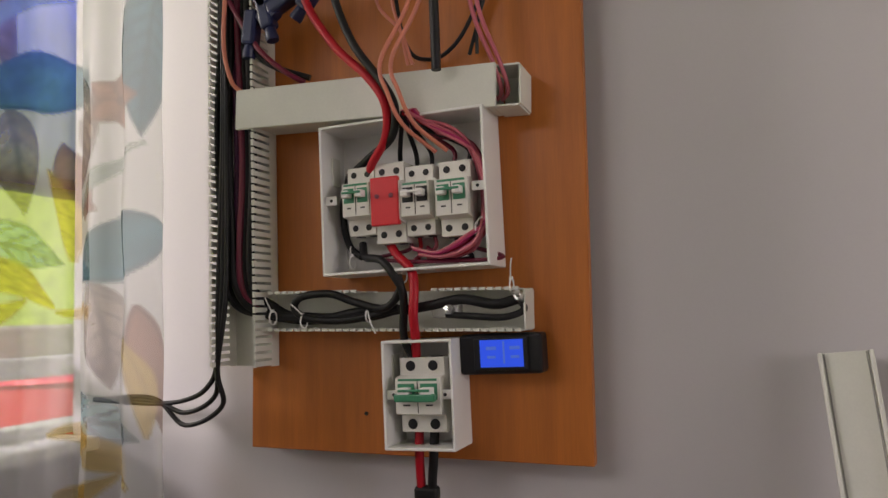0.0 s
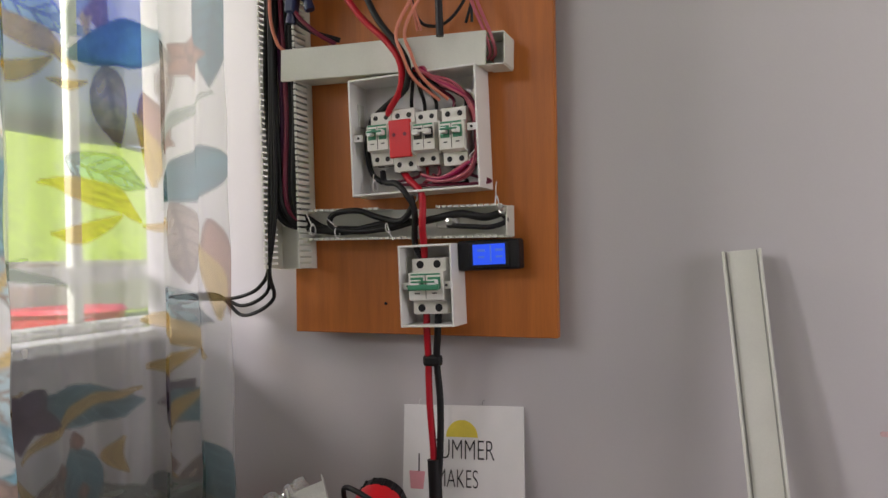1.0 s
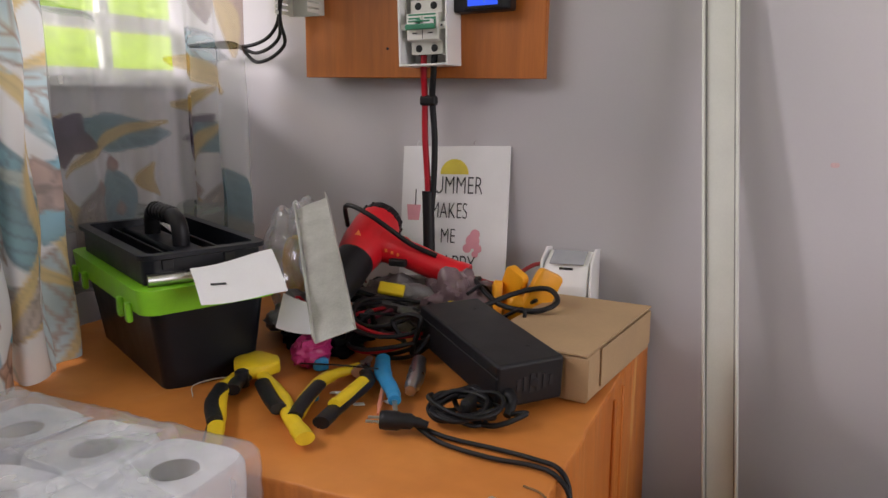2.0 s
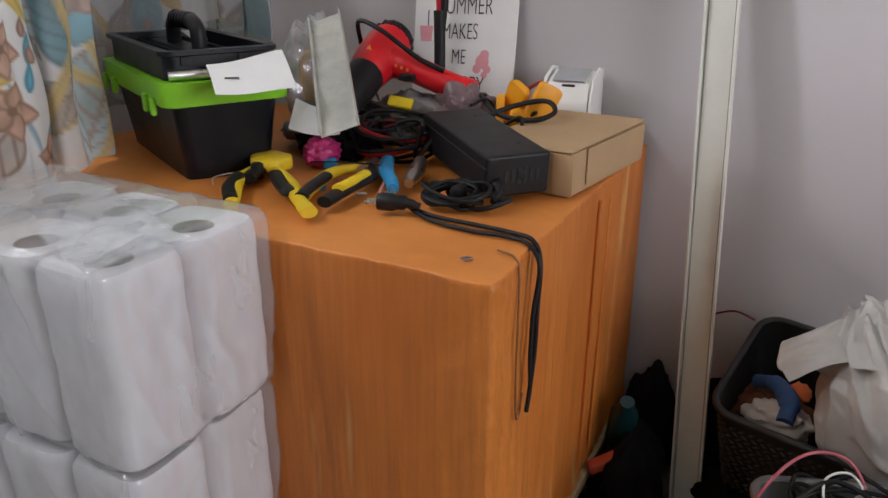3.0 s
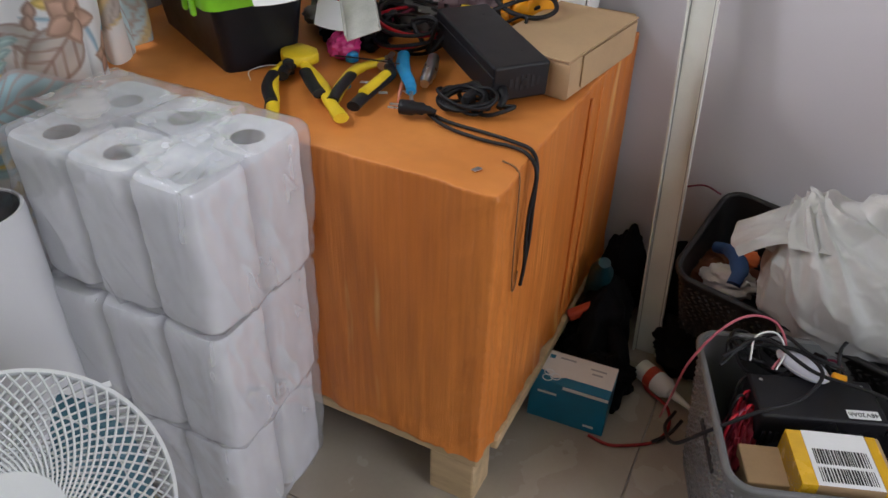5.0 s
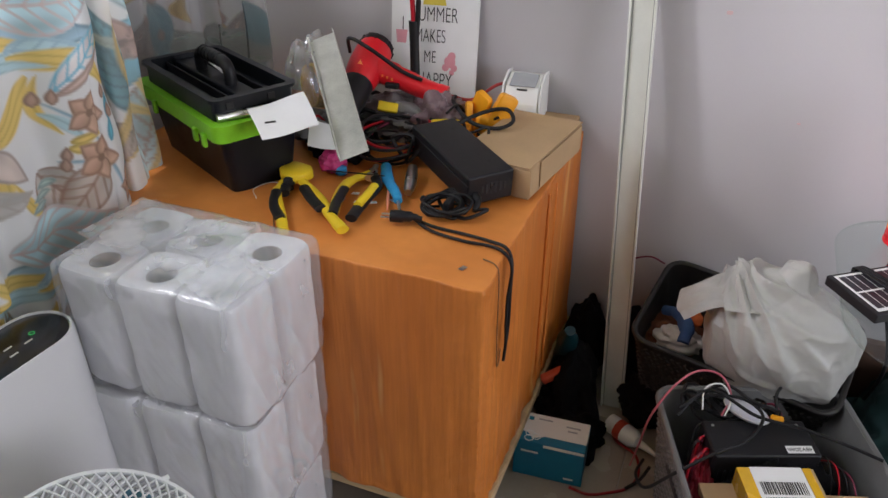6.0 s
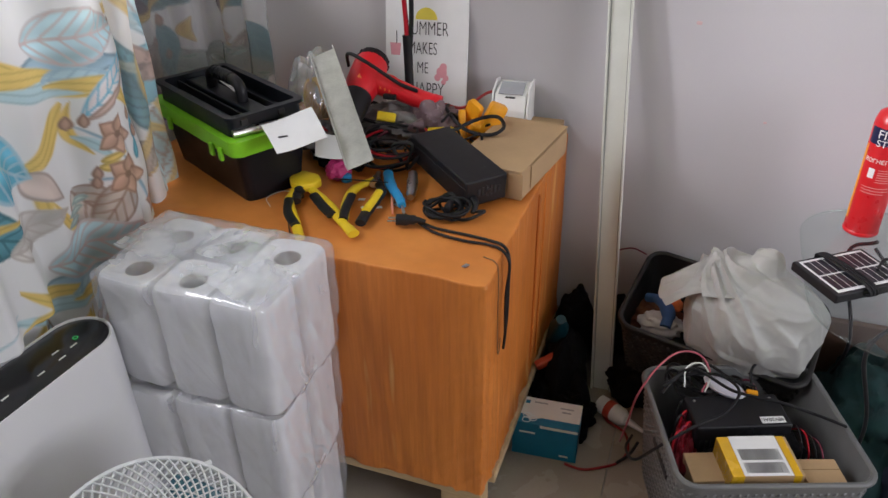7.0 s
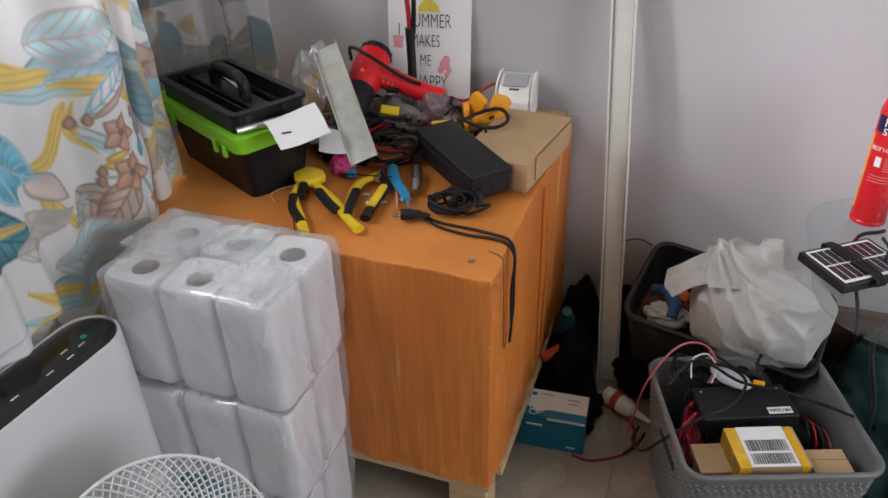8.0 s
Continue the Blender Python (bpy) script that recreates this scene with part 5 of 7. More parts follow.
# ---- sign ----
lean_sign = pose(-0.216, 0.853, 0.6245, -9.5, -1.2, 0)
sign = thing("wall_sign", lean_sign, "white printed board with black summer lettering leaning on the wall", "sign")
part("panel", box(0.205, 0.004, 0.285, (0, 0.002, 0.1425), 0.0008), PAPER, sign)
for x in (-0.075, 0.035):
    part("hanger", tube([(x, 0.001, 0.285), (x, 0.0, 0.292), (x + 0.003, 0.002, 0.294)], 0.0007, 5, 3), STEEL, sign)
for text, x, z, s, wide in (("SUMMER", 0.002, 0.214, 0.045, 0.62), ("MAKES", -0.008, 0.169, 0.041, 0.58), ("ME", -0.008, 0.124, 0.038, 0.62), ("HAPPY", 0.004, 0.074, 0.046, 0.62)):
    words(text, s, INK, sign, pose(x, -0.0006, z, 90), wide=wide, thin=0.014)
bm = prism([(0.027 * math.cos(radians(a)), 0.027 * math.sin(radians(a))) for a in range(0, 181, 12)], 0.0004, pose(0.0, -0.0003, 0.235, 90))
part("printed_sun", bm, mat("lemon_print", (0.75, 0.62, 0.08), 0.7), sign)
bm = prism([(-0.011, -0.014), (0.011, -0.014), (0.014, 0.014), (-0.014, 0.014)], 0.0004, pose(-0.077, -0.0003, 0.165, 90))
part("printed_glass", bm, PINK, sign)
part("printed_straw", box(0.002, 0.0004, 0.03, (-0.074, -0.0004, 0.192)), INK, sign)
bm = bmesh.new()
for a, b, r in ((0.04, 0.118, 0.013), (0.044, 0.13, 0.009), (0.03, 0.105, 0.008), (0.05, 0.105, 0.0075), (0.045, 0.095, 0.006)):
    lathe([(r, 0), (r, 0.0004 + r * 0.01)], 18, pose(a, -0.0002, b, 90), bm)
part("printed_ice", bm, PINK, sign)
bm = bmesh.new()
for a, b, r in ((0.066, 0.022, 0.006), (0.085, 0.035, 0.004), (0.078, 0.012, 0.004)):
    lathe([(r, 0), (r, 0.0004 + r * 0.01)], 14, pose(a, -0.0002, b, 90), bm)
part("printed_dots", bm, PINK, sign)
# ---- toolbox ----
TZ = 0.623
tb = thing("toolbox", pose(-0.497, 0.478, TZ, 0, 0, -28), "black plastic toolbox with a lime green rim and grip", "toolbox")


def tapered(w0, d0, w1, d1, z0, z1, r):
    own = bmesh.new()
    a = [own.verts.new((x, y, z0)) for x, y in rounded(w0, d0, r)]
    b = [own.verts.new((x, y, z1)) for x, y in rounded(w1, d1, r)]
    own.faces.new(list(reversed(a)))
    own.faces.new(b)
    for k in range(len(a)):
        own.faces.new((a[k], a[(k + 1) % len(a)], b[(k + 1) % len(b)], b[k]))
    return own


TOOLB = mat("toolbox_black", (0.006, 0.008, 0.012), 0.36, var=0.2, bump=0.04, fine=700, spec=0.3)
part("body", tapered(0.30, 0.125, 0.325, 0.155, 0, 0.118, 0.018), TOOLB, tb, smooth=40)
part("rim", tapered(0.345, 0.180, 0.352, 0.186, 0.108, 0.140, 0.022), LIME, tb, "lime green rim", smooth=40)
for x in (0.09, 0.125, -0.09, -0.15):
    part("latch", box(0.013, 0.008, 0.026, (x, -0.094, 0.106), 0.003), LIME, tb)
tray = bmesh.new()
outl = rounded(0.305, 0.156, 0.016)
inner = rounded(0.288, 0.140, 0.010)
rings = [[tray.verts.new((x, y, z)) for x, y in o] for o, z in ((outl, 0.141), (outl, 0.172), (rounded(0.318, 0.168, 0.018), 0.174), (rounded(0.318, 0.168, 0.018), 0.180), (inner, 0.180), (inner, 0.152))]
for a, b in zip(rings, rings[1:]):
    for k in range(len(a)):
        tray.faces.new((a[k], a[(k + 1) % len(a)], b[(k + 1) % len(b)], b[k]))
tray.faces.new(list(reversed(rings[0])))
tray.faces.new(rings[-1])
part("lid_tray", tray, TOOLB, tb, "dark open tray on the lid", smooth=40)
part("tray_divider", box(0.286, 0.040, 0.018, (0, 0, 0.161), 0.004), TOOLB, tb)
for y in (-0.036, 0.036):
    part("tray_divider", box(0.286, 0.003, 0.018, (0, y, 0.162), 0.001), BLACKP, tb)
part("grip", tube([(-0.062, 0, 0.166), (-0.058, 0, 0.198), (-0.03, 0, 0.208), (0.03, 0, 0.208), (0.058, 0, 0.198), (0.062, 0, 0.166)], 0.0115, 14, 8), BLACKP, tb, smooth=60)
for k in range(6):
    part("grip_rib", lathe([(0.0122, -0.002), (0.0132, 0), (0.0122, 0.002)], 16, pose(-0.04 + 0.014 * k, 0, 0.2075, 0, 90)), BLACKP, tb)
for y in (-0.05, 0.03):
    part("lock_slot", box(0.004, 0.014, 0.012, (0.1535, y, 0.166), 0.001), INK, tb)
part("tool_rod", tube([(0.150, -0.075, 0.148), (0.165, 0.03, 0.148)], 0.008, 12, 2), STEEL, tb, smooth=40)
tagged(part("paper_slip", box(0.06, 0.022, 0.0006, (0, 0, 0), 0), PAPER, m=pose(-0.49, 0.488, TZ + 0.185, 0, 8, -28)), "small white paper scrap lying in the lid tray", "paper")


def sheet(w, d, m, bend, name, label, lines=()):
    own = bmesh.new()
    bmesh.ops.create_grid(own, x_segments=20, y_segments=14, size=0.5)
    for v in own.verts:
        v.co = Vector((v.co.x * w, v.co.y * d, bend * (v.co.x ** 2 * 2 - v.co.y * v.co.x)))
    bmesh.ops.solidify(own, geom=list(own.faces), thickness=0.0004)
    ob = tagged(part(name, own, PAPER, smooth=50, m=m), label, "paper")
    for x, y, ww, hh in lines:
        part("print_bar", box(ww, hh, 0.0006, (x, y, 0.0008 + bend * ((x / w) ** 2 * 2 - x * y / w / d))), INK, ob)


def frame_of(p0, px, py):
    """A pose at p0 with x towards px and y near py."""
    o, x = Vector(p0), (Vector(px) - Vector(p0)).normalized()
    z = x.cross(Vector(py) - o).normalized()
    y = z.cross(x)
    return Matrix(((x.x, y.x, z.x, o.x), (x.y, y.y, z.y, o.y), (x.z, y.z, z.z, o.z), (0, 0, 0, 1)))


own = bmesh.new()
bmesh.ops.create_grid(own, x_segments=20, y_segments=14, size=0.5)
PC = [Vector(q) for q in ((-0.353, 0.365, 0.786), (-0.291, 0.312, 0.760), (-0.241, 0.41, 0.756), (-0.285, 0.44, 0.800))]
for v in own.verts:
    s, t = v.co.x + 0.5, v.co.y + 0.5
    v.co = (PC[0] * (1 - s) + PC[1] * s) * (1 - t) + (PC[3] * (1 - s) + PC[2] * s) * t + Vector((0, 0, 0.003 * math.sin(s * 3.14) - 0.002 * math.sin(t * 5)))
bmesh.ops.solidify(own, geom=list(own.faces), thickness=0.0004)
slip = tagged(part("paper_sheet", own, PAPER, smooth=50), "white sheet of paper hanging over the toolbox edge", "paper")
part("print_bar", box(0.004, 0.018, 0.0006, m=frame_of((-0.302, 0.356, 0.7735), (-0.291, 0.345, 0.769), (-0.280, 0.39, 0.775))), INK, slip)
sheet(0.075, 0.06, pose(-0.285, 0.51, 0.69, 30, 12, 30), 0.015, "paper_sheet", "second crumpled paper sheet beside the toolbox")

# ---- short trunking piece ----
tA, tB = Vector((-0.388, 0.69, 0.822)), Vector((-0.184, 0.425, 0.702))
zl = (tB - tA).normalized()
xl = Vector((0.72, 0.55, 0.35))
xl = (xl - zl * xl.dot(zl)).normalized()
yl = zl.cross(xl)
tm = Matrix(((xl.x, yl.x, zl.x, tA.x), (xl.y, yl.y, zl.y, tA.y), (xl.z, yl.z, zl.z, tA.z), (0, 0, 0, 1)))
offcut = thing("trunking_offcut", tm, "dusty offcut of plastic trunking propped on the heap", "trunking")
DUSTY = mat("dusty_pvc", (0.5, 0.5, 0.46), 0.55, var=0.3, scale=22)
LT = (tB - tA).length
part("face", box(0.051, 0.0016, LT, (0, 0, LT / 2), 0.0003), DUSTY, offcut)
for s in (-1, 1):
    part("edge_lip", box(0.0018, 0.013, LT, (s * 0.0264, 0.0055, LT / 2), 0.0004), DUSTY, offcut)

# ---- heat gun ----
gun = thing("heat_gun", pose(-0.286, 0.70, 0.742), "red hot-air gun with a black nozzle lying on its side", "heat gun")
gb, gn, gh = Vector((-0.318, 0.790, 0.800)), Vector((-0.312, 0.612, 0.715)), Vector((-0.145, 0.752, 0.723))
axis = (gn - gb).normalized()


def along(p, d):
    q = d.to_track_quat("Z", "Y").to_matrix().to_4x4()
    return Matrix.Translation(p - Vector((-0.29, 0.70, 0.76))) @ q


part("motor_housing", lathe([(0.028, 0), (0.036, 0.006), (0.040, 0.03), (0.039, 0.075), (0.034, 0.105), (0.031, 0.115)], 28, along(gb, axis)), REDP, gun, smooth=40)
part("rear_vent", lathe([(0.022, -0.008), (0.035, -0.006), (0.037, 0.008), (0.036, 0.012)], 28, along(gb, axis)), BLACKP, gun, smooth=40)
for k in range(14):
    a = 2 * math.pi * k / 14
    part("vent_rib", box(0.004, 0.004, 0.014, (0.0365 * math.cos(a), 0.0365 * math.sin(a), 0.004), 0.0008, m=along(gb, axis)), BLACKP, gun)
part("nozzle", lathe([(0.0325, 0.112), (0.033, 0.145), (0.029, 0.19), (0.026, 0.215), (0.018, 0.215), (0.018, 0.19)], 28, along(gb, axis)), BLACKP, gun, "matt black nozzle guard", smooth=40)
hb = gb + axis * 0.06
off = Vector((-0.29, 0.70, 0.76))
part("handle", tube([hb - off, hb.lerp(gh, 0.35) - off + Vector((0, 0, 0.004)), hb.lerp(gh, 0.75) - off, gh - off], [0.029, 0.026, 0.0225, 0.022, 0.0225, 0.024], 16, 8), REDP, gun, smooth=60)
part("trigger", box(0.03, 0.012, 0.012, tuple(hb.lerp(gh, 0.42) - off + Vector((-0.004, -0.03, -0.004))), 0.003), BLACKP, gun)
for k in range(3):
    part("print_mark", box(0.004, 0.001, 0.005, tuple(hb.lerp(gh, 0.3 + 0.06 * k) - off + Vector((-0.005, -0.0275, 0.008)))), mat("orange_print", (0.9, 0.25, 0.05), 0.5), gun)
bm = prism([(0, 0), (0.012, 0), (0.006, 0.011)], 0.0006, pose(*(gb + axis * 0.075 - off + Vector((0.0, -0.031, 0.024))), 52, 0, 10))
part("warning_mark", bm, MATS["orange_print"], gun)
part("power_cord", tube([gh - off, gh - off + Vector((0.03, -0.01, -0.01)), gh - off + Vector((0.05, -0.03, -0.05)), gh - off + Vector((0.01, -0.05, -0.06)), (-0.02, -0.02, -0.055)], 0.004, 8), BLACKR, gun, smooth=60)
part("power_cord", tube([(-0.075, 0.055, 0.035), (-0.055, 0.02, 0.075), (0.0, 0.0, 0.065), (0.06, 0.02, 0.02), (0.10, 0.035, 0.0)], 0.004, 8), BLACKR, gun, smooth=60)

# ---- adapter ----
ad = thing("power_adapter", frame_of((0.0, 0, 0), (0.20, -0.176, 0), (0.1, 0.4, 0)), "black laptop-style power supply brick with cooling slots", "power adapter")
ad.matrix_basis = Matrix.Translation((-0.035, 0.553, 0.633)) @ pose(0, 0, 0, 0, 4.5, -41)
part("shell", box(0.225, 0.092, 0.056, (0, 0, 0.034), 0.004, 3), BLACKP, ad)
part("ridge", box(0.2252, 0.002, 0.0015, (0, -0.0462, 0.046), 0), INK, ad)
for k in range(6):
    part("fan_slot", box(0.0012, 0.005, 0.026 - abs(k - 2.5) * 0.005, (0.1129, -0.008 + 0.009 * (k - 1), 0.034), 0.0004), INK, ad)
part("fan_hub", lathe([(0.006, 0), (0.006, 0.0016), (0.004, 0.002)], 14, pose(0.1125, 0.005, 0.034, 0, 90)), BLACKP, ad)
for x in (-0.07, 0.07):
    part("screw", lathe([(0.0025, 0), (0.0025, 0.0004), (0.001, 0.0008)], 10, pose(x, 0.02, 0.062)), INK, ad)
part("strain_relief", tube([(0.112, -0.030, 0.026), (0.128, -0.034, 0.022), (0.138, -0.046, 0.012)], [0.008, 0.007, 0.006, 0.005], 10), BLACKR, ad, smooth=60)

# ---- cords over the edge ----
CT = 0.627
adc = ad.matrix_basis @ Vector((0.136, -0.044, 0.013))
cable("mains_lead", [tuple(adc), (0.062, 0.43, 0.640), (0.03, 0.405, CT + 0.003), (-0.01, 0.42, CT + 0.004), (-0.035, 0.45, CT + 0.01), (-0.02, 0.475, CT + 0.016), (0.01, 0.45, CT + 0.012), (0.005, 0.41, CT + 0.010), (-0.03, 0.40, CT + 0.01), (-0.045, 0.43, CT + 0.014), (-0.015, 0.46, CT + 0.02), (0.02, 0.425, CT + 0.015), (0.0, 0.395, CT + 0.012), (-0.03, 0.39, CT + 0.006), (-0.05, 0.41, CT + 0.012), (-0.03, 0.44, CT + 0.022), (0.012, 0.435, CT + 0.02), (0.015, 0.40, CT + 0.015), (-0.01, 0.385, CT + 0.01), (-0.04, 0.395, CT + 0.014), (-0.025, 0.45, CT + 0.018)], 0.0032, BLACKR, "black power cord coiled on the crate top")
for k in range(4):
    pts = [(-0.008 + (0.030 + 0.005 * k) * math.cos(a + k), 0.418 + (0.022 + 0.004 * k) * math.sin(a + k), CT + 0.006 + 0.005 * k + 0.005 * math.sin(2 * a)) for a in (0.6 * i for i in range(11))]
    cable("mains_lead", pts, 0.0026, BLACKR, "black power cord wound into a small bundle", n=7, per=5)
tagged(part("cord_wrap", box(0.012, 0.03, 0.026, (-0.004, 0.418, CT + 0.014), 0.004, m=None), BLACKR), "black wrap holding the wound cord together", "cord wrap")
for k in range(2):
    o = 0.014 * k
    cable("mains_lead", [(-0.055, 0.375, CT + 0.004), (-0.01, 0.365 - o, CT), (0.05, 0.36 - o * 1.5, CT), (0.095, 0.352 - o, CT + 0.001), (0.123, 0.345 - o, CT - 0.001), (0.136 + o * 0.3, 0.338 - o, CT - 0.022), (0.138, 0.33 - o, 0.55), (0.139, 0.325 - o, 0.50), (0.138, 0.318, 0.455), (0.137, 0.312, 0.425)], 0.0027, BLACKR, "black cord hanging over the edge of the crate")
cable("cord", [(0.10, 0.30, CT - 0.001), (0.123, 0.292, CT - 0.003), (0.130, 0.29, 0.60), (0.131, 0.288, 0.50), (0.1315, 0.292, 0.43), (0.131, 0.305, 0.425), (0.1315, 0.31, 0.45)], 0.0012, mat("brown_cord", (0.2, 0.1, 0.04), 0.7), "thin brown string hanging down the crate side", n=6)
plug = thing("mains_plug", pose(-0.066, 0.358, CT + 0.012, 0, 0, 15), "black two-pin mains plug lying on the crate", "plug")
part("shell", tube([(0.035, 0, -0.004), (0.02, 0, 0), (-0.008, 0, 0), (-0.018, 0, 0)], [0.005, 0.006, 0.009, 0.011, 0.011, 0.0105], 14, 6), BLACKP, plug, smooth=50)
for y in (-0.006, 0.006):
    part("pin", tube([(-0.017, y, 0), (-0.034, y * 0.9, 0)], 0.0019, 8, 2), STEEL, plug)

# ---- cardboard box and dispenser ----
cb = thing("cardboard_box", pose(0.055, 0.655, 0.6235, 0, 0, -8.5), "flat brown cardboard mailing box with a loose lid", "cardboard box")
part("tray", box(0.145, 0.25, 0.058, (0, 0, 0.029), 0.0015), CARD, cb)
part("lid_flap", box(0.149, 0.255, 0.003, (0, 0, 0.0605), 0.0008, m=pose(0, 0, 0, 0, -0.8, 0)), CARD, cb)
part("tuck_flap", box(0.002, 0.20, 0.05, (0.0745, 0.02, 0.033), 0.0005), CARD, cb)
part("front_tab", box(0.03, 0.002, 0.052, (0.056, -0.1265, 0.03), 0.0005, m=pose(0, 0, 0, 0, 0, 2)), CARD, cb)
tagged(part("cardboard_piece", box(0.085, 0.20, 0.03, (0.075, 0.787, 0.639), 0.003), CARD), "flat cardboard box behind the mailing box", "cardboard box")
db = thing("tape_dispenser", pose(0.004, 0.843, 0.6235, 0, 0, 4), "white plastic dispenser box with a clear sloping lid", "dispenser")
prof = [(-0.05, 0), (0.045, 0), (0.045, 0.112), (0.012, 0.118), (-0.03, 0.105), (-0.046, 0.072)]
bm = prism(prof, 0.072, None, 0.003)
bmesh.ops.transform(bm, matrix=Matrix(((0, 0, 1, -0.036), (1, 0, 0, 0), (0, 1, 0, 0), (0, 0, 0, 1))), verts=bm.verts)
part("body", bm, WHITE, db, smooth=30)
for s in (-1, 1):
    bm = prism([(a * 1.02, b * 1.05) for a, b in prof], 0.004, None, 0.001)
    bmesh.ops.transform(bm, matrix=Matrix(((0, 0, 1, s * 0.040 - 0.002), (1, 0, 0, 0), (0, 1, 0, 0), (0, 0, 0, 1))), verts=bm.verts)
    part("cheek", bm, WHITE, db)
part("lid_window", box(0.055, 0.046, 0.0025, (0, 0, 0), 0.0008, m=pose(0, -0.012, 0.1125, 17)), mat("smoky_lid", (0.35, 0.36, 0.38), 0.2), db, "smoky clear lid")
part("slot", box(0.022, 0.003, 0.004, (0, -0.034, 0.0985), 0.001), INK, db)

# ---- pliers and hand tools ----


def bar(parent, name, pts, r, material, flatten=0.7, n=12):
    bm = tube(pts, [q * 0.88 for q in r] if isinstance(r, list) else r * 0.88, n, 8)
    zc = sum(v.co.z for v in bm.verts) / len(bm.verts)
    for v in bm.verts:
        v.co.z = zc + (v.co.z - zc) * flatten
    return part(name, bm, material, parent, smooth=60)


st = thing("wire_stripper", pose(-0.277, 0.372, CT + 0.010, 0, 0, 0), "yellow and black automatic wire stripper with open handles", "wire stripper")
part("head", prism([(-0.075, 0.085), (-0.055, 0.095), (-0.02, 0.088), (-0.005, 0.07), (-0.012, 0.045), (-0.03, 0.03), (-0.052, 0.034), (-0.07, 0.055)], 0.018, pose(0, 0, -0.004), 0.004), YELLOW, st, smooth=40)
part("pivot", lathe([(0.009, -0.008), (0.009, 0.012), (0.006, 0.014)], 16, pose(-0.03, 0.022, 0)), BLACKP, st)
bar(st, "jaw", [(-0.035, 0.035, 0), (-0.03, 0.01, 0), (-0.02, -0.01, 0)], 0.012, BLACKP)
hd = bar(st, "handle", [(-0.045, 0.03, 0), (-0.03, -0.02, 0), (0.02, -0.085, 0), (0.055, -0.13, 0)], [0.010, 0.0115, 0.0125, 0.012, 0.011, 0.010], YELLOW)
bar(hd, "grip_insert", [(-0.032, -0.015, 0.004), (-0.008, -0.06, 0.004), (0.03, -0.10, 0.006)], 0.0105, BLACKP)
hd = bar(st, "handle", [(-0.015, 0.045, 0), (0.045, 0.0, 0), (0.095, -0.05, 0), (0.14, -0.088, 0)], [0.010, 0.0105, 0.0115, 0.011, 0.011, 0.0125], YELLOW)
bar(hd, "grip_insert", [(0.005, 0.018, 0.002), (0.045, -0.02, 0.004), (0.075, -0.045, 0.006)], 0.0115, BLACKP)
cp = thing("combination_pliers", pose(-0.160, 0.412, CT + 0.011, 0, 0, 0), "pliers with yellow and black cushioned grips", "pliers")
bar(cp, "jaw", [(-0.035, 0.115, 0), (-0.028, 0.085, 0), (-0.02, 0.06, 0)], [0.006, 0.010, 0.012], STEEL)
hd = bar(cp, "handle", [(-0.03, 0.08, 0), (-0.05, 0.03, 0), (-0.038, -0.03, 0), (-0.018, -0.085, 0)], [0.010, 0.012, 0.012, 0.011], YELLOW)
bar(hd, "grip_insert", [(-0.042, 0.0, 0.003), (-0.03, -0.05, 0.003), (-0.016, -0.092, 0.002)], 0.0105, BLACKP)
hd = bar(cp, "handle", [(-0.02, 0.075, 0), (0.005, 0.035, 0), (0.01, -0.03, 0), (0.018, -0.09, 0)], [0.010, 0.0125, 0.013, 0.012], BLACKP)
bar(hd, "grip_insert", [(0.006, 0.025, 0.006), (0.01, -0.015, 0.006), (0.014, -0.055, 0.008)], 0.0095, YELLOW)
kn = thing("screwdriver", pose(-0.13, 0.462, CT + 0.012, 0, 0, 0), "small tool with a bright blue grip and thin blade", "screwdriver")
bar(kn, "grip", [(-0.044, 0.065, 0), (-0.02, 0.02, 0), (0.02, -0.03, 0), (0.036, -0.055, 0)], [0.012, 0.013, 0.011, 0.010, 0.009], BLUE, 0.85)
bar(kn, "blade", [(0.036, -0.055, 0), (0.05, -0.08, -0.004)], 0.0035, STEEL)
tagged(part("test_pen", tube([(-0.135, 0.455, CT + 0.004), (-0.105, 0.385, CT + 0.002)], [0.003, 0.003, 0.0015], 8, 6), mat("coral_plastic", (0.8, 0.3, 0.2), 0.4), smooth=60), "thin coral-coloured pen lying beside the blue tool", "pen")
sl = thing("marker", pose(-0.105, 0.487, CT + 0.011), "silver metal marker standing among the tools", "marker")
part("barrel", tube([(-0.016, 0.045, 0.004), (0.0, 0.0, 0), (0.012, -0.04, -0.002)], [0.010, 0.0115, 0.0115, 0.010, 0.007], 16, 6), STEEL, sl, smooth=60)
tagged(part("tape_roll", lumps(-0.275, 0.505, CT + 0.018, 0.022, 0.03, 0.022, 5, 0.3), mat("magenta_plastic", (0.5, 0.03, 0.16), 0.4), smooth=50), "crumpled magenta tape end under the offcut", "tape")
tagged(part("cap", lathe([(0.011, 0), (0.011, 0.012), (0.008, 0.014)], 16, pose(-0.252, 0.492, CT)), BLUE, smooth=40), "small blue plastic cap on the crate", "cap")
tagged(part("cap", lathe([(0.009, 0), (0.009, 0.006), (0.005, 0.008)], 16, pose(-0.206, 0.40, CT - 0.002)), BLUE, smooth=40), "small blue plastic cap on the crate", "cap")
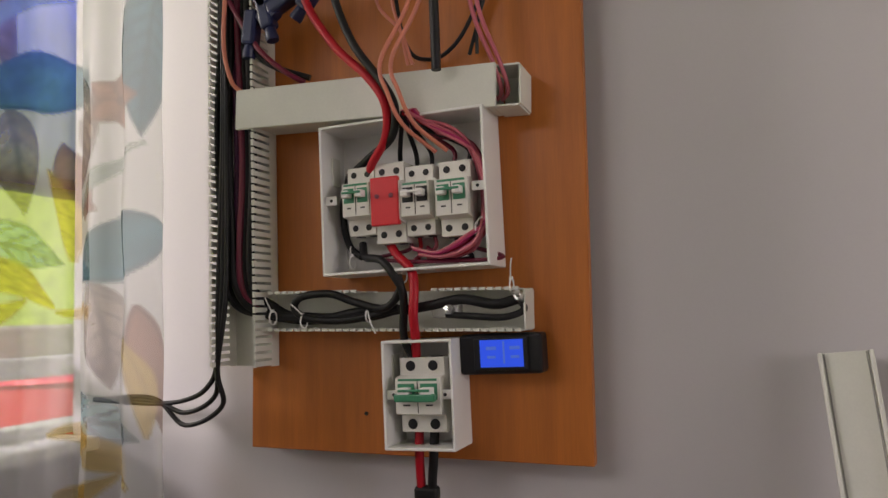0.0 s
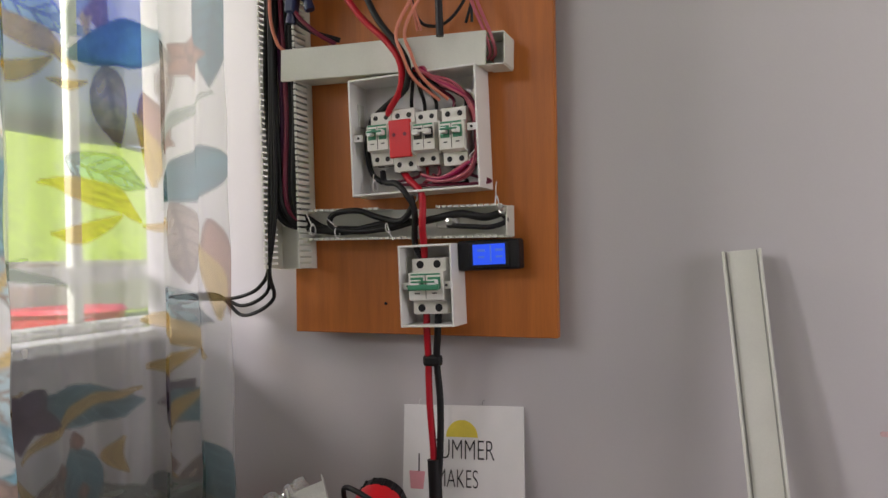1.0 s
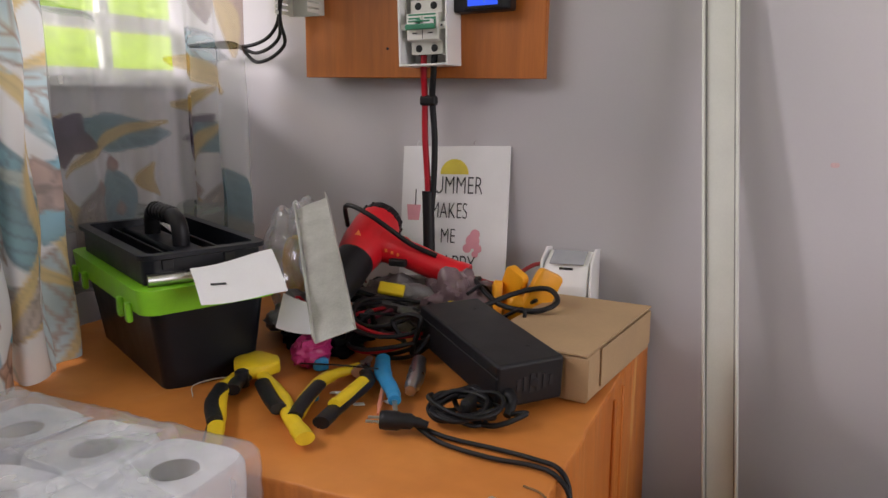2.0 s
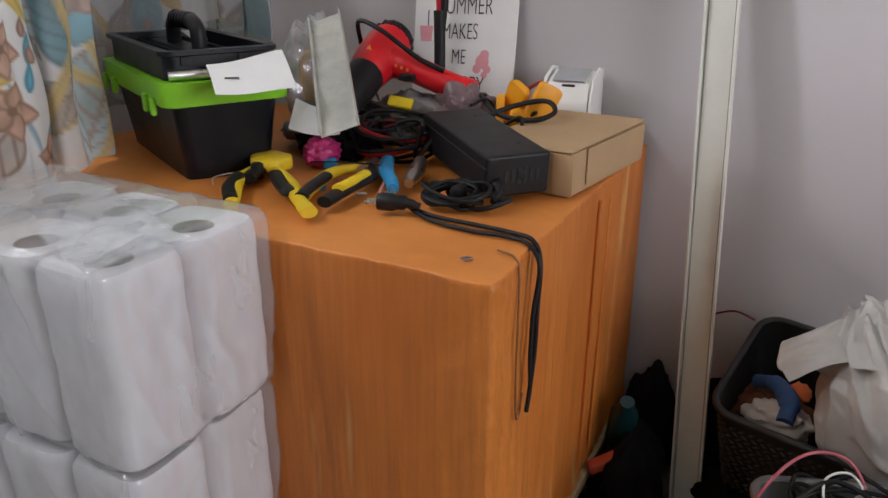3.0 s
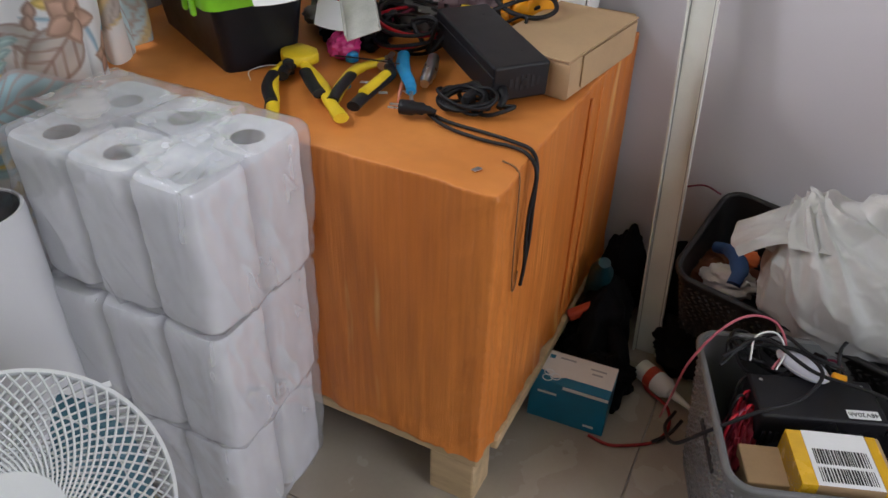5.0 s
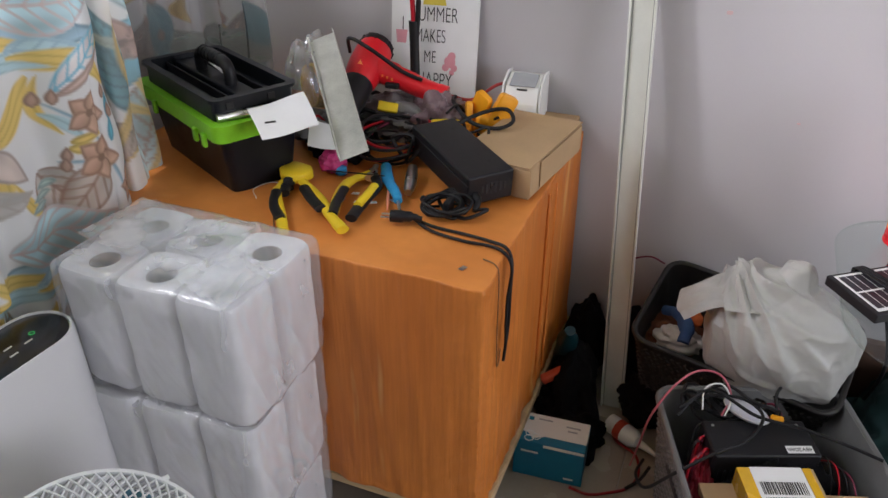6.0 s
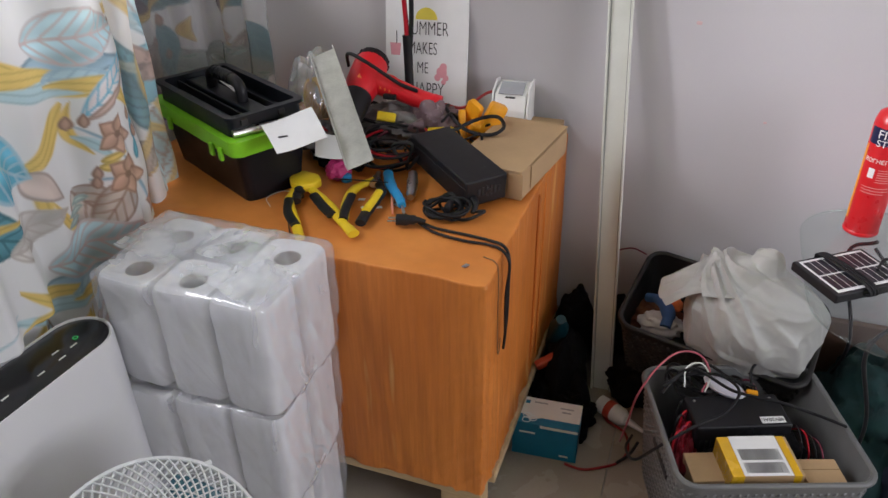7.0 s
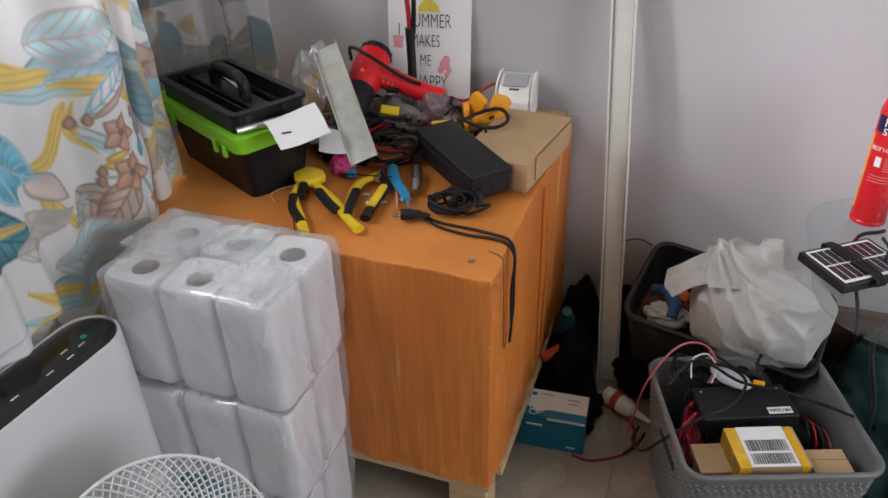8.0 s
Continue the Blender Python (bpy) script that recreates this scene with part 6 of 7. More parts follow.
for k, (x, y, c) in enumerate(((-0.17, 0.40, PAPER), (-0.145, 0.41, PAPER), (0.079, 0.265, STEEL), (-0.22, 0.42, CARD), (-0.115, 0.43, PAPER), (-0.19, 0.43, PAPER))):
    tagged(part("scrap", box(0.014, 0.008, 0.001, (0, 0, 0), 0.0003, m=pose(x, y, CT - 0.002, 0, 4, 37 * k)), c), "tiny scrap lying on the crate top", "scrap", "scraps on the crate")
cable("cable_tie", [(-0.235, 0.235, CT), (-0.26, 0.27, CT), (-0.28, 0.30, CT + 0.001)], 0.0012, BLACKR, "thin black cable tie on the crate edge", n=5)
cable("string", [(-0.345, 0.345, CT), (-0.37, 0.375, CT), (-0.355, 0.41, CT), (-0.325, 0.41, CT)], 0.0008, PAPER, "thin white string lying on the crate", n=5)
cable("wire", [(-0.27, 0.47, CT + 0.012), (-0.21, 0.465, CT + 0.02), (-0.15, 0.47, CT + 0.022)], 0.0012, BLACKR, "thin black wire across the tools", n=5)

# ---- heap of cables and packets ----
rnd = random.Random(9)
for k in range(9):
    r = 0.055 + 0.006 * (k % 4)
    cx, cy = -0.202 + rnd.uniform(-0.008, 0.008), 0.63 + rnd.uniform(-0.01, 0.01)
    z = CT + 0.006 + 0.006 * k
    pts = [(cx + r * math.cos(a), cy + r * 1.3 * math.sin(a), z + 0.006 * math.sin(2 * a + k)) for a in (2 * math.pi * i / 12 + k for i in range(13))]
    cable("coiled_cable", pts, 0.0032, (BLACKR, BLACKR, REDC, BLACKR, DARKRED, BLACKR, REDC, BLACKR, BLACKR)[k], "coil of thin cable lying in the heap", n=7, per=5)
for k in range(16):
    x, y = rnd.uniform(-0.33, -0.05), rnd.uniform(0.60, 0.80)
    pts = [(x, y, CT + 0.01)]
    for i in range(5):
        x, y = x + rnd.uniform(-0.05, 0.05), y + rnd.uniform(-0.05, 0.05)
        pts.append((max(-0.36, min(0.0, x)), max(0.56, min(0.85, y)), CT + rnd.uniform(0.01, 0.075)))
    cable("loose_cable", pts, rnd.choice((0.0022, 0.003, 0.004)), rnd.choice((BLACKR, BLACKR, DARKRED, REDC, BLACKR)), "loose cable tangled in the heap of parts", n=6, per=6)
HEAPG = mat("grey_film", (0.15, 0.14, 0.14), 0.35, var=0.4, scale=25)
for x, y, z, sx, sy, sz, mt, lab in ((-0.24, 0.74, 0.65, 0.085, 0.06, 0.045, HEAPG, "crumpled grey plastic packet in the heap"), (-0.15, 0.735, 0.66, 0.06, 0.05, 0.05, mat("mauve_film", (0.17, 0.11, 0.12), 0.3, var=0.3), "crumpled mauve plastic packet in the heap"), (-0.30, 0.585, 0.645, 0.06, 0.05, 0.03, BLACKF, "crumpled black cloth under the offcut"), (-0.36, 0.63, 0.65, 0.05, 0.06, 0.035, HEAPG, "crumpled grey bag behind the paper")):
    tagged(part("packet", lumps(x, y, z, sx, sy, sz, x * 40, 0.45, 2.6), mt, smooth=40), lab, "packet", "packets in the heap")
for x, y, z, a in ((-0.245, 0.69, 0.70, 20), (-0.115, 0.665, 0.69, 50), (-0.10, 0.70, 0.68, -20)):
    tagged(part("tape_end", box(0.042, 0.022, 0.009, (0, 0, 0), 0.003, 3, m=pose(x, y, z - 0.008, 35, 10, a)), YELLOW, smooth=40), "small folded yellow tape piece in the heap", "tape")


def connector(x, y, z, a, s=1.0):
    c = thing("pipe_clip", pose(x, y, z, 10, 20, a), "amber plastic fitting lying by the cardboard box", "plastic fitting", "amber fittings")
    part("body", box(0.036 * s, 0.022 * s, 0.024 * s, (0, 0, 0.012 * s), 0.006 * s, 3), AMBER, c, smooth=40)
    part("tab", prism(rounded(0.024 * s, 0.040 * s, 0.005 * s, 5), 0.009 * s, pose(0.006 * s, 0.004 * s, 0.034 * s, 80, 10, 15), 0.002), AMBER, c, smooth=40)
    part("wedge", box(0.03 * s, 0.012 * s, 0.016 * s, (0.006 * s, -0.014 * s, 0.012 * s), 0.004 * s, 3, m=pose(0, 0, 0, 0, 30, 20)), AMBER, c, smooth=40)


connector(-0.045, 0.735, 0.650, 20, 1.7)
connector(-0.085, 0.70, 0.642, 100, 1.4)
connector(-0.075, 0.765, 0.655, -40, 1.6)
cable("mains_lead", [(-0.13, 0.78, 0.70), (-0.12, 0.74, 0.705), (-0.06, 0.68, 0.69), (0.0, 0.665, 0.69), (0.025, 0.69, 0.70), (0.0, 0.72, 0.71), (-0.05, 0.70, 0.70), (-0.12, 0.62, 0.67)], 0.004, BLACKR, "black cord looping over the amber fittings")
cable("wire", [(-0.14, 0.78, 0.70), (-0.10, 0.80, 0.69), (-0.06, 0.83, 0.715), (-0.045, 0.84, 0.72)], 0.0035, mat("dull_red_cable", (0.35, 0.03, 0.03), 0.4), "dull red wire end sticking up behind the gun")
# clear bag with coiled yellow cable
tagged(part("clear_bag", lumps(-0.41, 0.685, 0.712, 0.05, 0.06, 0.098, 12, 0.35, 2.4), BAGCLEAR, smooth=60), "clear plastic bag holding a coil of yellow cable", "plastic bag")
for k in range(5):
    pts = [(-0.412 + 0.006 * k + (0.022 + 0.003 * k) * math.cos(a), 0.672 + 0.004 * k, 0.722 + 0.045 * math.sin(a)) for a in (2 * math.pi * i / 10 for i in range(11))]
    cable("cable_coil", pts, 0.0042, mat("ochre_cable", (0.62, 0.33, 0.06), 0.4), "ochre cable coiled inside the clear bag", n=7, per=4)

# ---- floor things by the crate ----
mk = thing("mask_box", pose(0.197, 0.509, 0.0, 0, 0, 4), "teal and white printed carton standing on the floor", "carton")
part("carton", box(0.147, 0.083, 0.1, (0, 0, 0.0505), 0.0015), TEAL, mk)
CREAM = mat("cream_print", (0.74, 0.71, 0.68), 0.5, var=0.05)
part("white_panel", prism([(-0.073, -0.014), (-0.052, -0.016), (-0.034, -0.030), (-0.012, -0.020), (0.073, -0.020), (0.073, 0.0412), (-0.073, 0.0412)], 0.0006, pose(0, 0, 0.1006)), CREAM, mk)
part("stripe", box(0.085, 0.0006, 0.007, (0.03, -0.0421, 0.094)), CREAM, mk)
bm = bmesh.new()
for k in range(3):
    tube([(-0.04 + 0.009 * math.cos(a) + 0.009 * math.cos(2.1 * k), -0.026 + 0.008 * math.sin(a) + 0.008 * math.sin(2.1 * k), 0.1016) for a in (2 * math.pi * i / 12 for i in range(13))], 0.0009, 5, 3, bm)
part("swirl_mark", bm, mat("pale_print", (0.72, 0.76, 0.78), 0.5), mk)
part("logo_square", box(0.01, 0.01, 0.0006, (-0.05, 0.025, 0.1018)), TEAL, mk)
for x, z, w in ((-0.04, 0.072, 0.036), (0.045, 0.016, 0.02)):
    part("print_bar", box(w, 0.0006, 0.005, (x, -0.0421, z)), CREAM, mk)
for x, y, w in ((-0.02, 0.027, 0.03), (0.04, 0.02, 0.03), (0.04, 0.008, 0.02)):
    part("print_bar", box(w, 0.004, 0.0005, (x, y, 0.1018)), mat("grey_print", (0.35, 0.35, 0.36), 0.6), mk)

gt = thing("glue_tube", pose(0.335, 0.64, 0.024, 0, 0, -30), "white and red plastic glue bottle lying on the floor", "glue bottle")
part("bottle", lathe([(0.012, -0.05), (0.021, -0.046), (0.022, 0.02), (0.014, 0.034), (0.008, 0.036)], 20, pose(0, 0, 0, 0, 90)), WHITE, gt, smooth=40)
part("label", lathe([(0.0223, -0.022), (0.0225, -0.012), (0.0223, -0.004)], 20, pose(0, 0, 0, 0, 90)), mat("red_label", (0.5, 0.06, 0.03), 0.45), gt)
part("spout", lathe([(0.009, 0.034), (0.008, 0.05), (0.003, 0.09), (0.002, 0.09)], 14, pose(0, 0, 0, 0, 90)), WHITE, gt, smooth=40)
cable("cable", [(0.25, 0.462, 0.004), (0.29, 0.458, 0.004), (0.326, 0.475, 0.004), (0.365, 0.505, 0.004), (0.38, 0.55, 0.005), (0.365, 0.60, 0.006), (0.32, 0.625, 0.008), (0.30, 0.66, 0.006)], 0.003, mat("floor_red_cable", (0.3, 0.01, 0.012), 0.5), "dull red cable curling across the floor tiles")
cable("cable", [(0.36, 0.50, 0.005), (0.385, 0.52, 0.02), (0.40, 0.535, 0.05)], 0.0034, BLACKR, "black cable end rising from the floor")
bag_parts = ((0.195, 0.70, 0.075, 0.05, 0.10, 0.085, BLACKF, "crumpled black cloth bag behind the crate"), (0.19, 0.835, 0.10, 0.05, 0.05, 0.11, BLACKF, "black rucksack standing against the wall"), (0.30, 0.845, 0.10, 0.07, 0.045, 0.11, BLACKF, "black cloth bundle against the wall"))
for x, y, z, sx, sy, sz, mt, lab in bag_parts:
    tagged(part("cloth_bag", lumps(x, y, z, sx, sy, sz, x * 31, 0.25, 2.0), mt, smooth=60), lab, "bag")
tagged(part("strap", tube([(0.215, 0.66, 0.12), (0.245, 0.63, 0.09), (0.265, 0.60, 0.04), (0.272, 0.555, 0.012), (0.27, 0.535, 0.01)], [0.018, 0.02, 0.018, 0.012, 0.009], 10), BLACKF, smooth=60), "black padded strap drooping to the floor", "strap")
tagged(part("bottle", lathe([(0.022, 0), (0.024, 0.01), (0.024, 0.10), (0.012, 0.125), (0.012, 0.14)], 20, pose(0.158, 0.745, 0.11, 25, 10)), mat("teal_plastic", (0.0, 0.03, 0.04), 0.4), smooth=40), "dark teal bottle among the bags", "bottle")
tagged(part("tool_grip", box(0.07, 0.022, 0.02, (0, 0, 0), 0.006, 3, m=pose(0.165, 0.645, 0.14, 0, -25, 30)), mat("orange_red_plastic", (0.5, 0.07, 0.03), 0.45)), "orange-red plastic tool grip among the bags", "tool")
tagged(part("cloth_wad", lumps(0.375, 0.735, 0.055, 0.065, 0.06, 0.06, 19, 0.35), BLACKF, smooth=60), "dark crumpled bundle on the floor by the dark basket", "bundle")
tagged(part("cloth_wad", lumps(0.235, 0.60, 0.04, 0.05, 0.04, 0.045, 27, 0.35), BLACKF, smooth=60), "dark crumpled bundle on the floor behind the carton", "bundle")
tagged(part("cloth_wad", lumps(0.185, 0.64, 0.045, 0.05, 0.05, 0.045, 8, 0.4), BLACKF, smooth=60), "dark bundle on the floor beside the crate", "bundle")

# ---- baskets ----


def basket(m, w, d, h, material, label, lozenge=0.0105, slot=True):
    """A woven-look plastic basket: tapered shell, rolled rim, rows of slanted raised dashes."""
    bk = thing("storage_basket", m, label, "basket", "plastic baskets")
    k0 = 0.86
    own = bmesh.new()
    rows = ((k0, 0.0, 0), (1.0, h, 0), (1.0, h, 0.004), (k0, 0.005, 0.004))
    rings = [[own.verts.new((x * k, y * k, z)) for x, y in rounded(w - 2 * i, d - 2 * i, 0.035 - i)] for k, z, i in rows]
    for a, b in zip(rings, rings[1:]):
        for k in range(len(a)):
            own.faces.new((a[k], a[(k + 1) % len(a)], b[(k + 1) % len(b)], b[k]))
    own.faces.new(list(reversed(rings[0])))
    own.faces.new(rings[-1])
    part("shell", own, material, bk, smooth=40)
    ring = rounded(w + 0.004, d + 0.004, 0.036)
    part("rim", tube([(x, y, h - 0.002) for x, y in ring + ring[:1]], 0.0055, 8, 2, None, False, False), material, bk, smooth=80)
    own = bmesh.new()
    n_row = int((h - 0.03) / lozenge)
    for i in range(n_row):
        z = 0.015 + (i + 0.5) * lozenge
        k = k0 + (1 - k0) * z / h
        outline = [Vector((x * k, y * k, z)) for x, y in rounded(w, d, 0.035, 8)]
        outline.append(outline[0])
        run = 0.0
        step = lozenge * 1.35
        for a, b in zip(outline, outline[1:]):
            ln = (b - a).length
            t = (b - a) / ln
            nrm = Vector((t.y, -t.x, 0))
            s = step - run if run else 0.0
            pos = s
            while pos < ln:
                c = a + t * pos
                sl = lozenge * 0.28 * (1 if i % 2 else -1)
                pts = [c - t * step * 0.42 + Vector((0, 0, -sl)), c + Vector((0, 0, -lozenge * 0.36)), c + t * step * 0.42 + Vector((0, 0, sl)), c + Vector((0, 0, lozenge * 0.36))]
                vs = [own.verts.new(p + nrm * 0.0003) for p in pts]
                top = own.verts.new(c + nrm * 0.0032)
                for q in range(4):
                    own.faces.new((vs[q], vs[(q + 1) % 4], top))
                pos += step
            run = (run + ln) % step
    wv = part("weave", own, material, bk, "raised woven dashes", smooth=None)
    wv["kind"] = "stuff"
    if slot:
        part("grip_slot", box(0.004, 0.10, 0.012, (-w / 2 * 0.965 - 0.001, -0.02, h * 0.72), 0.001, m=None), INK, bk)
    return bk


basket(pose(0.597, 0.435, 0.001, 0, 0, 19.5), 0.345, 0.31, 0.27, GREY_B, "grey woven plastic basket filled with chargers, cables and parcels")
basket(frame_of((0.53, 0.795, 0.066), (0.53 + 0.97, 0.795 - 0.20, 0.066 - 0.06), (0.53 + 0.12, 0.795 + 0.95, 0.066 + 0.28)), 0.40, 0.24, 0.25, DARK_B, "dark brown woven plastic basket leaning on the wall", slot=False)
tagged(part("basket_prop", lumps(0.60, 0.80, 0.03, 0.16, 0.07, 0.035, 2, 0.3), BLACKF, smooth=60), "dark folded cloth beneath the leaning basket", "cloth")

# contents of the grey basket
tagged(part("cloth_wad", lumps(0.60, 0.44, 0.13, 0.125, 0.105, 0.125, 21, 0.2, 3), BLACKF, smooth=60), "dark jumble of cables filling the grey basket", "cable jumble")
tagged(part("cable_jumble", lumps(0.485, 0.395, 0.19, 0.022, 0.075, 0.055, 23, 0.4, 3), mat("crimson_wire", (0.22, 0.008, 0.02), 0.5), smooth=50), "tangle of crimson wires at the basket side", "wires")
ch = thing("battery_charger", pose(0.573, 0.456, 0.207, 0, 0, 21.5), "black ribbed battery charger with a white label", "charger")
part("shell", box(0.185, 0.088, 0.066, (0, 0, 0.032), 0.005, 3), BLACKP, ch)
for k in range(17):
    part("cooling_fin", box(0.004, 0.004, 0.026, (-0.08 + 0.01 * k, -0.0445, 0.018), 0.001), BLACKP, ch)
part("label", box(0.046, 0.017, 0.0006, (0.058, -0.029, 0.0656), 0.0002), PAPER, ch, "white rounded label")
words("48V20Ah", 0.0115, INK, ch, pose(0.058, -0.029, 0.0662, 0, 0, 180))
for x in (-0.075, 0.075):
    part("screw", lathe([(0.003, 0), (0.003, 0.0005), (0.001, 0.001)], 10, pose(x, 0.03, 0.0652)), STEEL, ch)
pc = thing("parcel", pose(0.613, 0.343, 0.205, 0, 0, 20), "small brown parcel with a white barcode label and yellow tape", "parcel")
part("carton", box(0.128, 0.094, 0.07, (0, 0, 0.035), 0.002), CARD, pc)
part("packing_tape", box(0.022, 0.0948, 0.0706, (-0.0530, -0.0003, 0.0355), 0.001), mat("yellow_tape", (0.72, 0.42, 0.02), 0.25), pc, "glossy yellow tape")
part("packing_tape", box(0.014, 0.0948, 0.0706, (0.052, -0.0003, 0.0355), 0.001), MATS["yellow_tape"], pc, "glossy yellow tape")
lb = part("address_label", box(0.086, 0.0945, 0.0006, (0.0, 0.0, 0.0712)), PAPER, pc, "white barcode label")
rr = random.Random(3)
for row, z0, h in ((0, 0.002, 0.026), (1, -0.029, 0.024)):
    x = -0.036
    while x < 0.036:
        wv = rr.choice((0.0011, 0.0018, 0.0026))
        part("barcode_bar", box(wv, h, 0.0004, (x + wv / 2, z0, 0.0718)), INK, lb)
        x += wv + rr.choice((0.0012, 0.002))
sb = thing("small_carton", pose(0.722, 0.362, 0.195, 0, 0, 19), "small plain brown carton in the basket", "carton")
part("carton", box(0.07, 0.058, 0.058, (0, 0, 0.03), 0.0015), CARD, sb)
part("flap_line", box(0.0702, 0.0012, 0.0006, (0, 0.004, 0.0594)), mat("card_edge", (0.25, 0.15, 0.07), 0.8), sb)
tagged(part("carton_piece", box(0.06, 0.07, 0.05, (0, 0, 0), 0.002, m=pose(0.524, 0.322, 0.213, 0, 0, 20)), CARD), "plain brown carton beside the parcel", "carton")
ms = thing("computer_mouse", pose(0.545, 0.503, 0.285, 0, 0, -25), "pale white oval plastic pebble lying on cables", "plastic case")
bm = bmesh.new()
bmesh.ops.create_uvsphere(bm, u_segments=28, v_segments=16, radius=1)
bmesh.ops.transform(bm, matrix=Matrix.Diagonal((0.043, 0.021, 0.015, 1)), verts=bm.verts)
part("body", bm, mat("pale_violet_plastic", (0.66, 0.66, 0.74), 0.3), ms, smooth=180)
part("seam", tube([(0.0435 * math.cos(a), 0.0214 * math.sin(a), 0) for a in (2 * math.pi * k / 24 for k in range(25))], 0.0006, 5, 1, None, False), PVC, ms)
tagged(part("wire_nut", box(0.022, 0.012, 0.010, (0.596, 0.492, 0.292), 0.003), AMBER), "small amber connector block by the charger", "connector")
cable("cable", [(0.36, 0.545, 0.03), (0.372, 0.50, 0.14), (0.385, 0.455, 0.26), (0.415, 0.475, 0.325), (0.45, 0.52, 0.335), (0.49, 0.53, 0.33), (0.515, 0.515, 0.30), (0.505, 0.49, 0.27)], 0.0021, PINKC, "pink cable arching over the basket rim")
cable("cable", [(0.470, 0.47, 0.29), (0.468, 0.50, 0.315), (0.495, 0.52, 0.318), (0.515, 0.505, 0.30), (0.51, 0.48, 0.28)], 0.0016, WHITE, "thin white cable loop on the charger")
cable("cable", [(0.385, 0.50, 0.10), (0.378, 0.42, 0.14), (0.40, 0.345, 0.19), (0.44, 0.33, 0.255), (0.50, 0.355, 0.305), (0.545, 0.40, 0.306), (0.57, 0.47, 0.308), (0.53, 0.51, 0.305), (0.46, 0.49, 0.30), (0.43, 0.45, 0.28)], 0.003, BLACKR, "black cable looping over the charger and rim")
cable("cable", [(0.43, 0.46, 0.29), (0.48, 0.50, 0.315), (0.56, 0.47, 0.306), (0.64, 0.47, 0.302), (0.71, 0.47, 0.29), (0.765, 0.462, 0.283)], 0.003, BLACKR, "black cable across the charger to the rim")
cable("cable", [(0.45, 0.50, 0.28), (0.50, 0.53, 0.31), (0.55, 0.50, 0.312), (0.60, 0.50, 0.303)], 0.003, BLACKR, "black cable behind the charger")
cable("cable", [(0.60, 0.52, 0.27), (0.595, 0.56, 0.30), (0.63, 0.60, 0.305), (0.67, 0.60, 0.29)], 0.003, BLACKR, "black cable over the rear basket rim")
for k in range(4):
    x = 0.68 + 0.012 * k
    cable("wire", [(x - 0.02, 0.49, 0.22), (x, 0.46 - 0.01 * k, 0.262), (x + 0.012, 0.43 - 0.01 * k, 0.25), (x + 0.02, 0.41, 0.20)], 0.0014, (BLACKR, REDC, BLACKR, DARKRED, BLACKR, REDC)[k], "thin wire end in the basket", n=6)
for k in range(7):
    x = 0.462 + 0.008 * (k % 3)
    cable("wire", [(x, 0.34 + 0.015 * k, 0.20), (x + 0.004, 0.36 + 0.015 * k, 0.262), (x + 0.015, 0.38 + 0.014 * k, 0.255), (x + 0.025, 0.36 + 0.016 * k, 0.22)], 0.0022, (REDC, DARKRED, REDC, BLACKR, REDC, DARKRED, BLACKR)[k], "red wire tangled in the basket", n=6)

rnd = random.Random(17)
for k in range(12):
    cx, cy, r = rnd.uniform(0.45, 0.60), rnd.uniform(0.515, 0.545), rnd.uniform(0.025, 0.05)
    a0, tilt = rnd.uniform(0, 6.28), rnd.uniform(-0.25, 0.25)
    pts = [(cx + r * math.cos(a0 + 0.75 * i), cy + 0.6 * r * math.sin(a0 + 0.75 * i), 0.262 + 0.012 * math.sin(1.3 * i + k) + tilt * r * math.cos(a0 + 0.75 * i)) for i in range(8)]
    cable("cable", pts, rnd.choice((0.0022, 0.003, 0.003)), rnd.choice((BLACKR, BLACKR, BLACKR, DARKRED)), "thin cable coiled on top of the basket jumble", n=6, per=5)

# ---- white bag, toy, cloth ----


def plastic_bag():
    """A stuffed carrier bag: a sagging sack with a flopped neck, crumpled all over."""
    own = bmesh.new()
    bmesh.ops.create_uvsphere(own, u_segments=220, v_segments=140, radius=1)
    mid = Vector((0.545, 0.675, 0.345))
    swells = (((0.59, 0.668, 0.335), (0.142, 0.105, 0.135)), ((0.545, 0.68, 0.40), (0.098, 0.08, 0.088)), ((0.465, 0.675, 0.402), (0.045, 0.038, 0.03)), ((0.525, 0.665, 0.33), (0.06, 0.06, 0.10)), ((0.592, 0.68, 0.43), (0.05, 0.045, 0.075)), ((0.487, 0.685, 0.425), (0.035, 0.04, 0.055)))
    for v in own.verts:
        d = v.co.normalized()
        reach = 0.0
        for c, r in swells:
            o = Vector([(mid[i] - c[i]) / r[i] for i in range(3)])
            e = Vector([d[i] / r[i] for i in range(3)])
            A, B, C = e.dot(e), e.dot(o), o.dot(o) - 1
            disc = B * B - A * C
            if disc > 0:
                reach = max(reach, (-B + math.sqrt(disc)) / A)
        p = mid + d * max(reach, 0.03)
        swing = math.atan2(p.z - 0.50, p.x - 0.47)
        far = math.hypot(p.z - 0.50, p.x - 0.47)
        fold = max(-0.4, 1 - 4 * abs(noise.noise(Vector((swing * 3.2, far * 5, p.y * 5 + 2)))))
        crease = max(0, 1 - 5 * abs(noise.noise(p * 12 + Vector((1, 5, 2)) + 0.5 * noise.noise_vector(p * 9))))
        fine = max(0, 1 - 4 * abs(noise.noise(Vector((swing * 9, far * 14, p.y * 18)) + 0.6 * noise.noise_vector(p * 20))))
        v.co = p + d * (0.011 * fold + 0.005 * crease + 0.0022 * fine - 0.006)
    bmesh.ops.smooth_vert(own, verts=own.verts, factor=0.35, use_axis_x=True, use_axis_y=True, use_axis_z=True)
    return own


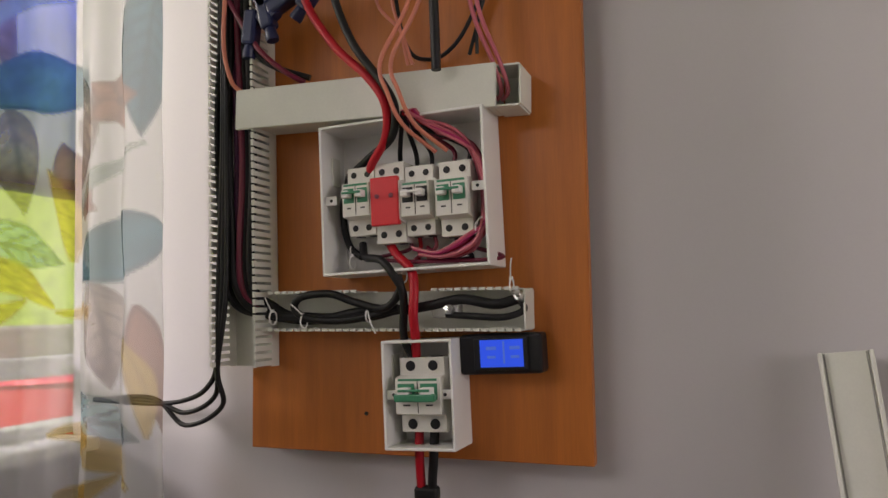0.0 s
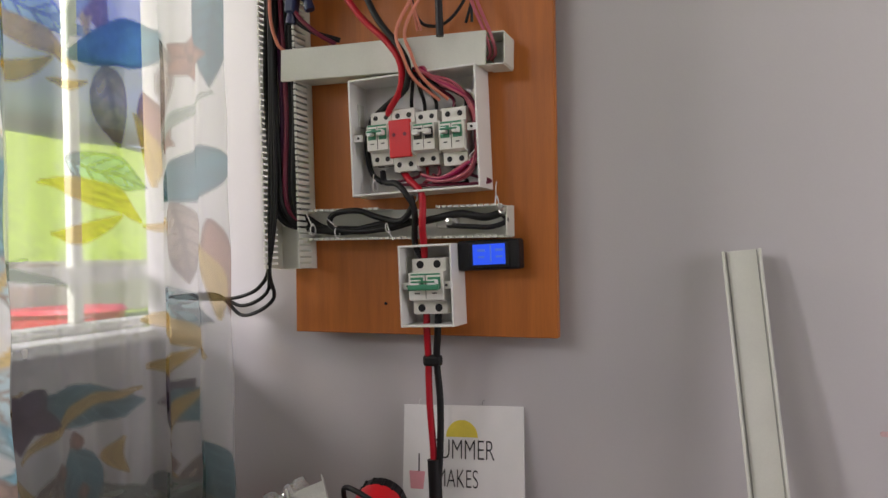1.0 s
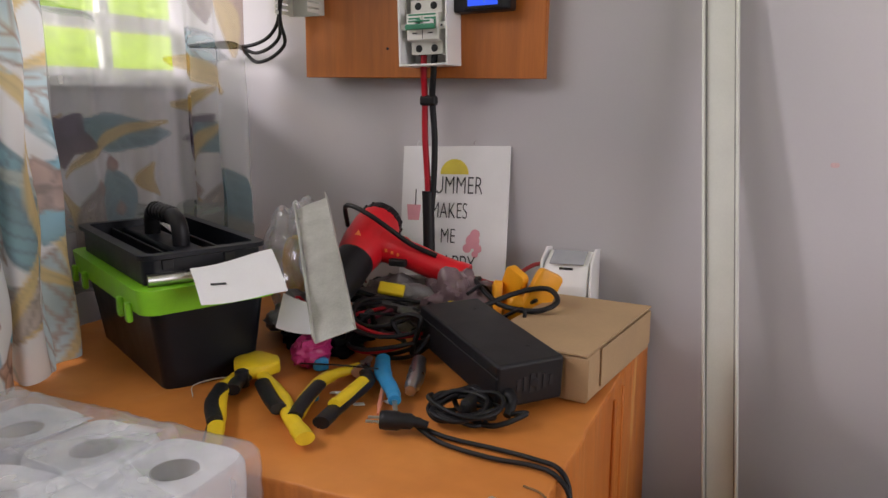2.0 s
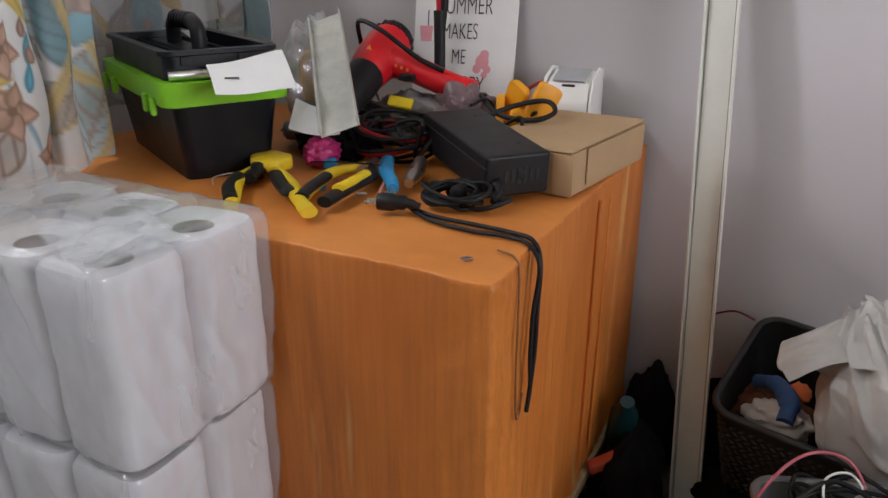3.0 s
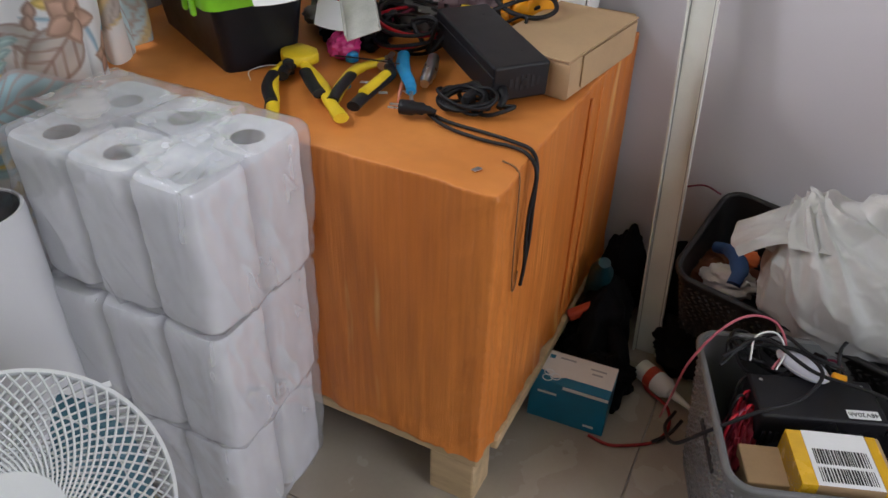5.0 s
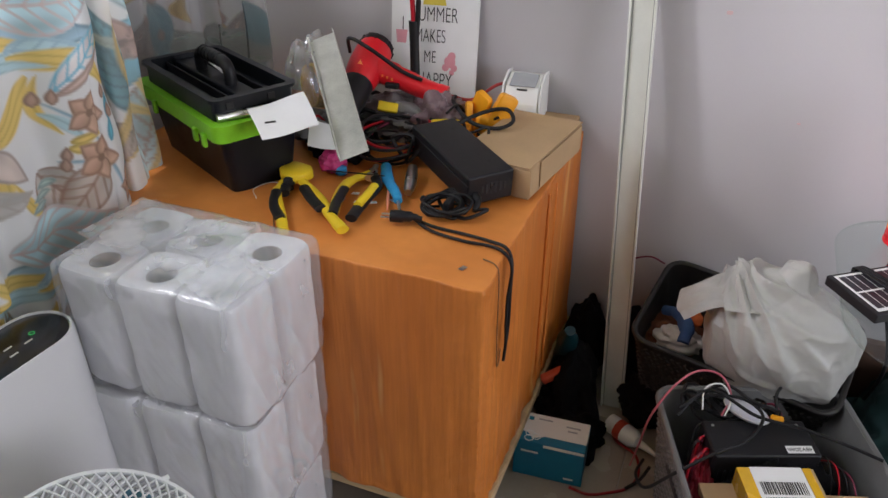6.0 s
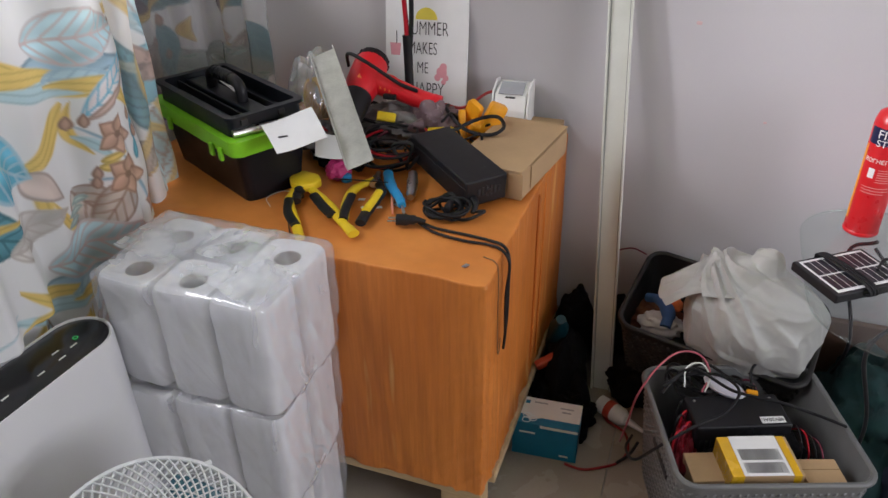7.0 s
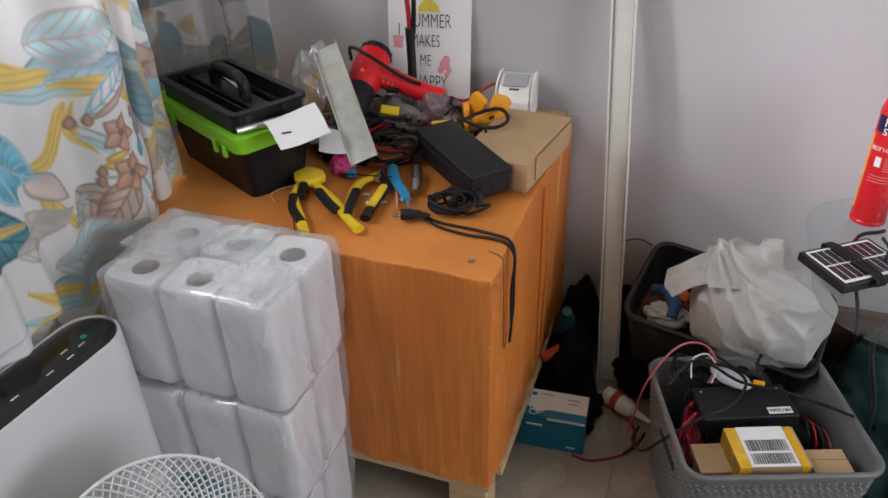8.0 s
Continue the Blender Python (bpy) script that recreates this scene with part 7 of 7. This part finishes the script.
BAGW = mat("white_bag", (0.46, 0.455, 0.43), 0.4, var=0.1, scale=9, bump=0.25, fine=60)
carrier = thing("plastic_bag", pose(0, 0, 0), "stuffed crumpled white plastic carrier bag in the basket", "plastic bag")
part("bag_body", plastic_bag(), BAGW, carrier, smooth=60)
own = bmesh.new()
bmesh.ops.create_grid(own, x_segments=60, y_segments=40, size=0.5)
for v in own.verts:
    a, b = v.co.x + 0.5, v.co.y + 0.5
    q = Vector((0.478 + 0.118 * a + 0.014 * b * math.sin(5 * b + 1), 0.69 - 0.05 * b * b - 0.03 * b, 0.484 + 0.016 * a - 0.026 * math.sin(math.pi * a) ** 2 * (1 - b) - 0.06 * b * b - 0.012 * b))
    w = 0.011 * (1 - 2 * abs(noise.noise(Vector((a * 1.7, b * 1.6, 0.7))))) + 0.003 * (1 - 2 * abs(noise.noise(Vector((a * 7, b * 5, 2)))))
    v.co = q + Vector((0.2 * w, -0.5 * w, w))
bmesh.ops.solidify(own, geom=list(own.faces), thickness=0.0006)
mouth = bmesh.new()
bmesh.ops.create_grid(mouth, x_segments=48, y_segments=30, size=0.5)
for v in mouth.verts:
    a, b = v.co.x + 0.5, v.co.y + 0.5
    reach = 0.116 - 0.022 * (2 * b - 1) ** 2 + 0.006 * noise.noise(Vector((b * 3, 1, 4)))
    q = Vector((0.503 - reach * a, 0.690 - 0.075 * b, 0.452 - 0.048 * a - 0.03 * b + 0.014 * math.sin(3.1 * a)))
    w = 0.010 * (1 - 2 * abs(noise.noise(Vector((a * 1.3, b * 2.6, 3.3))))) + 0.002 * (1 - 2 * abs(noise.noise(Vector((a * 4, b * 6, 6)))))
    v.co = q + Vector((0, -0.4 * w, 0.8 * w))
bmesh.ops.solidify(mouth, geom=list(mouth.faces), thickness=0.0006)
part("bag_mouth", mouth, BAGW, carrier, "gathered crumpled mouth of the bag", smooth=60)
part("bag_flap", own, BAGW, carrier, "loose crumpled handle flap", smooth=60)
toy = thing("plush_toy", pose(0.395, 0.745, 0.25), "blue soft toy with an orange patch in the basket", "soft toy")
part("limb", tube([(-0.03, 0.045, 0.02), (0.0, 0.02, 0.035), (0.022, -0.02, 0.03), (0.02, -0.05, 0.012)], [0.011, 0.014, 0.016, 0.013], 12), mat("blue_plush", (0.035, 0.08, 0.19), 0.95, bump=0.2), toy, smooth=60)
part("patch", lumps(0.035, 0.02, 0.03, 0.016, 0.02, 0.012, 3, 0.3, n=20), mat("orange_plush", (0.6, 0.13, 0.03), 0.9), toy, smooth=60)
tagged(part("cloth", lumps(0.405, 0.725, 0.245, 0.045, 0.03, 0.028, 14, 0.3), mat("cream_cloth", (0.55, 0.5, 0.45), 0.9), smooth=60), "cream cloth lying in the dark basket", "cloth")
tagged(part("cloth", lumps(0.39, 0.77, 0.225, 0.06, 0.06, 0.03, 15, 0.3), mat("rust_cloth", (0.16, 0.05, 0.02), 0.9), smooth=60), "rust-brown cloth lying in the dark basket", "cloth")
cable("wire", [(0.27, 0.88, 0.33), (0.31, 0.87, 0.35), (0.345, 0.86, 0.345)], 0.002, DARKRED, "thin dark wire above the basket corner", n=6)
tagged(part("folded_garment", lumps(0.90, 0.66, 0.11, 0.14, 0.22, 0.14, 31, 0.35, 2.6, n=72), GREENF, smooth=60), "pile of dark green clothes on the floor", "clothes")
tagged(part("folded_garment", lumps(0.98, 0.50, 0.09, 0.13, 0.16, 0.12, 33, 0.35, 2.6, n=72), mat("navy_cloth", (0.015, 0.025, 0.045), 0.8, var=0.4), smooth=60), "pile of navy clothes on the floor", "clothes")
tagged(part("brown_panel", box(0.5, 0.02, 0.24, (0.98, 0.88, 0.121), 0.003), mat("dark_wood", (0.11, 0.06, 0.04), 0.5, streak=(0.4, 4, 4))), "dark brown wooden panel behind the glass table", "panel")

# ---- glass table ----
tbm = pose(0.96, 0.62, 0.0)
gt2 = thing("glass_table", tbm, "small glass side table with rounded corners and wire legs", "table")
part("tabletop", prism(rounded(0.63, 0.52, 0.14, 10), 0.008, pose(0, 0, 0.522), 0.002), GLASS, gt2, "clear greenish glass", smooth=40)
edge = rounded(0.63, 0.52, 0.14, 10)
part("polished_edge", tube([(x * 1.004, y * 1.004, 0.526) for x, y in edge + edge[:1]], 0.002, 8, 1, None, False, False), GLASS, gt2, "polished greenish glass edge", smooth=80)
for s, t in ((-1, -1), (1, -1), (-1, 1), (1, 1)):
    part("leg", tube([(s * 0.17, t * 0.14, 0.521), (s * 0.21, t * 0.17, 0.46), (s * 0.16, t * 0.14, 0.25), (s * 0.22, t * 0.18, 0.003)], 0.004, 8), BLACKP, gt2, smooth=60)
part("brace", tube([(-0.17, -0.14, 0.505), (-0.10, -0.06, 0.44), (0.0, 0.0, 0.43), (0.17, 0.14, 0.505)], 0.0035, 8), BLACKP, gt2, smooth=60)
part("brace", tube([(-0.17, 0.14, 0.505), (-0.10, 0.06, 0.45), (0.0, 0.0, 0.44), (0.17, -0.14, 0.505)], 0.0035, 8), BLACKP, gt2, smooth=60)
sp = thing("solar_panel", frame_of((0.62, 0.582, 0.5305), (0.687, 0.49, 0.5305), (0.736, 0.682, 0.5305)), "small solar panel in a black frame with its cable wrapped round", "solar panel")
part("frame", box(0.118, 0.155, 0.018, (0.058, 0.076, 0.009), 0.002), BLACKP, sp)
bk = part("backing", box(0.104, 0.138, 0.001, (0.058, 0.076, 0.0186)), PAPER, sp)
CELL = mat("solar_cell", (0.012, 0.012, 0.02), 0.35, var=0.2)
for i in range(2):
    for j in range(9):
        part("cell", box(0.043, 0.0125, 0.0006, (0.034 + 0.048 * i, 0.017 + 0.0147 * j, 0.0195)), CELL, bk)
for k in range(3):
    part("cord", tube([(0.0 - 0.006, 0.055 + 0.007 * k, 0.009), (0.0, 0.056 + 0.007 * k, 0.023), (0.058, 0.060 + 0.009 * k, 0.024), (0.117, 0.062 + 0.007 * k, 0.023), (0.123, 0.06 + 0.007 * k, 0.009), (0.058, 0.06 + 0.007 * k, 0.0015), (-0.006, 0.055 + 0.007 * k, 0.009)], 0.0026, 7, 6), BLACKR, sp, smooth=60)
cable("cord_loop", [(0.76, 0.585, 0.556), (0.775, 0.62, 0.56), (0.80, 0.625, 0.555), (0.81, 0.60, 0.548), (0.79, 0.58, 0.545), (0.77, 0.575, 0.552)], 0.0028, BLACKR, "black cord loop lying on the solar panel")
fe = thing("fire_extinguisher", pose(0.757, 0.782, 0.531), "red aerosol fire extinguisher with white lettering on the table", "fire extinguisher")
part("can", lathe([(0.029, 0), (0.0325, 0.004), (0.0325, 0.235), (0.028, 0.252), (0.014, 0.262), (0.014, 0.27)], 40), mat("extinguisher_red", (0.6, 0.015, 0.02), 0.28, var=0.06), fe, smooth=40)
part("rim", lathe([(0.0325, 0), (0.0335, 0.002), (0.0335, 0.006), (0.0325, 0.008)], 40), REDP, fe)
part("cap", lathe([(0.016, 0.262), (0.017, 0.266), (0.017, 0.29), (0.012, 0.296)], 24), BLACKP, fe, smooth=40)


def wrapped_patch(parent, a0, a1, z0, z1, r, material, name, label=""):
    own = bmesh.new()
    n = 16
    lo, hi = [], []
    for k in range(n + 1):
        a = radians(a0 + (a1 - a0) * k / n)
        lo.append(own.verts.new((r * math.cos(a), r * math.sin(a), z0)))
        hi.append(own.verts.new((r * math.cos(a), r * math.sin(a), z1)))
    for k in range(n):
        own.faces.new((lo[k], lo[k + 1], hi[k + 1], hi[k]))
    return part(name, own, material, parent, label, smooth=180)


def wrapped_words(parent, text, size, z, mid, r, material, wide=0.8):
    ob = words(text, size, material, parent, pose(0, 0, 0), wide=1.0)
    for v in ob.data.vertices:
        a = radians(mid) + v.co.x * wide / r
        v.co = Vector(((r + v.co.z) * math.cos(a), (r + v.co.z) * math.sin(a), z + v.co.y))
    ob.matrix_basis = Matrix.Identity(4)


FACE = 268
wrapped_patch(fe, FACE - 75, FACE + 60, 0.195, 0.228, 0.0328, mat("navy_label", (0.01, 0.015, 0.06), 0.35), "band", "dark navy band")
wrapped_words(fe, "FIRE", 0.024, 0.2155, FACE - 8, 0.0331, WHITE, 1.0)
wrapped_words(fe, "STOP", 0.019, 0.198, FACE - 4, 0.0331, WHITE, 1.0)
wrapped_words(fe, "\u0412\u041e\u0413\u041d\u0415\u0413\u0410\u0421\u041d\u0418\u041a", 0.0115, 0.163, FACE + 8, 0.0331, WHITE, 1.0)
wrapped_patch(fe, FACE - 42, FACE - 22, 0.128, 0.148, 0.0330, WHITE, "flame_mark")
for k in range(6):
    wrapped_patch(fe, FACE - 12, FACE + 50 - 7 * (k % 3), 0.146 - 0.005 * k, 0.1475 - 0.005 * k, 0.0330, mat("pale_red_print", (0.7, 0.3, 0.28), 0.4), "print_bar")
for k in range(3):
    wrapped_patch(fe, FACE - 50, FACE + 55 - 15 * k, 0.108 - 0.006 * k, 0.1095 - 0.006 * k, 0.0330, MATS["pale_red_print"], "print_bar")
wrapped_patch(fe, FACE - 85, FACE - 72, 0.03, 0.19, 0.0329, AMBER, "side_stripe")
tagged(part("clear_packaging", lumps(0.88, 0.66, 0.562, 0.07, 0.09, 0.034, 41, 0.3, 2.5), BAGCLEAR, smooth=50), "crumpled clear plastic packaging on the glass table", "packaging")

# ---- air purifier ----
pu = thing("air_purifier", pose(-0.487, -0.185, 0.0, 0, 0, -4) @ Matrix.Diagonal((1, 1, 1.025, 1)), "white floor-standing air purifier with a black top panel", "air purifier")
own = bmesh.new()
LEVELS = ((0.94, 0.0), (0.97, 0.02), (1.0, 0.2), (1.0, 0.5), (0.995, 0.548), (0.975, 0.556), (0.93, 0.556), (0.92, 0.551))
rings = [[own.verts.new((x * k, y * (1 - (1 - k) * 0.4), z)) for x, y in rounded(0.112, 0.385, 0.055, 14)] for k, z in LEVELS]
for a, b in zip(rings, rings[1:]):
    for k in range(len(a)):
        own.faces.new((a[k], a[(k + 1) % len(a)], b[(k + 1) % len(b)], b[k]))
own.faces.new(list(reversed(rings[0])))
own.faces.new(rings[-1])
part("body", own, PURIF, pu, smooth=40)
part("top_panel", prism([(x * 0.9, y * 0.965) for x, y in rounded(0.112, 0.385, 0.055, 14)], 0.003, pose(0, 0, 0.5515), 0.0006), mat("gloss_black", (0.012, 0.012, 0.013), 0.16, var=0.1), pu, "glossy black control panel", smooth=40)
ring_pts = [(0.004 * math.cos(a), 0.135 + 0.004 * math.sin(a), 0.5552) for a in (2 * math.pi * k / 12 for k in range(13))]
part("status_light", tube(ring_pts, 0.0007, 5, 1, None, False), glow("green_light", (0.05, 0.9, 0.2), 0.25), pu, "lit green ring")
for x, y in ((0.012, 0.12), (0.02, 0.09), (0.0, 0.095), (0.02, 0.05), (0.015, -0.01), (0.02, -0.05)):
    part("icon", box(0.003, 0.013, 0.0004, (x, y, 0.5549)), PVC, pu)
for k in range(2):
    part("air_slot", box(0.0006, 0.18, 0.004, (0.0565, 0.0, 0.06 + 0.02 * k)), INK, pu)

# ---- fan ----
FC = Vector((-0.189, -0.280, 0.40))
fn = Vector((0.61, -0.36, 0.71)).normalized()
fm = Matrix.Translation(FC) @ fn.to_track_quat("Z", "Y").to_matrix().to_4x4()
FANW = mat("fan_white", (0.62, 0.64, 0.64), 0.4, var=0.04)
fan = thing("pedestal_fan", fm, "white pedestal fan tilted back with a wire grille", "fan")
R = 0.155
part("rim_band", lathe([(R, -0.012), (R + 0.004, -0.01), (R + 0.004, 0.010), (R, 0.012), (R - 0.003, 0.010), (R - 0.003, -0.010), (R, -0.012)], 72), FANW, fan, smooth=60)
for k in range(3):
    a = radians(40 + 120 * k)
    part("rim_clip", box(0.012, 0.008, 0.022, ((R + 0.004) * math.cos(a), (R + 0.004) * math.sin(a), 0), 0.002, m=None), FANW, fan)


def wire_line(twist, z0, z1, r0):
    pts = []
    for k in range(11):
        t = k / 10
        rad = r0 + (R - r0) * t
        bulge = z0 + (z1 - z0) * (1 - t ** 3)
        a = twist * math.log(rad / r0)
        pts.append((rad * math.cos(a), rad * math.sin(a), bulge))
    return pts


front = bmesh.new()
tube(wire_line(-0.85, 0.008, 0.045, 0.05), 0.0013, 5, 1, front, False)
tube(wire_line(0.85, 0.010, 0.048, 0.05), 0.0015, 5, 1, front, False)
rear = bmesh.new()
tube(wire_line(-0.9, -0.010, -0.062, 0.05), 0.0015, 5, 1, rear, False)
N_WIRE = 66
f0, r0 = part("grille_wire", front, FANW, fan, smooth=60), part("grille_wire", rear, FANW, fan, smooth=60)
for k in range(1, N_WIRE):
    for src in (f0, r0):
        o = new("grille_wire", src.data)
        o.parent, o.matrix_basis = fan, pose(0, 0, 0, 0, 0, 360 * k / N_WIRE)
for zz, rr2 in ((0.0445, 0.075), (0.036, 0.112)):
    part("grille_ring", tube([(rr2 * math.cos(a), rr2 * math.sin(a), zz) for a in (2 * math.pi * k / 48 for k in range(49))], 0.0012, 5, 1, None, False), FANW, fan)
part("hub_badge", lathe([(0.054, 0.044), (0.053, 0.049), (0.044, 0.054), (0.02, 0.057), (0.001, 0.058)], 40), FANW, fan, smooth=40)
BLADE = mat("blue_blade", (0.05, 0.15, 0.2), 0.25)
for k in range(3):
    own = bmesh.new()
    bmesh.ops.create_grid(own, x_segments=14, y_segments=10, size=0.5)
    for v in own.verts:
        t, s = v.co.x + 0.5, v.co.y
        rad = 0.028 + 0.108 * t
        a = radians(120 * k) + s * (0.9 + 0.55 * math.sin(t * 2.4)) + 0.35 * t
        v.co = Vector((rad * math.cos(a), rad * math.sin(a), -0.012 + 0.030 * s * (1 - 0.3 * t)))
    bmesh.ops.solidify(own, geom=list(own.faces), thickness=0.002)
    part("blade", own, BLADE, fan, "translucent blue blade", smooth=60)
part("hub", lathe([(0.03, -0.03), (0.03, 0.008), (0.02, 0.018), (0.001, 0.02)], 28), BLADE, fan, smooth=40)
part("motor", lathe([(0.03, -0.16), (0.048, -0.15), (0.052, -0.10), (0.045, -0.066), (0.04, -0.062)], 32), FANW, fan, smooth=40)
inv = fm.inverted()
mb = fm @ Vector((0, 0, -0.11))
part("pole", tube([inv @ mb, inv @ Vector((mb.x, mb.y, mb.z - 0.06)), inv @ Vector((mb.x, mb.y, 0.03))], 0.012, 14, 3), FANW, fan, smooth=60)
part("foot", lathe([(0.14, 0.001), (0.142, 0.008), (0.12, 0.018), (0.03, 0.03), (0.02, 0.05)], 40, inv @ Matrix.Translation((mb.x, mb.y, 0))), FANW, fan, smooth=40)

# ---- floor tiles ----
TILE_MESH = {}


def tile_between(x0, x1, y0, y1):
    """One tile, cut where the wall stops it."""
    x0, x1, y0, y1 = max(x0, WALL_X + 0.001), min(x1, ROOM_X - 0.001), max(y0, ROOM_Y + 0.001), min(y1, WALL_Y - 0.001)
    w, d = round(x1 - x0 - 0.003, 4), round(y1 - y0 - 0.003, 4)
    if w < 0.02 or d < 0.02:
        return
    at = pose((x0 + x1) / 2, (y0 + y1) / 2, 0)
    if (w, d) not in TILE_MESH:
        TILE_MESH[w, d] = part("tile", box(w, d, 0.008, (0, 0, -0.004), 0.0008, 1), TILE, floor, m=at).data
    else:
        o = new("tile", TILE_MESH[w, d])
        o.parent, o.matrix_basis = floor, at


for i in range(-3, 8):
    for j in range(-7, 3):
        tile_between(0.344 + 0.6 * (i - 1), 0.344 + 0.6 * i, 0.10 + 0.6 * j, 0.10 + 0.6 * (j + 1))
